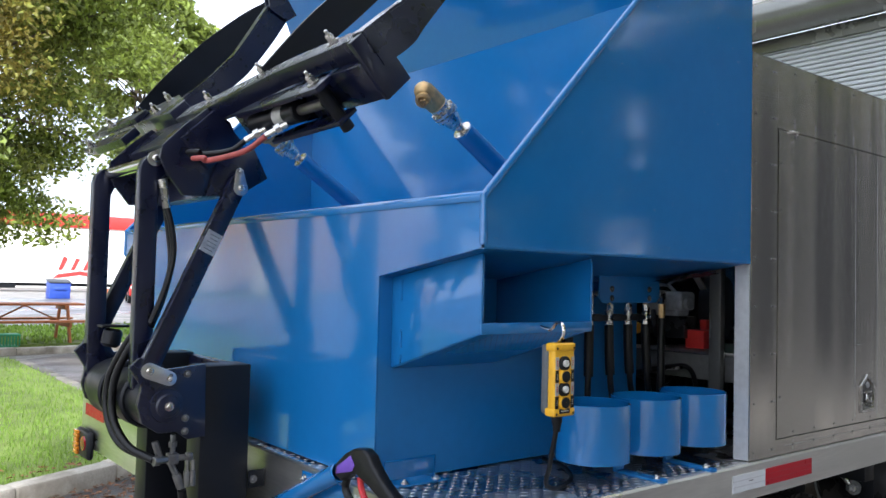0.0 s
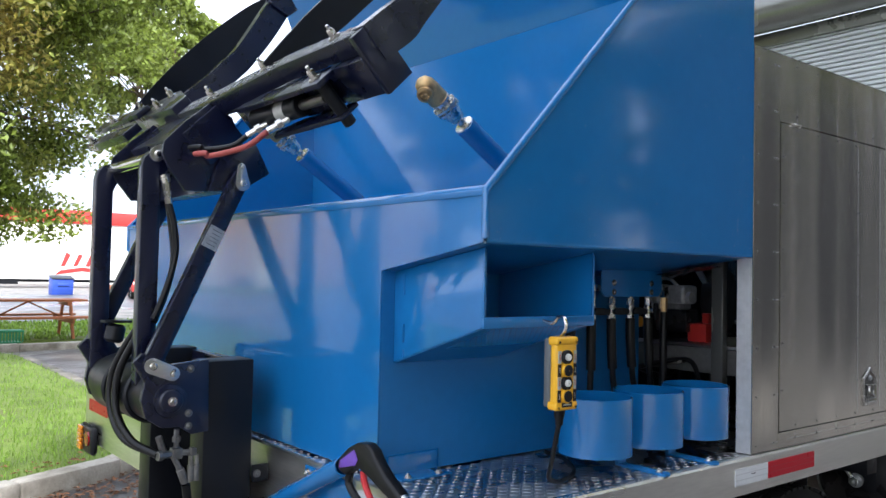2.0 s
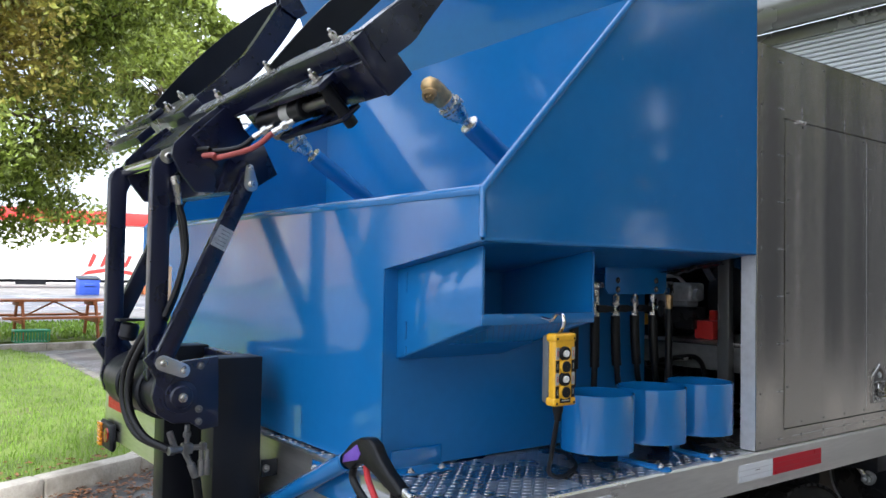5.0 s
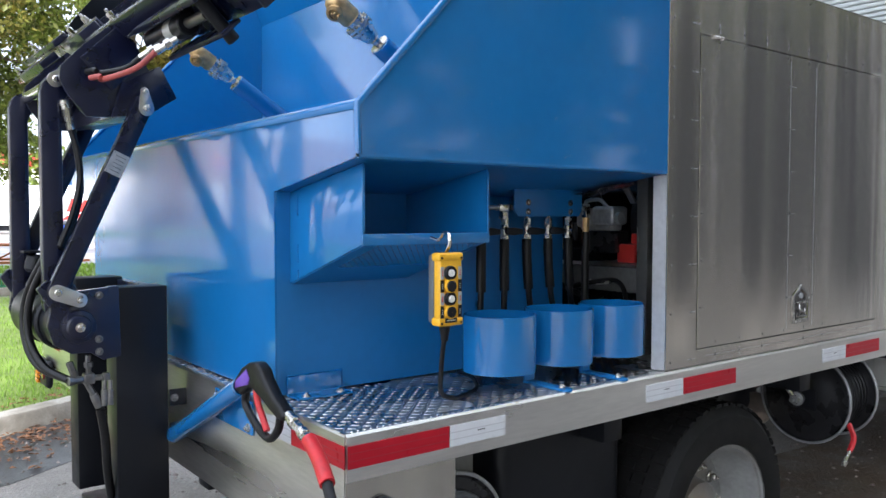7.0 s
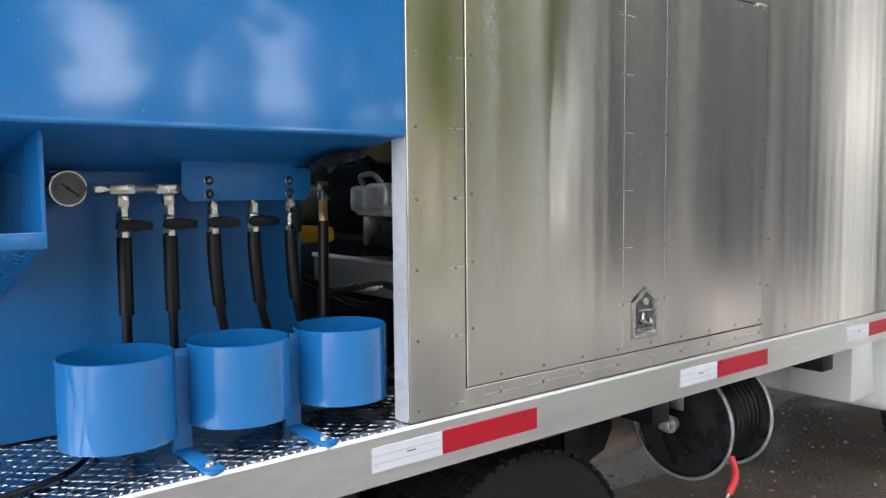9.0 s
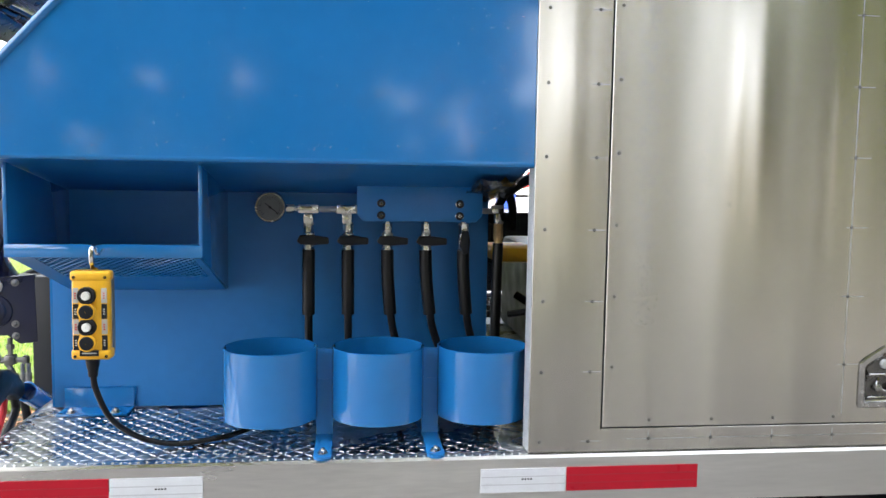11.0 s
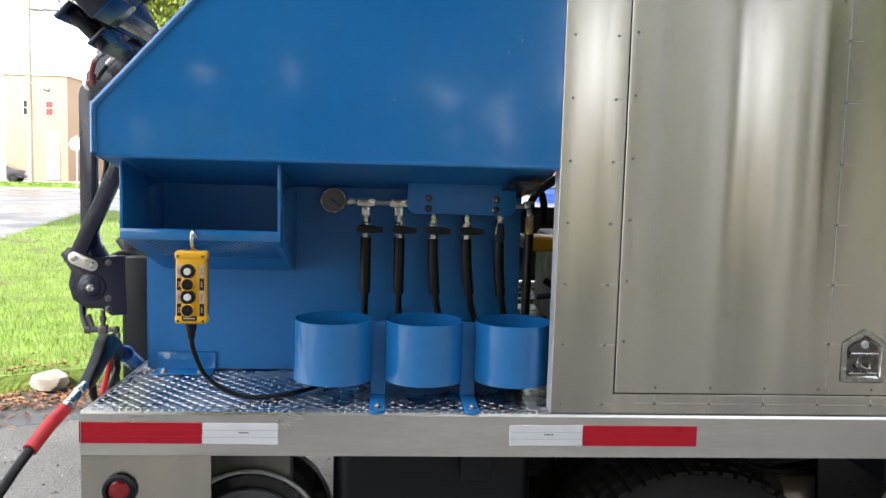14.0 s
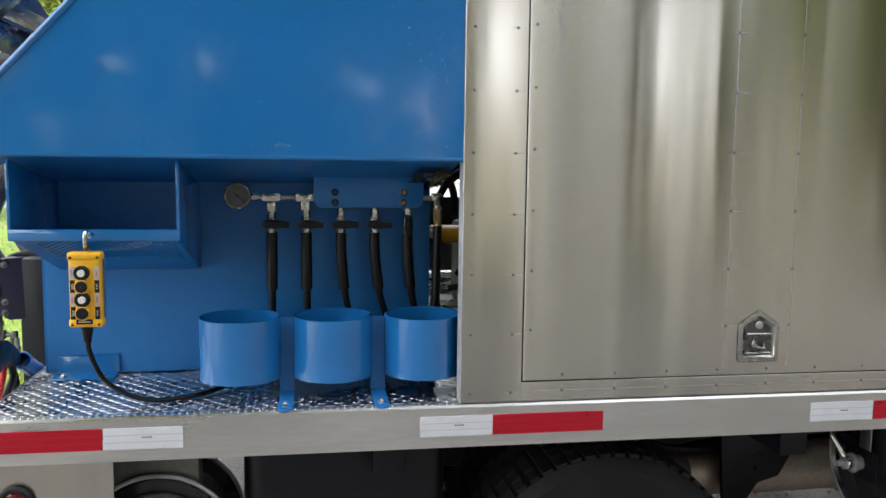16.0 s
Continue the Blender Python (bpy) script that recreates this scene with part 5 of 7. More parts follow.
def nozzle(y, dx):
    root = thing("spray_nozzle", (0.7 + dx, y, 1.6), "blue pipe with steel flange and brass elbow nozzle in the hopper", "nozzle", "hopper nozzles")
    u = Vector((-0.846, 0, 0.533)).normalized()
    top = Vector((0.535 + dx, y, 1.964))
    bm = bm_new()
    rod(bm, top - u * 0.58, top, 0.036, 24, edge=0.002)
    part("pipe", bm, M_BLUE, root)
    bm = bm_new()
    lathe(bm, [(0.034, 0), (0.034, 0.004), (0.014, 0.006), (0.014, 0.024), (0.024, 0.032), (0.031, 0.060), (0.031, 0.078), (0.042, 0.080), (0.042, 0.088), (0.036, 0.089), (0.036, 0.094), (0.042, 0.095), (0.042, 0.103), (0.030, 0.104), (0.030, 0.125)], top, u, 28)
    nuts = []
    for k in range(10):
        a = 2 * math.pi * k / 10
        q = Vector((0, 0, 1)).rotation_difference(u)
        p = top + u * 0.074 + q @ Vector((0.037 * math.cos(a), 0.037 * math.sin(a), 0))
        nuts.append(p)
    fl = part("flange", bm, M_STEEL, root, "bolted steel flange")
    for p in nuts:
        bm = bm_new()
        rod(bm, p, p + u * 0.036, 0.0046, 6)
        part("flange_bolt", bm, M_STEEL, fl)
    bm = bm_new()
    e = top + u * 0.122
    lathe(bm, [(0.030, 0), (0.034, 0.006), (0.034, 0.055), (0.032, 0.075), (0.024, 0.092), (0.012, 0.100), (0.002, 0.102)], e, u, 24)
    lathe(bm, [(0.026, 0), (0.026, 0.030), (0.017, 0.033), (0.017, 0.020), (0.002, 0.020)], e + u * 0.058 + Vector((-0.006, 0, -0.010)), (-0.6, -0.5, -0.62), 20)
    for k in range(4):
        hexbolt(bm, e + u * (0.050 + 0.012 * (k % 2)) + Vector((-0.022, -0.016 + 0.018 * (k // 2) - 0.008, -0.030)), (-0.6, -0.5, -0.62), 0.005, 0.006)
    part("brass_elbow", bm, M_BRASS, root, "brass elbow nozzle")


nozzle(0.712, 0.024)
nozzle(1.708, -0.026)

# ---- engine bay behind the pots ----
bay = thing("pump_engine", (1.6, 1.1, DECK), "dark engine and pump with grey filter and red guard", "engine")
bm = bm_new()
box(bm, (1.35, 0.55, DECK), (2.1, 1.6, 1.30), 0.02)
box(bm, (1.45, 0.65, 1.30), (2.0, 1.4, 1.52), 0.04)
for k in range(9):
    box(bm, (1.42 + k * 0.06, 0.53, 1.0), (1.44 + k * 0.06, 0.56, 1.26), 0.004)
part("engine_block", bm, M_BLACK, bay)
bm = bm_new()
box(bm, (1.33, 0.40, 1.385), (1.42, 0.50, 1.452), 0.014, 3)
box(bm, (1.33, 0.505, 1.375), (1.42, 0.575, 1.445), 0.014, 3)
box(bm, (1.34, 0.42, 1.365), (1.41, 0.56, 1.39), 0.008)
rod(bm, (1.36, 0.385, 1.41), (1.36, 0.40, 1.41), 0.02, 14)
tube(bm, [(1.35, 0.53, 1.445), (1.34, 0.53, 1.47), (1.34, 0.47, 1.475), (1.35, 0.44, 1.45)], 0.007, 8)
part("filter_housing", bm, M_CAST, bay, "grey cast filter housing")
bm = bm_new()
box(bm, (1.345, 0.40, 1.285), (1.42, 0.53, 1.364), 0.004)
part("filter_bracket", bm, M_REEL, bay, "dark blue-grey filter bracket")
bm = bm_new()
box(bm, (1.37, 0.335, 1.252), (1.43, 0.412, 1.318), 0.005)
box(bm, (1.385, 0.335, 1.319), (1.41, 0.362, 1.355), 0.004)
part("red_guard", bm, M_REDP, bay, "red metal guard")
bm = bm_new()
n = 11
grid = [[bm.verts.new((1.010 + i * 0.0115, 0.10 + j * 0.027, 1.514 - j * 0.0045 + 0.014 * noise.noise(Vector((i * 0.7, j * 0.9, 3))) + 0.007 * noise.noise(Vector((i * 1.9, j * 2.1, 7))))) for j in range(n)] for i in range(9)]
for i in range(8):
    for j in range(n - 1):
        bm.faces.new([grid[i][j], grid[i][j + 1], grid[i + 1][j + 1], grid[i + 1][j]])
bmesh.ops.solidify(bm, geom=bm.faces[:], thickness=0.002)
part("crumpled_cover", bm, M_FILM, bay, "crumpled glossy dark plastic film")
bm = bm_new()
box(bm, (1.340, 0.06, 1.238), (1.9, 0.80, 1.250), 0.002)
part("shelf", bm, M_ALUH, bay)
bm = bm_new()
box(bm, (1.345, 0.06, 1.150), (1.360, 0.80, 1.236), 0.003)
part("shelf_channel", bm, M_PLATE, bay, "dull steel channel under the shelf")
bm = bm_new()
tube(bm, [(1.15, 0.45, 1.17), (1.25, 0.40, 1.19), (1.33, 0.36, 1.18), (1.36, 0.35, 1.05), (1.35, 0.4, DECK + 0.01)], 0.009, 8)
tube(bm, [(1.15, 0.55, 1.48), (1.24, 0.5, 1.53), (1.36, 0.5, 1.50), (1.5, 0.6, 1.35)], 0.014, 8)
tube(bm, [(1.13, 0.62, 1.40), (1.16, 0.60, 1.47), (1.22, 0.60, 1.56)], 0.012, 8)
tube(bm, [(1.20, 0.66, 1.38), (1.19, 0.64, 1.46), (1.14, 0.64, 1.56)], 0.012, 8)
tube(bm, [(1.2, 0.6, 1.20), (1.35, 0.5, 1.12), (1.5, 0.5, 1.2)], 0.011, 8)
part("hydraulic_hose", bm, M_RUBBER, bay)
bm = bm_new()
tube(bm, [(1.22, 0.42, 1.188), (1.30, 0.375, 1.19)], 0.010, 10, 1, False)
part("hose_ferrule", bm, M_STEEL, bay)
bm = bm_new()
lathe(bm, [(0.01, 0), (0.11, 0.0), (0.115, 0.02), (0.115, 0.05), (0.11, 0.07), (0.01, 0.07)], (1.52, 0.42, 1.40), (0.3, -1, 0), 28)
part("fan_pulley", bm, M_BLACK, bay)
bm = bm_new()
prism(bm, [(0.36, 1.52), (0.39, 1.525), (0.345, 1.46), (0.325, 1.465)], 1.36, 1.37, "x")
part("pale_bracket", bm, M_ALUH, bay)
bm = bm_new()
box(bm, (1.300, 0.226, DECK), (1.332, 0.270, BZ1 - 0.002), 0.003)
upright = single("frame_upright", bm, M_GREYMET, "dark grey steel upright inside the box opening", "upright")
bm = bm_new()
box(bm, (1.12, 0.5, 1.30), (1.24, 0.70, 1.34), 0.01)
single("yellow_relay", bm, M_YELLOW, "yellow plastic connector block near the engine", "connector")

# ---- bin lifter ----
lift = thing("bin_lifter", (-0.15, 1.2, 0.35), "navy steel hydraulic bin lifter with curved clamp arms", "bin lifter")
for y0, zb in ((0.932, 0.30), (1.372, 0.50)):
    bm = bm_new()
    box(bm, (-0.206, y0, zb), (-0.056, y0 + 0.10, 1.208), 0.004)
    post = part("post", bm, M_BLACK, lift, "near-black box-section post")
    for z in (0.775, 0.875):
        bm = bm_new()
        box(bm, (-0.055, y0 - 0.010, z - 0.03), (-0.0035, y0 + 0.0, z + 0.02), 0.002)
        part("clamp_lug", bm, M_BLACK, post)
        bm = bm_new()
        hexbolt(bm, (-0.042, y0 - 0.010, z - 0.005), (0, -1, 0), 0.008, 0.008)
        part("bolt", bm, M_FIT, post)
bm = bm_new()
box(bm, (-0.075, 1.028, 1.03), (-0.045, 1.372, 1.20), 0.003)
box(bm, (-0.075, 1.028, 0.55), (-0.045, 1.372, 0.86), 0.003)
part("cross_plate", bm, M_NAVY, lift)
SX = -0.004   # the linkage stands this much further from the hopper
for y0, sg in ((0.930, 1), (1.480, -1)):
    bm = bm_new()
    prism(bm, [(-0.385, 1.215), (-0.36, 1.240), (-0.335, 1.235), (-0.283, 1.205), (-0.17, 1.215), (-0.165, 1.010), (-0.215, 1.005), (-0.25, 1.03), (-0.30, 1.03), (-0.345, 1.06), (-0.36, 1.11), (-0.35, 1.16)], y0, y0 + 0.02, "y", 0.003, m=Matrix.Translation((-0.026, 0, 0)))
    lev = part("pivot_plate", bm, M_NAVY, lift)
    for x, z in ((-0.250, 1.190), (-0.252, 1.066), (-0.252, 1.030), (-0.30, 1.188)):
        bm = bm_new()
        hexbolt(bm, (x, y0 if sg > 0 else y0 + 0.02, z), (0, -sg, 0), 0.0075, 0.008)
        part("bolt", bm, M_FIT, lev)
bm = bm_new()
rod(bm, (-0.306, 0.951, 1.108), (-0.306, 1.479, 1.108), 0.074, 40, edge=0.008)
rod(bm, (-0.306, 1.06, 1.108), (-0.306, 1.16, 1.108), 0.086, 40, edge=0.006)
rod(bm, (-0.306, 1.26, 1.108), (-0.306, 1.40, 1.108), 0.090, 40, edge=0.006)
drum = part("rotary_actuator", bm, M_BLACK, lift, "black cylindrical rotary actuator")
bm = bm_new()
lathe(bm, [(0.048, 0), (0.046, 0.006), (0.034, 0.010), (0.030, 0.016), (0.020, 0.020)], (-0.306, 0.930, 1.105), (0, -1, 0), 32)
part("hub_cap", bm, M_NAVY, drum)
bm = bm_new()
hexbolt(bm, (-0.306, 0.910, 1.105), (0, -1, 0), 0.009, 0.006)
part("hub_bolt", bm, M_STEEL, drum)


def link(p, q, w, y0, y1, name="link", extra=()):
    """Flat bar with rounded ends between two pivots (x, z)."""
    p, q = Vector(p), Vector(q)
    d = (q - p).normalized()
    n = Vector((-d.y, d.x))
    pts = []
    for c, s in ((p, 1), (q, -1)):
        for k in range(9):
            a = math.pi * (k / 8)
            pts.append(tuple(c + (n * math.cos(a) * s - d * math.sin(a) * s) * w))
    bm = bm_new()
    prism(bm, pts, y0, y1, "y", 0.003)
    return part(name, bm, M_NAVY, lift)


for y0, y1 in ((0.927, 0.957), (1.515, 1.545)):
    link((-0.360, 1.204), (-0.114, 1.744), 0.026, y0, y1, "parallel_link")
UP = [(-0.372, 1.150), (-0.372, 1.765), (-0.366, 1.788), (-0.350, 1.808), (-0.325, 1.818), (-0.298, 1.812), (-0.285, 1.79), (-0.290, 1.765), (-0.306, 1.750), (-0.316, 1.725), (-0.316, 1.30), (-0.305, 1.24), (-0.275, 1.19), (-0.255, 1.14), (-0.262, 1.085), (-0.30, 1.06), (-0.345, 1.08)]
for y0 in (1.015, 1.470):
    bm = bm_new()
    prism(bm, UP, y0, y0 + 0.040, "y", 0.005, m=Matrix.Translation((SX, 0, 0)))
    part("lift_arm", bm, M_NAVY, lift, "bent navy lift arm")
bm = bm_new()
rod(bm, (-0.322, 1.055, 1.798), (-0.322, 1.470, 1.798), 0.020, 24)
part("pivot_pin", bm, M_CHROME, lift, "bare steel pivot pin")


def keeper(p, q, y, w2=0.012, name="pin_keeper"):
    """Teardrop retainer plate with its pin head."""
    p, q = Vector(p), Vector(q)
    d = (q - p).normalized()
    n = Vector((-d.y, d.x))
    pts = []
    for c, s, w in ((p, 1, 0.022), (q, -1, w2)):
        for k in range(9):
            a = math.pi * k / 8
            pts.append(tuple(c + (n * math.cos(a) * s - d * math.sin(a) * s) * w))
    bm = bm_new()
    prism(bm, pts, y - 0.006, y, "y", 0.001)
    k1 = part(name, bm, M_ALUH, lift, "bare metal pin keeper plate")
    bm = bm_new()
    lathe(bm, [(0.010, 0), (0.010, 0.008), (0.007, 0.010)], (p.x, y - 0.006, p.y), (0, -1, 0), 16)
    part("pin_head", bm, M_STEEL, k1)
    bm = bm_new()
    hexbolt(bm, (q.x, y - 0.006, q.y), (0, -1, 0), 0.006, 0.005)
    part("bolt", bm, M_STEEL, k1)


keeper((-0.360, 1.204), (-0.303, 1.180), 0.9265, 0.020)
keeper((-0.112, 1.728), (-0.117, 1.776), 0.9265)
keeper((-0.336, 1.800), (-0.292, 1.833), 1.0145)
# tilting head: its frame is inclined by 45 degrees
HO, HU, HV, HN = Vector((-0.111, 0, 2.059)), Vector((0, 1, 0)), Vector((1, 0, 1)).normalized(), Vector((-1, 0, 1)).normalized()
HM = Matrix((HU, HV, HN)).transposed().to_4x4()
HM.translation = HO


def hbox(a, b, bevel=0.003):
    bm = bm_new()
    box(bm, a, b, bevel)
    bmesh.ops.transform(bm, matrix=HM, verts=bm.verts)
    bmesh.ops.recalc_face_normals(bm, faces=bm.faces)
    return bm


def hp(y, v, n):
    return HM @ Vector((y, v, n))


for y0 in (0.975, 1.435):
    bm = bm_new()
    prism(bm, [(-0.335, 1.80), (-0.33, 1.835), (-0.27, 1.90), (-0.20, 1.962), (-0.13, 1.93), (-0.09, 1.85), (-0.012, 1.785), (-0.012, 1.765), (-0.10, 1.735), (-0.20, 1.70), (-0.264, 1.698), (-0.315, 1.76)], y0 - 0.002 if y0 < 1 else y0 + 0.022, y0 + 0.012 if y0 < 1 else y0 + 0.036, "y", 0.002)
    part("head_gusset", bm, M_NAVY, lift)
bm = bm_new()
prism(bm, [(-0.20, 1.70), (-0.10, 1.71), (-0.01, 1.77), (-0.06, 1.86), (-0.17, 1.80)], 0.957, 1.46, "y", 0.002)
part("head_plate", bm, M_NAVY, lift)


def hprism(pts, n0, n1, bevel=0.003):
    """An outline in the head's plane, (y, along the slope), given a thickness."""
    bm = bm_new()
    prism(bm, pts, n0, n1, "z", bevel)
    bmesh.ops.transform(bm, matrix=HM, verts=bm.verts)
    bmesh.ops.recalc_face_normals(bm, faces=bm.faces)
    return bm


part("head_beam", hprism([(0.27, -0.045), (0.27, 0.015), (0.75, 0.008), (1.06, -0.045), (1.25, -0.055), (1.25, -0.125), (1.0, -0.135), (0.66, -0.055)], -0.055, -0.004), M_NAVY, lift, "navy clamp beam with raindrops")
part("head_beam", hprism([(2.20, 0.0), (2.20, 0.055), (1.72, 0.03), (1.50, 0.045), (1.255, -0.055), (1.255, -0.125), (1.50, -0.10), (1.75, -0.055)], -0.040, 0.022), M_NAVY, lift)
part("head_web", hbox((0.96, -0.26, -0.14), (1.46, -0.12, -0.02)), M_NAVY, lift)
part("beam_end_box", hbox((0.255, -0.075, -0.155), (0.44, 0.006, -0.0565)), M_NAVY, lift)
part("beam_end_box", hbox((0.25, -0.078, -0.158), (0.268, 0.010, 0.0)), M_NAVY, lift)
part("bracket_arm", hprism([(0.36, -0.16), (0.36, -0.10), (0.70, -0.095), (0.82, -0.125), (0.82, -0.15), (0.70, -0.155)], -0.060, -0.045), M_NAVY, lift)
part("bracket_arm", hprism([(0.38, -0.15), (0.38, -0.085), (0.62, -0.10), (0.74, -0.13), (0.72, -0.16)], -0.160, -0.147), M_NAVY, lift)
part("bracket_web", hbox((0.44, -0.10, -0.147), (0.60, -0.080, -0.058)), M_NAVY, lift)
part("beam_web", hbox((0.442, -0.118, -0.0640), (0.97, -0.040, -0.0570)), M_NAVY, lift)
part("beam_web", hbox((0.442, -0.076, -0.150), (0.99, -0.064, -0.056)), M_NAVY, lift)
part("clamp_foot", hprism([(1.60, -0.105), (1.60, -0.045), (1.90, -0.03), (2.15, -0.035), (2.15, -0.09), (1.9, -0.10)], 0.024, 0.045), M_NAVY, lift)
part("clamp_foot", hprism([(1.60, -0.19), (1.60, -0.12), (1.95, -0.10), (2.18, -0.11), (2.18, -0.15), (1.95, -0.18)], -0.010, 0.020), M_NAVY, lift)
for y, v, n in ((0.41, -0.010, -0.004), (0.405, -0.128, -0.045), (0.76, -0.030, -0.004), (1.03, -0.085, -0.004), (1.515, 0.012, 0.022), (1.51, -0.055, 0.022), (1.80, 0.005, 0.022), (1.95, -0.065, 0.045), (2.12, -0.13, 0.020)):
    bm = bm_new()
    hexbolt(bm, hp(y, v, n), HN, 0.0115, 0.020)
    part("bolt", bm, M_STEEL, lift)
# hydraulic clamp cylinder
bm = bm_new()
rod(bm, hp(0.54, -0.125, -0.100), hp(0.80, -0.125, -0.100), 0.030, 24, edge=0.003)
cyl = part("clamp_cylinder", bm, M_BLACK, lift, "black hydraulic cylinder")
bm = bm_new()
rod(bm, hp(0.42, -0.125, -0.100), hp(0.54, -0.125, -0.100), 0.014, 16)
part("piston_rod", bm, M_FIT, cyl)
bm = bm_new()
lathe(bm, [(0.0305, 0), (0.0305, 0.05)], hp(0.60, -0.125, -0.100), HU, 24, cap=False)
part("label_band", bm, M_PALE, cyl)
bm = bm_new()
rod(bm, hp(0.40, -0.125, -0.185), hp(0.40, -0.125, -0.046), 0.017, 16, edge=0.003)
part("clamp_pivot", bm, M_BLACK, lift)
p1, p2 = hp(0.72, -0.150, -0.112), hp(0.60, -0.150, -0.115)
for a, material, nm in ((p1, M_RUBBER, "black_hose"), (p2, M_REDH, "red_hose")):
    b = Vector((-0.268, 0.825 if nm == "red_hose" else 0.865, 1.790 if nm == "red_hose" else 1.812))
    mid = a.lerp(b, 0.5) + Vector((-0.012, -0.02, -0.032))
    e1 = a + Vector((-0.045, 0.03, -0.035))
    bm = bm_new()
    tube(bm, [a, e1], 0.010, 12, 1, False)
    tube(bm, [a.lerp(e1, 0.3), a.lerp(e1, 0.55)], 0.0135, 6, 1, False)
    part("hose_fitting", bm, M_STEEL, lift)
    bm = bm_new()
    tube(bm, [e1, mid, b + Vector((0.012, 0.0, -0.006)), b, b + Vector((-0.006, 0.06, 0.004))], 0.0078, 12)
    part(nm, bm, material, lift)


def vplate(name, y0, y1, line, material, label=""):
    """An upright curved plate of the head: (along the slope, upper edge, lower edge) from root to tip."""
    top, low = spline([(v, a, 0) for v, a, b in line], 6), spline([(v, b, 0) for v, a, b in line], 6)
    bm = bm_new()
    rings = [[bm.verts.new(hp(y, p.x, p.y)) for y, p in ((y0, q), (y1, q), (y1, w), (y0, w))] for q, w in zip(top, low)]
    for a, b in zip(rings, rings[1:]):
        for i in range(4):
            bm.faces.new([a[i], a[(i + 1) % 4], b[(i + 1) % 4], b[i]])
    bm.faces.new(rings[0])
    bm.faces.new(rings[-1])
    bmesh.ops.recalc_face_normals(bm, faces=bm.faces)
    return part(name, bm, material, lift, label)


def clamp_arm(y, line):
    """Web with black discs for holes, a turned flange on its upper edge and a forked tip."""
    web = vplate("clamp_web", y, y + 0.010, line, M_NAVY, "curved navy clamp web with black discs for holes")
    vplate("clamp_flange", y - 0.001, y + 0.042, [(v, a + 0.007, a + 0.0005) for v, a, b in line], M_NAVY)
    for k in (2, 4, 5):
        v, a, b = line[k]
        for f in (0.3, 0.7):
            # Black disc on the web stands in for a dark drilled hole.
            bm = bm_new()
            lathe(bm, [(0.006, 0), (0.005, 0.0012), (0.001, 0.0012)], hp(y, v, b + (a - b) * f), -HU, 12)
            part("hole_shade_disc", bm, M_BLACK, web)
    v, a, b = line[-1]
    bm = bm_new()
    for dy in (-0.012, 0.020):
        tip = [(v - 0.05, a - 0.01), (v - 0.02, a + 0.03), (v + 0.02, a + 0.035), (v + 0.045, a + 0.01), (v + 0.03, b - 0.01), (v - 0.02, b - 0.005)]
        va = [bm.verts.new(hp(y + dy, p, q)) for p, q in tip]
        vb = [bm.verts.new(hp(y + dy + 0.008, p, q)) for p, q in tip]
        bm.faces.new(va)
        bm.faces.new(vb[::-1])
        for i in range(6):
            bm.faces.new([va[i], vb[i], vb[(i + 1) % 6], va[(i + 1) % 6]])
    lathe(bm, [(0.012, -0.012), (0.012, 0.035)], hp(y, v + 0.012, a), HU, 16)
    bmesh.ops.recalc_face_normals(bm, faces=bm.faces)
    part("clamp_tip", bm, M_NAVY, web)


def clamp_pad(y, line):
    """Tall black rubber-faced band standing beside the web."""
    vplate("clamp_band", y, y + 0.014, line, M_BLACK, "black rubber-faced clamp band")


clamp_arm(1.497, [(0.0, -0.002, -0.05), (0.10, -0.003, -0.065), (0.175, -0.004, -0.072), (0.25, 0.0, -0.076), (0.326, 0.005, -0.072), (0.445, 0.033, -0.052), (0.546, 0.059, -0.028), (0.60, 0.068, -0.012)])
clamp_arm(0.247, [(-0.035, -0.003, -0.09), (0.064, -0.008, -0.10), (0.127, -0.013, -0.090), (0.228, -0.010, -0.076), (0.35, 0.002, -0.066), (0.45, 0.030, -0.046), (0.55, 0.055, -0.028), (0.60, 0.066, -0.012)])
clamp_pad(1.945, [(0.03, 0.034, -0.04), (0.15, 0.056, -0.04), (0.30, 0.072, -0.04), (0.51, 0.079, -0.04), (0.71, 0.070, -0.03), (0.83, 0.052, -0.02)])
clamp_pad(0.745, [(-0.03, 0.014, -0.05), (0.097, 0.030, -0.055), (0.21, 0.040, -0.056), (0.285, 0.042, -0.057), (0.40, 0.042, -0.055), (0.52, 0.035, -0.050), (0.64, 0.020, -0.040)])
# hoses and valve block at the actuator
bm = bm_new()
tube(bm, [(-0.290, 1.07, 1.72), (-0.272, 1.07, 1.62), (-0.262, 1.06, 1.50), (-0.285, 1.05, 1.40), (-0.33, 1.01, 1.32)], 0.009, 10)
part("hydraulic_hose", bm, M_RUBBER, lift)
bm = bm_new()
tube(bm, [(-0.301, 1.005, 1.665), (-0.285, 1.0, 1.60), (-0.278, 1.0, 1.52), (-0.300, 1.0, 1.42), (-0.335, 1.0, 1.33)], 0.009, 10)
part("hydraulic_hose", bm, M_RUBBER, lift)
bm = bm_new()
rod(bm, (-0.312, 1.0, 1.722), (-0.300, 1.005, 1.660), 0.011, 6)
rod(bm, (-0.318, 1.0, 1.742), (-0.311, 1.0, 1.718), 0.014, 12)
part("hose_fitting", bm, M_STEEL, lift)
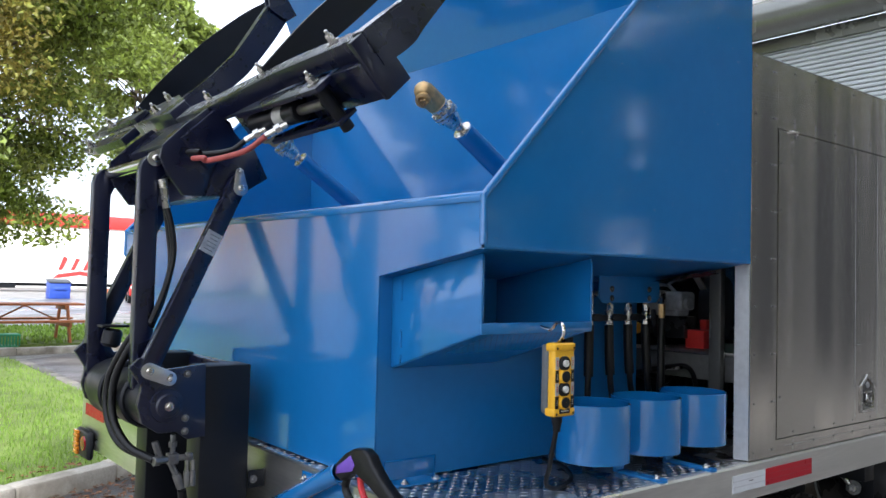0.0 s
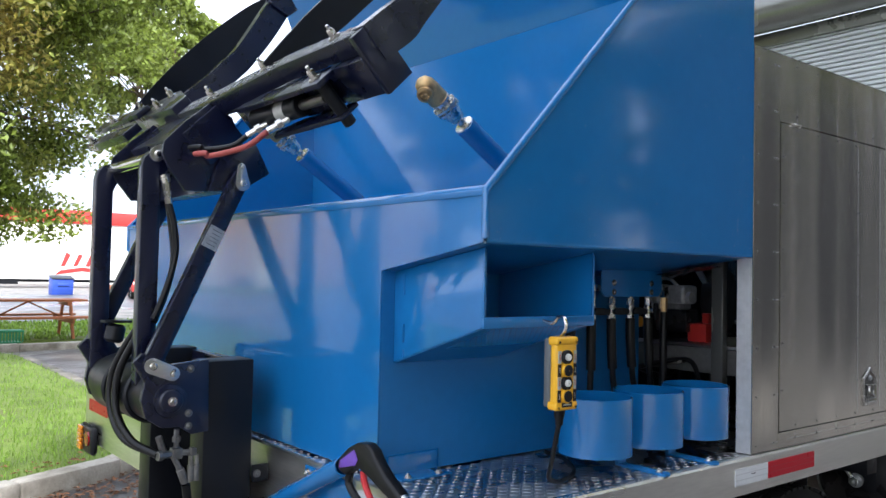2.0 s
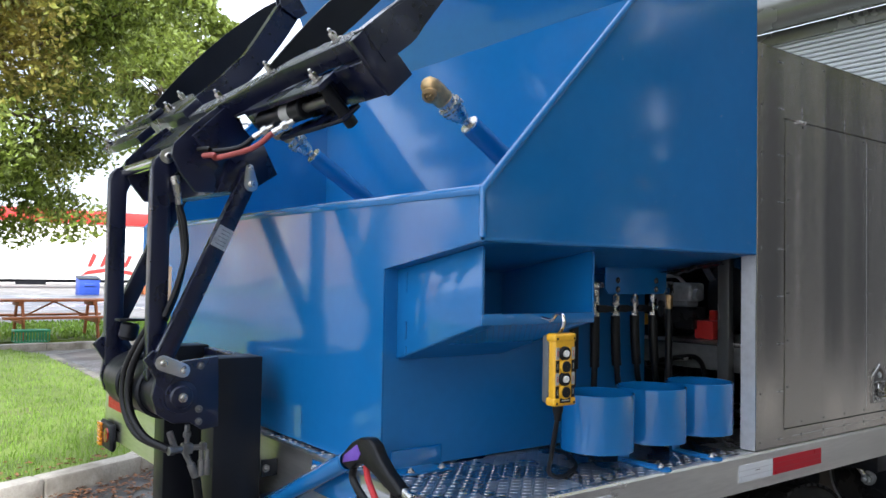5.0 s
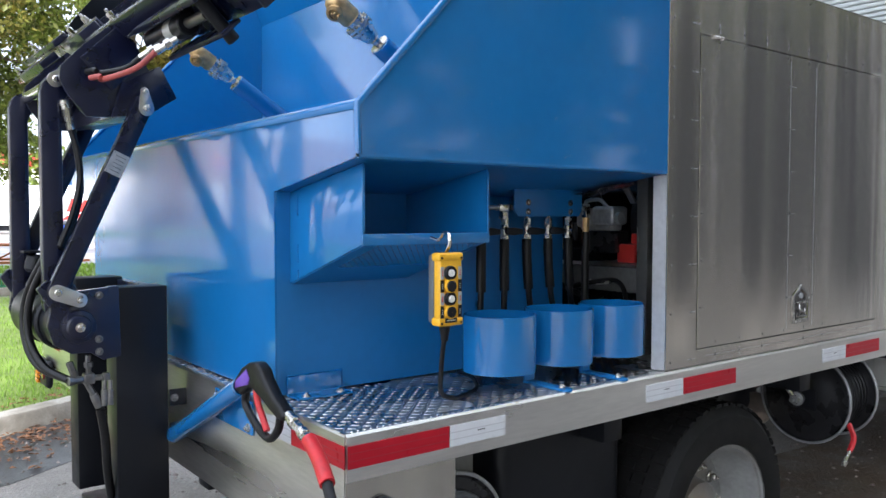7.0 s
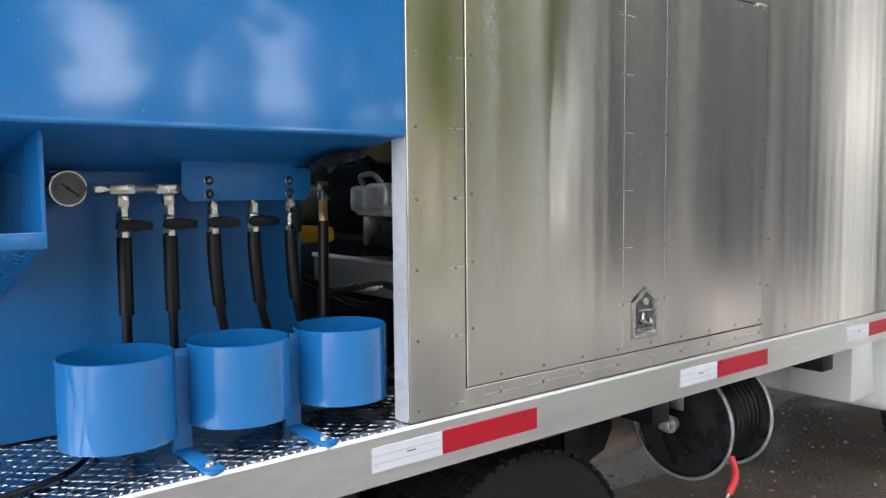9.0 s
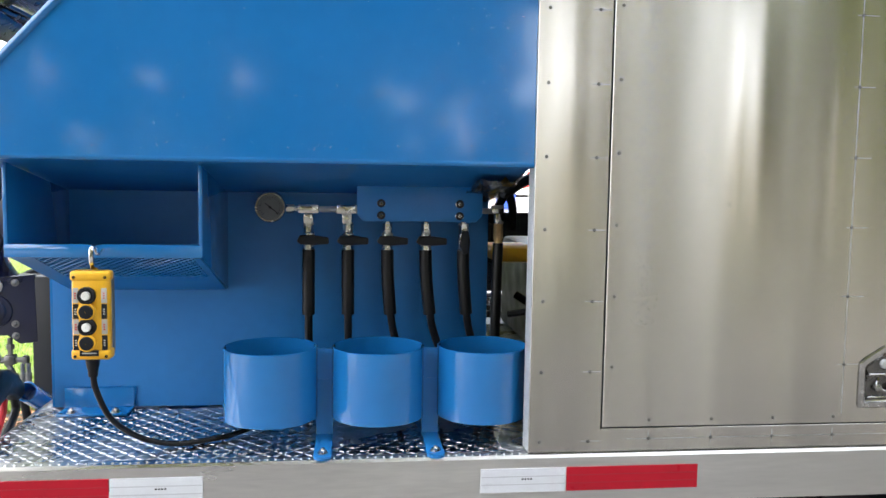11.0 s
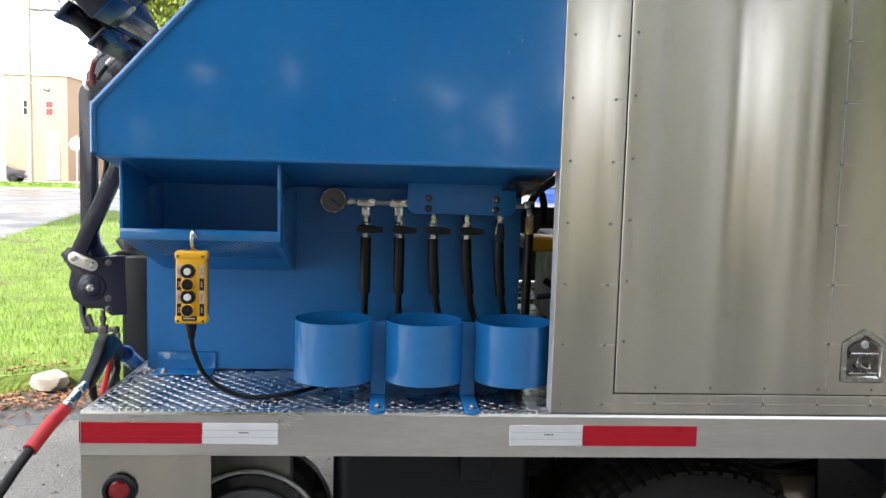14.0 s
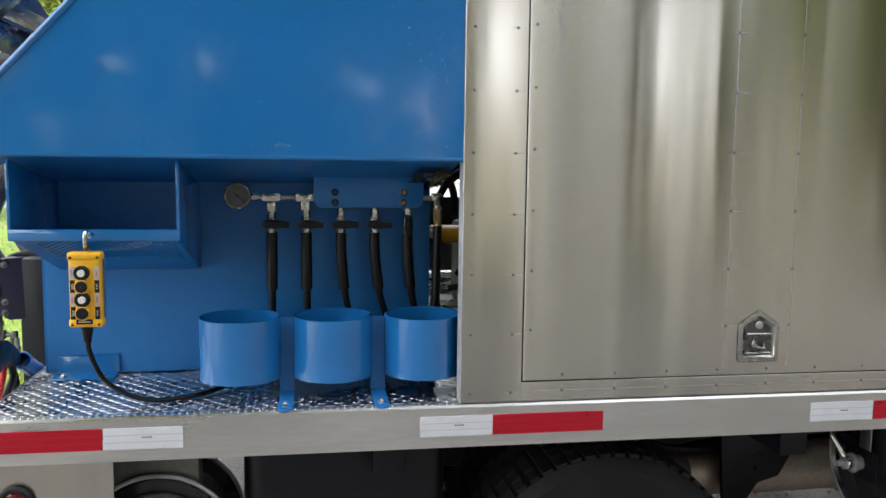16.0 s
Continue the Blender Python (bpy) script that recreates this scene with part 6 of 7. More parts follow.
for k in (0, 1):
    bm = bm_new()
    tube(bm, [(-0.330 + k * 0.012, 1.02, 1.36), (-0.375 + k * 0.006, 1.09 - k * 0.03, 1.26), (-0.402 + k * 0.004, 1.14 - k * 0.04, 1.16), (-0.405 + k * 0.004, 1.13 - k * 0.04, 1.06), (-0.385 + k * 0.01, 1.06 - k * 0.03, 0.985), (-0.33, 0.945, 0.955)], 0.0110, 12)
    part("hydraulic_hose", bm, M_RUBBER, lift)
for p, q, r, sides in (((-0.325, 0.938, 0.953), (-0.285, 0.948, 0.953), 0.010, 6), ((-0.335, 0.936, 0.953), (-0.318, 0.940, 0.953), 0.013, 14),
                       ((-0.277, 0.95, 0.965), (-0.277, 0.95, 1.02), 0.008, 6), ((-0.277, 0.95, 0.985), (-0.277, 0.95, 1.0), 0.0125, 6),
                       ((-0.285, 0.945, 0.945), (-0.262, 0.945, 0.90), 0.009, 6), ((-0.266, 0.945, 0.908), (-0.250, 0.945, 0.868), 0.012, 16),
                       ((-0.262, 0.95, 0.953), (-0.236, 0.945, 0.953), 0.009, 6), ((-0.238, 0.938, 0.945), (-0.238, 0.938, 0.915), 0.007, 6),
                       ((-0.238, 0.938, 0.917), (-0.238, 0.938, 0.872), 0.0095, 16), ((-0.222, 0.938, 0.945), (-0.222, 0.938, 0.915), 0.007, 6),
                       ((-0.222, 0.938, 0.917), (-0.222, 0.938, 0.872), 0.0095, 16), ((-0.328, 0.95, 1.005), (-0.312, 0.95, 0.958), 0.010, 6)):
    bm = bm_new()
    rod(bm, p, q, r, sides, edge=0.001)
    part("valve_fitting", bm, M_FIT, lift, "grey cast hydraulic fitting")
for a, b in (((-0.292, 0.935, 0.938), (-0.262, 0.965, 0.968)), ((-0.240, 0.932, 0.943), (-0.222, 0.955, 0.966))):
    bm = bm_new()
    box(bm, a, b, 0.004)
    part("valve_block", bm, M_FIT, lift)
bm = bm_new()
tube(bm, [(-0.248, 0.945, 0.862), (-0.235, 0.95, 0.78), (-0.225, 0.96, 0.66), (-0.20, 0.99, 0.55), (-0.14, 1.05, 0.45)], 0.0125, 12)
part("hydraulic_hose", bm, M_RUBBER, lift)
bm = bm_new()
box(bm, (-0.20, 1.03, 0.30), (-0.12, 1.37, 0.49), 0.003)
part("foot_plate", bm, M_BLACK, lift)
bm = bm_new()
lathe(bm, [(0.022, 0), (0.03, 0.01), (0.03, 0.05), (0.02, 0.06)], (-0.315, 1.40, 1.29), (-0.2, 0, -1), 18)
box(bm, (-0.36, 1.37, 1.295), (-0.275, 1.43, 1.303), 0.002)
part("work_lamp", bm, M_BLACK, lift)
# label on the near link
bm = bm_new()
c, d = Vector((-0.196, 0, 1.563)), Vector((0.254, 0, 0.540)).normalized()
n = Vector((-d.z, 0, d.x))
q = [c + d * s * 0.033 + n * w * 0.024 for s, w in ((-1, -1), (1, -1), (1, 1), (-1, 1))]
vs = [bm.verts.new((p.x, 0.9255, p.z)) for p in q] + [bm.verts.new((p.x, 0.9265, p.z)) for p in q]
for f in ((0, 1, 2, 3), (7, 6, 5, 4), (0, 4, 5, 1), (1, 5, 6, 2), (2, 6, 7, 3), (3, 7, 4, 0)):
    bm.faces.new([vs[i] for i in f])
bmesh.ops.recalc_face_normals(bm, faces=bm.faces)
rating = part("rating_plate", bm, M_CAST, lift, "dull metal rating plate with unreadable print")
for k in range(5):
    bm = bm_new()
    a = c + d * (0.022 - k * 0.011) - n * 0.016
    tube(bm, [(a.x, 0.9252, a.z), (a.x + n.x * (0.030 - 0.004 * (k % 2)), 0.9252, a.z + n.z * (0.030 - 0.004 * (k % 2)))], 0.0013, 4, 1, False)
    part("print_bar", bm, M_GREYPL, rating)
for s2, w2 in ((-1, -1), (1, -1), (1, 1), (-1, 1)):
    bm = bm_new()
    a = c + d * s2 * 0.030 + n * w2 * 0.021
    lathe(bm, [(0.003, 0), (0.002, 0.0015), (0.0005, 0.002)], (a.x, 0.9254, a.z), (0, -1, 0), 8)
    part("rivet", bm, M_STEEL, rating)

pts = []
for k in range(3200):
    y = rng.uniform(0.28, 1.24)
    vc = -0.015 if y < 0.66 else -0.015 - 0.075 * min(1, (y - 0.66) / 0.45)
    pts.append(hp(y, vc + rng.uniform(-0.028, 0.026), -0.004))
drops("beam_rain", pts, HN, lift, "raindrops on the beam", 0.0038)

# ---- trees ----


def tree(at, centre, radii, leaves, leaf, trunk_r, label, clumps=150, seed=3):
    r = np.random.default_rng(seed)
    root = thing("tree", at, label, "tree")
    at, c0 = Vector(at), Vector(centre)
    bm = bm_new()
    fork = at.lerp(Vector((c0.x, c0.y, 0)), 0.3) + Vector((0, 0, max(1.6, (c0.z - radii[2]) * 0.9)))
    path = spline([at - Vector((0, 0, 0.1)), at + Vector((0.08, 0.05, fork.z * 0.5)), fork], 5)

    def limb(pts, r0, r1, seg=8):
        rings = []
        for i, p in enumerate(pts):
            d = (pts[min(i + 1, len(pts) - 1)] - pts[max(i - 1, 0)]).normalized()
            u = d.orthogonal().normalized()
            s = d.cross(u)
            rr = r0 + (r1 - r0) * i / (len(pts) - 1)
            rr *= 1 + (0.5 if i == 0 and r0 > 0.15 else 0)
            rings.append([bm.verts.new(p + (u * math.cos(6.283 * k / seg) + s * math.sin(6.283 * k / seg)) * rr) for k in range(seg)])
        for a, b in zip(rings, rings[1:]):
            for k in range(seg):
                bm.faces.new([a[k], a[(k + 1) % seg], b[(k + 1) % seg], b[k]])
    limb(path, trunk_r, trunk_r * 0.7, 12)
    cents = []
    while len(cents) < clumps:
        d = Vector(r.normal(0, 1, 3)).normalized()
        s = r.uniform(0.35, 1.0) ** 0.5
        p = c0 + Vector((d.x * radii[0], d.y * radii[1], d.z * radii[2])) * s * r.uniform(0.86, 1.08)
        if p.z > 1.5:
            cents.append(p)
    for k in range(9):
        e = cents[k * (clumps // 9)]
        m1 = fork.lerp(e, 0.45) + Vector((*r.normal(0, 0.25, 2), 0.35))
        limb(spline([fork - Vector((0, 0, 0.2)), m1, e], 4), trunk_r * 0.42, 0.02)
        for j in range(3):
            e2 = cents[(k * (clumps // 9) + 1 + j * 3) % clumps]
            limb(spline([m1, m1.lerp(e2, 0.5) + Vector((0, 0, 0.2)), e2], 3), trunk_r * 0.18, 0.01, 6)
    part("trunk", bm, M_BARK, root)
    per = leaves // clumps
    n = per * clumps
    cc = np.repeat(np.array([list(p) for p in cents]), per, 0)
    sz = np.repeat(r.uniform(0.45, 0.95, clumps), per) * min(radii) * 0.24
    off = r.normal(0, 1, (n, 3))
    off /= np.linalg.norm(off, axis=1)[:, None]
    off *= (r.random(n) ** 0.45)[:, None] * sz[:, None] * np.array([1.25, 1.25, 0.8])
    p = cc + off
    a = r.normal(0, 1, (n, 3))
    a /= np.linalg.norm(a, axis=1)[:, None]
    b = np.cross(a, r.normal(0, 1, (n, 3)))
    b /= np.linalg.norm(b, axis=1)[:, None]
    ln = (leaf * r.uniform(0.6, 1.25, n))[:, None]
    v = np.empty((n, 4, 3))
    v[:, 0], v[:, 2] = p - a * ln, p + a * ln
    nn = np.cross(a, b)
    v[:, 1], v[:, 3] = p + b * ln * 0.5 + nn * ln * 0.15, p - b * ln * 0.5 + nn * ln * 0.15
    i = np.arange(n)[:, None] * 4
    ob = new("crown", raw("crown", v.reshape(-1, 3).tolist(), np.concatenate([i, i + 1, i + 2, i + 3], 1).tolist(), M_LEAF))
    ob.parent = root
    ob.matrix_parent_inverse = Matrix.Translation(-root.location)
    tagged(ob, "dense small green leaves with gaps")
    return root


tree((-0.8, 12.4, 0.1), (-0.65, 12.0, 6.1), (3.9, 3.6, 4.9), 210000, 0.052, 0.26, "spreading broadleaf tree with small yellow-green leaves on the lawn", 300, 5)
tree((6.8, 22.5, 0.1), (6.8, 22.5, 7.6), (2.0, 2.0, 3.0), 16000, 0.13, 0.18, "green tree with a high crown at the edge of the lot", 90, 13)
tree((-6.4, 21.5, 0.1), (-6.4, 21.5, 8.6), (3.2, 3.0, 2.6), 9000, 0.16, 0.2, "green roadside tree with a high crown", 80, 12)
for k, (x, y, z, rz, n) in enumerate(((-2.6, -7.2, 7.8, 5.6, 42000), (0.1, -9.5, 8.6, 6.4, 30000), (-5.5, -11.5, 10.0, 4.4, 14000), (-0.6, -11.5, 5.2, 4.7, 12000))):
    tree((x, y, 0), (x, y, z), (3.1, 2.8, rz), n, 0.19, 0.22, "out-of-view tall broadleaf tree shading the yard", 100, 20 + k)
# Added out of view: crown cuts sky light, trunk leans clear of the reflections.
tree((-0.6, -7.0, 0), (1.8, -5.4, 9.6), (3.6, 3.0, 3.0), 26000, 0.19, 0.13, "out-of-view leaning tree added to cut light on the yard", 100, 33)
# Two trees added out of view to block sky blobs mirrored in the side panel.
tree((-3.4, -10.2, 0), (-3.4, -10.2, 5.2), (2.0, 1.8, 3.8), 14000, 0.19, 0.15, "out-of-view bushy tree added to block mirrored sky", 80, 37)
tree((8.6, -8.2, 0), (8.6, -8.2, 4.6), (1.8, 1.8, 3.2), 6000, 0.19, 0.15, "out-of-view bushy tree added to block mirrored sky", 90, 38)
# Three trees added out of view; they darken the sky mirrored inside the hopper.
tree((-13.4, 12.0, 0), (-13.4, 12.0, 7.6), (3.5, 3.2, 5.4), 16000, 0.2, 0.22, "out-of-view broad tree added to darken the hopper's reflections", 100, 34)
tree((-12.2, 15.2, 0), (-12.2, 15.2, 7.0), (2.2, 2.2, 4.8), 11000, 0.2, 0.18, "out-of-view tall tree added to darken the hopper's reflections", 80, 35)
tree((-9.9, 15.3, 0), (-9.9, 15.3, 8.3), (1.9, 2.2, 4.5), 12000, 0.2, 0.16, "out-of-view slender tree added to darken the hopper's reflections", 80, 36)
for k, (x, y, rx, n) in enumerate(((2.3, -14.0, 0.9, 7000), (3.45, -13.4, 0.5, 6000), (5.5, -13.4, 0.55, 8000), (6.85, -13.4, 0.45, 6500), (9.2, -13.2, 0.85, 4800), (11.3, -13.6, 0.8, 2800), (13.0, -13.0, 0.9, 3500), (15.4, -12.5, 1.4, 9000))):
    tree((x, y, 0), (x, y, 3.6), (rx, 0.8, 3.3), n, 0.13, 0.12, "slim dense tree in the row behind the yard", 60, 40 + k)
# Tall trees added out of view to dim sky mirrored past the slim row.
for k, (x, y, z, n) in enumerate(((4.2, -20.5, 9.6, 8000), (8.6, -21.0, 10.2, 8000), (13.0, -20.0, 9.8, 8000), (17.5, -19.0, 10.4, 8000), (11.9, -10.3, 8.4, 4000), (18.0, -10.0, 9.6, 8000), (23.5, -10.5, 10.0, 8000), (29.5, -11.5, 9.0, 7000))):
    tree((x, y, 0), (x, y, z), (3.2, 2.6, 5.6), n, 0.24, 0.22, "out-of-view tall broadleaf tree shading the yard", 90, 60 + k)

# Leaf strip added out of view; it darkens the horizon mirrored in the panels.
n = 11000
hx = rng.uniform(-26, 2.0, n)
hp0 = np.c_[hx, -19 + rng.normal(0, 0.5, n), np.abs(rng.normal(1.6, 0.8, n)) * (0.9 + 0.25 * np.sin(hx * 1.3))]
ha = rng.normal(0, 0.16, (n, 3))
hb = np.cross(ha, rng.normal(0, 1, (n, 3)))
hv = np.stack([hp0 - ha, hp0 + hb * 0.6, hp0 + ha, hp0 - hb * 0.6], 1)
hi = np.arange(n)[:, None] * 4
tagged(new("hedge", raw("hedge", hv.reshape(-1, 3).tolist(), np.concatenate([hi, hi + 1, hi + 2, hi + 3], 1).tolist(), M_LEAF)), "out-of-view hedge added to darken the mirrored horizon", "hedge", kind="stuff")

# ---- picnic table and crate ----
tb = thing("picnic_table", (2.9, 17.6, 0.12), "red-brown stained wooden picnic table on the grass", "picnic table")
for k in range(5):
    bm = bm_new()
    box(bm, (1.75, 17.25 + k * 0.145, 0.84), (3.72, 17.385 + k * 0.145, 0.88), 0.006)
    part("tabletop_plank", bm, M_TABLE, tb)
for y in (16.85, 18.10):
    for k in range(2):
        bm = bm_new()
        box(bm, (1.75, y + k * 0.145, 0.53), (3.72, y + k * 0.145 + 0.135, 0.57), 0.006)
        part("bench_plank", bm, M_TABLE, tb)
for x in (2.05, 3.35):
    bm = bm_new()
    box(bm, (x, 16.85, 0.44), (x + 0.045, 18.40, 0.53), 0.004)
    box(bm, (x, 17.25, 0.76), (x + 0.045, 17.97, 0.84), 0.004)
    part("cross_rail", bm, M_TABLE, tb)
    for s in (-1, 1):
        bm = bm_new()
        prism(bm, [(17.62 + s * 0.52, 0.12), (17.62 + s * 0.62, 0.12), (17.62 + s * 0.33, 0.84), (17.62 + s * 0.23, 0.84)], x + 0.046, x + 0.09, "x", 0.004)
        part("leg", bm, M_TABLE, tb)
    bm = bm_new()
    prism(bm, [(x + 0.02, 0.50), (x + 0.08, 0.50), (2.75, 0.83), (2.69, 0.83)], 17.58, 17.64, "y", 0.003)
    part("brace", bm, M_TABLE, tb)
tb.location += Vector((-0.42, -1.9, -0.02))
cr = thing("plastic_crate", (2.2, 16.6, 0.12), "green plastic crate standing on the grass", "crate")
bm = bm_new()
box(bm, (1.9, 16.45, 0.12), (2.45, 16.8, 0.14), 0.005)
for k in range(12):
    x = 1.9 + k * 0.05
    box(bm, (x, 16.45, 0.14), (x + 0.022, 16.465, 0.31))
    box(bm, (x, 16.785, 0.14), (x + 0.022, 16.80, 0.31))
box(bm, (1.89, 16.44, 0.31), (2.48, 16.81, 0.345), 0.01)
part("basket", bm, M_GREENPL, cr)
cr.location += Vector((-0.45, -1.9, 0))

# ---- far lot: trailer, dumpster, building, red car ----
tr = thing("semi_trailer", (18, 63, 0), "long white semi-trailer with red logo shapes", "trailer")
bm = bm_new()
box(bm, (3.0, 62.0, 0.62), (26.0, 64.6, 3.75), 0.05)
tbody = part("trailer_body", bm, M_WHITE, tr)
bm = bm_new()
prism(bm, [(13.3, 0.95), (15.2, 1.25), (17.2, 0.95), (16.9, 1.30), (15.2, 1.55), (13.7, 1.30)], 61.96, 61.99, "y")
part("logo_swoosh", bm, M_REDP, tbody)
for k in range(4):
    bm = bm_new()
    x = 13.7 + k * 0.85
    prism(bm, [(x, 1.60), (x + 0.28, 1.60), (x + 0.66, 2.45), (x + 0.36, 2.5 + 0.15 * (k == 0))], 61.96, 61.99, "y")
    part("logo_bar", bm, M_REDP, tbody)
for x in (5.0, 6.4, 22.0, 23.4):
    bm = bm_new()
    lathe(bm, [(0.2, 0), (0.45, 0.0), (0.5, 0.04), (0.5, 0.25), (0.2, 0.28)], (x, 62.1, 0.5), (0, 1, 0), 28)
    part("wheel", bm, M_TYRE, tr)
bm = bm_new()
box(bm, (4.0, 62.6, 0.40), (25.0, 64.0, 0.62), 0.03)
box(bm, (9.0, 62.2, 0.25), (11.0, 62.3, 0.62), 0.03)
part("underframe", bm, M_BLACK, tr)
dp = thing("dumpster", (11.1, 46.4, 0), "blue steel dumpster with a dark lid", "dumpster")
bm = bm_new()
prism(bm, [(45.9, 0.12), (45.75, 1.15), (46.9, 1.35), (46.9, 0.12)], 10.45, 11.75, "x", 0.03)
part("bin_body", bm, M_DUMP, dp)
bm = bm_new()
prism(bm, [(45.7, 1.16), (45.7, 1.20), (46.95, 1.42), (46.95, 1.37)], 10.40, 11.80, "x", 0.01)
part("lid", bm, M_BLACK, dp)
bm = bm_new()
box(bm, (10.75, 45.72, 0.72), (11.45, 45.80, 0.92), 0.02)
part("fork_pocket", bm, M_DUMP, dp)
for x in (10.6, 11.6):
    bm = bm_new()
    lathe(bm, [(0.02, 0), (0.06, 0), (0.06, 0.06), (0.02, 0.06)], (x, 46.2, 0.06), (1, 0, 0), 14)
    part("castor", bm, M_BLACK, dp)
dp.location += Vector((-1.0, 0, -0.10))
dp.scale = (0.82, 0.82, 0.82)
pallets = thing("pallet_stack", (13.2, 46.8, 0), "low stack of brown wooden pallets", "pallets")
for k in range(4):
    bm = bm_new()
    for j in range(3):
        box(bm, (12.6, 46.3 + j * 0.45, 0.10 + k * 0.13), (13.8, 46.4 + j * 0.45, 0.13 + k * 0.13), 0.004)
        box(bm, (12.6 + j * 0.55, 46.3, 0.01 + k * 0.13), (12.7 + j * 0.55, 47.3, 0.10 + k * 0.13), 0.004)
    part("pallet", bm, M_TABLE, pallets)
wh = thing("warehouse", (15, 80, 0), "long white warehouse with a red roof band", "warehouse")
bm = bm_new()
box(bm, (-6, 78, 0), (60, 95, 6.6), 0.05)
part("wall", bm, M_PALEWALL, wh)
bm = bm_new()
box(bm, (-6.1, 77.8, 5.6), (60.1, 77.98, 6.8), 0.03)
part("roof_band", bm, M_REDP, wh)
for k in range(8):
    bm = bm_new()
    box(bm, (-2 + k * 7.5, 77.9, 0.3), (1.2 + k * 7.5, 77.97, 4.0), 0.03)
    part("dock_door", bm, M_GREYMET, wh)
bm = bm_new()
box(bm, (10, 77.85, 5.75), (30, 77.9, 5.85))
part("band_line", bm, M_WHITE, wh)


def car(at, turn, paint, label, suv=False):
    root = thing("car", at, label, "car")
    h = 0.22 if suv else 0.0
    side = [(-2.2, 0.35), (-2.25, 0.75), (-2.1, 0.95 + h * 0.4), (-1.3, 1.0 + h * 0.6), (-0.75, 1.38 + h), (0.7, 1.42 + h), (1.45, 1.05 + h * 0.6), (2.15, 0.95 + h * 0.4), (2.25, 0.6), (2.2, 0.35)]
    mw = Matrix.Translation(at) @ Matrix.Rotation(radians(turn), 4, "Z")

    def add(name, bm, material, parent=root, label=""):
        bmesh.ops.transform(bm, matrix=mw, verts=bm.verts)
        return part(name, bm, material, parent, label)
    bm = bm_new()
    prism(bm, side, -0.86, 0.86, "y", 0.09, segs=3)
    body = add("body", bm, paint)
    for s in (-1, 1):
        bm = bm_new()
        prism(bm, [(-1.15, 1.02 + h * 0.6), (-0.70, 1.32 + h), (0.62, 1.35 + h), (1.2, 1.06 + h * 0.6)], s * 0.862, s * 0.868, "y")
        add("side_window", bm, M_GLASS, body)
    bm = bm_new()
    prism(bm, [(-1.27, 1.03 + h * 0.6), (-0.80, 1.36 + h), (-0.83, 1.37 + h), (-1.30, 1.04 + h * 0.6)], -0.68, 0.68, "y")
    add("windscreen", bm, M_GLASS, body)
    bm = bm_new()
    box(bm, (-2.275, -0.45, 0.55), (-2.235, 0.45, 0.75), 0.01)
    add("grille", bm, M_BLACK, body)
    for s in (-1, 1):
        bm = bm_new()
        box(bm, (-2.25, s * 0.68 - 0.13, 0.72), (-2.13, s * 0.68 + 0.13, 0.86), 0.03)
        add("headlight", bm, M_WHITEPL, body)
        bm = bm_new()
        box(bm, (2.16, s * 0.68 - 0.13, 0.75), (2.25, s * 0.68 + 0.13, 0.92), 0.03)
        add("tail_light", bm, M_LENSR, body)
        for x in (-1.4, 1.4):
            bm = bm_new()
            lathe(bm, [(0.18, 0), (0.30, 0.0), (0.34, 0.03), (0.34, 0.2), (0.2, 0.22)], (x, s * 0.88, 0.34), (0, -s, 0), 28)
            w = add("wheel", bm, M_TYRE)
            bm = bm_new()
            lathe(bm, [(0.2, 0.0), (0.19, 0.02), (0.05, 0.01), (0.001, 0.0)], (x, s * 0.885, 0.34), (0, -s, 0), 20, cap=False)
            add("rim", bm, M_STEEL, w)
    return root


car((12.9, 40.6, 0), 75, M_REDP, "red car parked in the far lot")
car((-29.5, 62, 0.0), 8, M_DKGREY, "dark grey car parked by the tan building")

# ---- beige block added out of view, for warm bands mirrored in the sheets ----
yard = thing("beige_reflection_block", (15.0, -34, 0), "out-of-view beige block added for warm bands in the sheets", "building")
bm = bm_new()
box(bm, (6.6, -40, 0), (26, -30, 4.4), 0.05)
part("wall", bm, M_BEIGE, yard)
bm = bm_new()
box(bm, (6.4, -40.2, 4.4), (26.2, -29.8, 4.7), 0.03)
part("roof_coping", bm, M_PALEWALL, yard)

# ---- tan building, poles and sign beyond the road ----
tanb = thing("tan_building", (-36, 74, 0), "two-storey tan stucco building with small windows", "building")
bm = bm_new()
box(bm, (-58, 72, 0), (-28.0, 86, 9.2), 0.05)
part("wall", bm, M_TAN, tanb)
bm = bm_new()
box(bm, (-58.2, 71.85, 9.2), (-27.8, 86.2, 9.5), 0.03)
part("roof_coping", bm, M_PALEWALL, tanb)
for x in (-52, -46, -40.2, -36.6, -33.9, -31.4, -29.5):
    for z in (5.6, 1.4):
        if z < 2 and x > -35:
            continue
        bm = bm_new()
        box(bm, (x - 0.38, 71.90, z + 0.1), (x + 0.38, 71.99, z + 1.5), 0.02)
        wd = part("window", bm, M_PALEWALL, tanb)
        for i in range(2):
            for j in range(2):
                bm = bm_new()
                box(bm, (x - 0.31 + i * 0.32, 71.86, z + 0.17 + j * 0.64), (x - 0.02 + i * 0.32, 71.895, z + 0.75 + j * 0.64))
                part("pane", bm, M_REDP if x == -29.5 else M_GLASS, wd)
for x in (-29.3,):
    for k in range(16):
        bm = bm_new()
        box(bm, (x - 0.6, 71.9, 0.1 + k * 0.27), (x + 0.6, 71.97, 0.35 + k * 0.27), 0.02)
        part("shutter_slat", bm, M_SHUTTER, tanb)
bm = bm_new()
box(bm, (-35.9, 70.0, -0.02), (-32.6, 70.15, 1.9), 0.02)
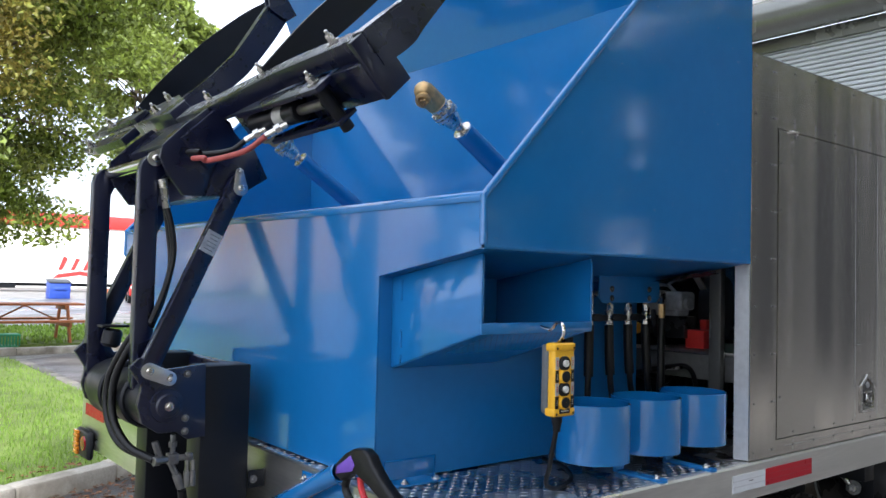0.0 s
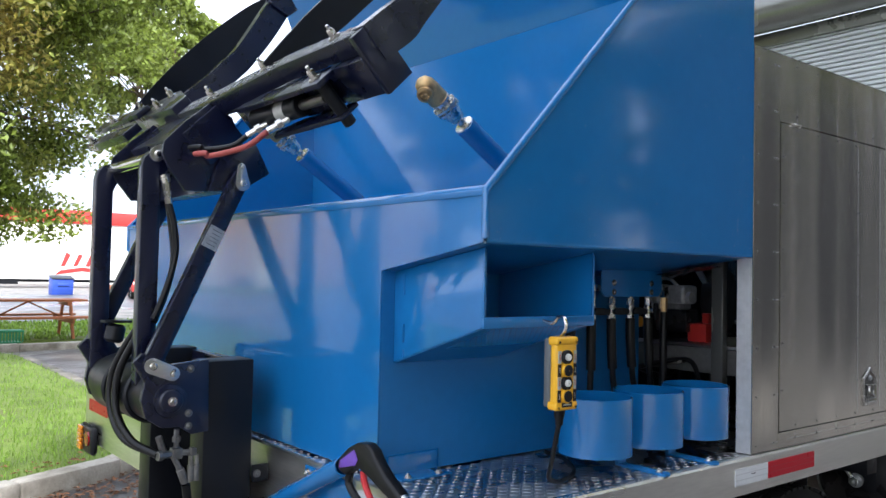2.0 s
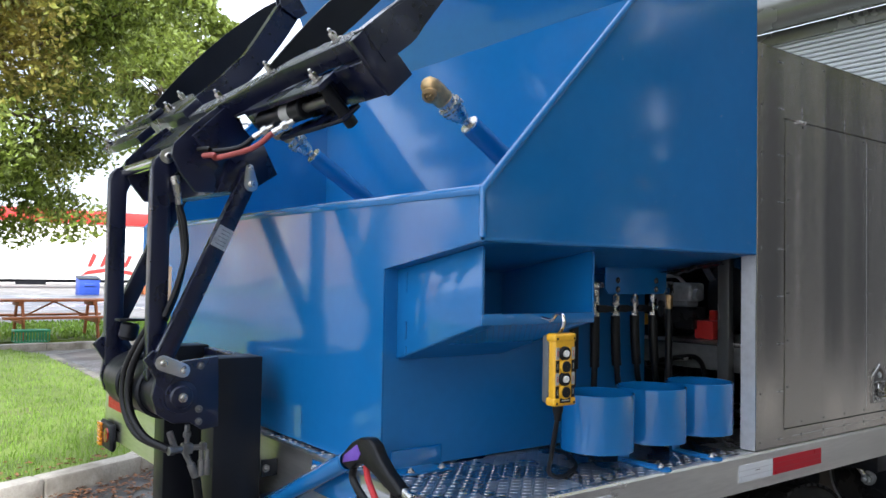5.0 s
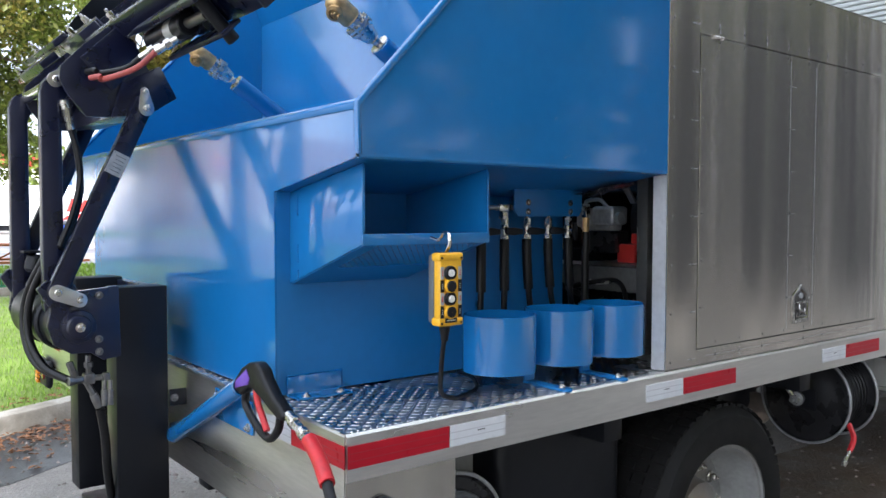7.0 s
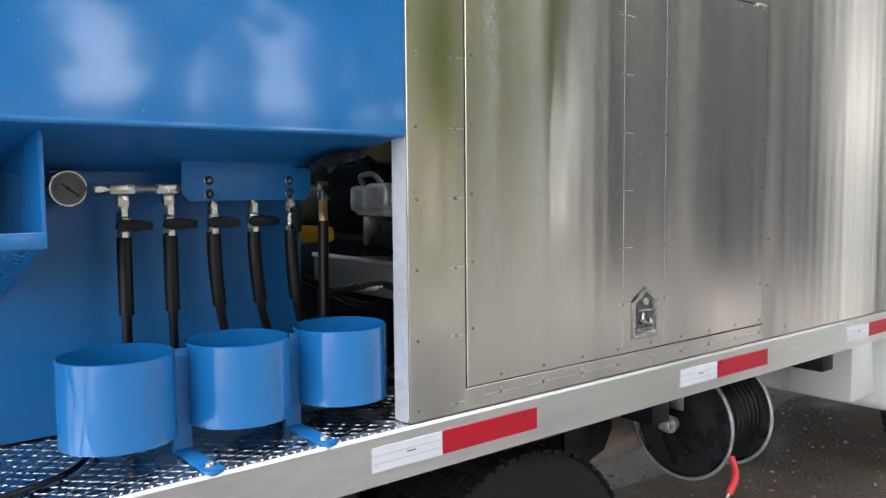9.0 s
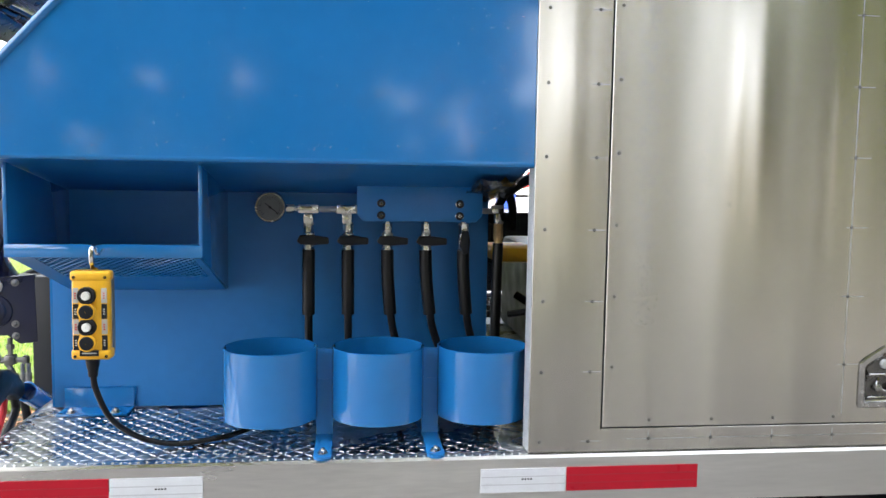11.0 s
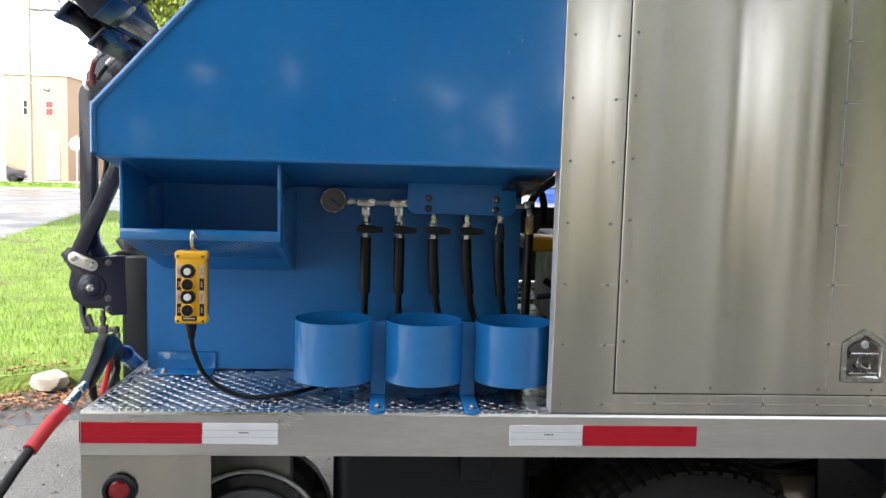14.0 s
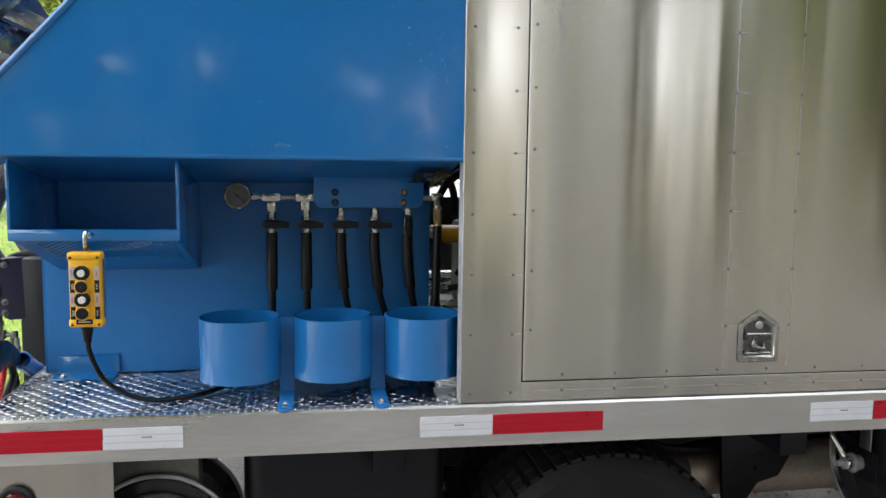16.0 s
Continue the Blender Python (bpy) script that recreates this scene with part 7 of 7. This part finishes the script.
fence = single("board_fence", bm, M_WOODPOLE, "weathered wooden fence before the building", "fence")
gb2 = thing("grey_building", (-22, 90, 0), "pale grey building behind the tan one", "building")
bm = bm_new()
box(bm, (-29, 84, 0), (-8, 96, 8.2), 0.05)
part("wall", bm, M_PALEWALL, gb2)
bm = bm_new()
box(bm, (-29.1, 83.9, 8.2), (-7.9, 96.1, 8.5), 0.03)
part("roof_coping", bm, M_GREYMET, gb2)
up = thing("utility_pole", (-25.2, 58, 0.1), "tall weathered wooden utility pole", "utility pole")
bm = bm_new()
rod(bm, (-25.2, 58, 0), (-25.15, 58, 13.0), 0.20, 14, 0.13)
part("pole", bm, M_WOODPOLE, up)
bm = bm_new()
box(bm, (-26.2, 57.9, 12.2), (-24.1, 58.05, 12.35), 0.02)
part("crossarm", bm, M_WOODPOLE, up)
bm = bm_new()
rod(bm, (-25.1, 57.8, 7.2), (-23.9, 57.5, 6.9), 0.05, 10)
lathe(bm, [(0.1, 0), (0.16, 0.05), (0.16, 0.4), (0.08, 0.5)], (-24.0, 57.5, 6.85), (1, 0, -0.4), 14)
part("street_lamp_head", bm, M_GREYMET, up)
for k in range(3):
    bm = bm_new()
    tube(bm, [(-26.1 + k, 58, 12.4), (-5 + k, 56, 11.2), (25 + k, 54, 12.4)], 0.025, 5, 10)
    part("cable", bm, M_BLACK, up)
cp = thing("concrete_pole", (-26.9, 57, 0.1), "thick white concrete pole beside the road", "pole")
bm = bm_new()
rod(bm, (-26.9, 57, 0), (-26.9, 57, 15), 0.42, 18, 0.30)
part("shaft", bm, M_PALEWALL, cp)
bm = bm_new()
box(bm, (-28.2, 56.6, 0.1), (-27.6, 57.2, 1.5), 0.03)
part("cabinet", bm, M_PALEWALL, cp)
sg = thing("road_sign", (-17.6, 46.5, 0.1), "road sign seen from behind on a steel post", "sign")
bm = bm_new()
rod(bm, (-17.6, 46.5, 0), (-17.6, 46.5, 3.2), 0.035, 10)
part("post", bm, M_STEEL, sg)
bm = bm_new()
lathe(bm, [(0.42, 0), (0.42, 0.01)], (-17.6, 46.44, 2.7), (0, 1, 0), 8)
part("panel", bm, M_ALUH, sg)

# Dark wall added out of view to block sky mirrored in the truck's side.
bm = bm_new()
box(bm, (9.0, -6.4, 0), (26.0, -6.0, 5.5))
for k in range(30):
    box(bm, (9.1 + k * 0.56, -6.0, 0.1), (9.16 + k * 0.56, -5.96, 5.4))
single("yard_sky_blocker", bm, M_CLAD, "out-of-view dark wall added to block mirrored sky", "wall", kind="structure")

# ---- workshop front ahead of the truck, with its roller door ----
bm = bm_new()
box(bm, (7.08, -1.9, 0), (7.4, -1.5, 6.5))
box(bm, (7.08, 5.0, 0), (7.4, 12, 6.5))
box(bm, (7.08, -1.5, 4.35), (7.4, 5.0, 6.5))
single("wall_front", bm, M_PALEWALL, "white workshop wall", "wall", kind="structure")
rd = thing("roller_door", (7.0, 1.75, 0), "white steel roller shutter with a round grey hood", "roller door", kind="structure")
for k in range(84):
    bm = bm_new()
    z = 0.05 + k * 0.0482
    prism(bm, [(7.05, z), (7.005, z + 0.002), (6.988, z + 0.010), (6.984, z + 0.024), (6.988, z + 0.038), (7.005, z + 0.045), (7.05, z + 0.047)], -1.4, 4.9, "y")
    part("slat", bm, M_SHUTTER, rd)
bm = bm_new()
rod(bm, (6.80, -1.6, 4.33), (6.80, 5.1, 4.33), 0.20, 40)
box(bm, (6.93, -1.6, 4.02), (7.07, 5.1, 4.16), 0.01)
part("hood", bm, M_GREYMET, rd)
for y in (-1.55, 4.9):
    bm = bm_new()
    box(bm, (6.95, y, 0), (7.07, y + 0.15, 4.1), 0.01)
    part("guide", bm, M_GREYMET, rd)
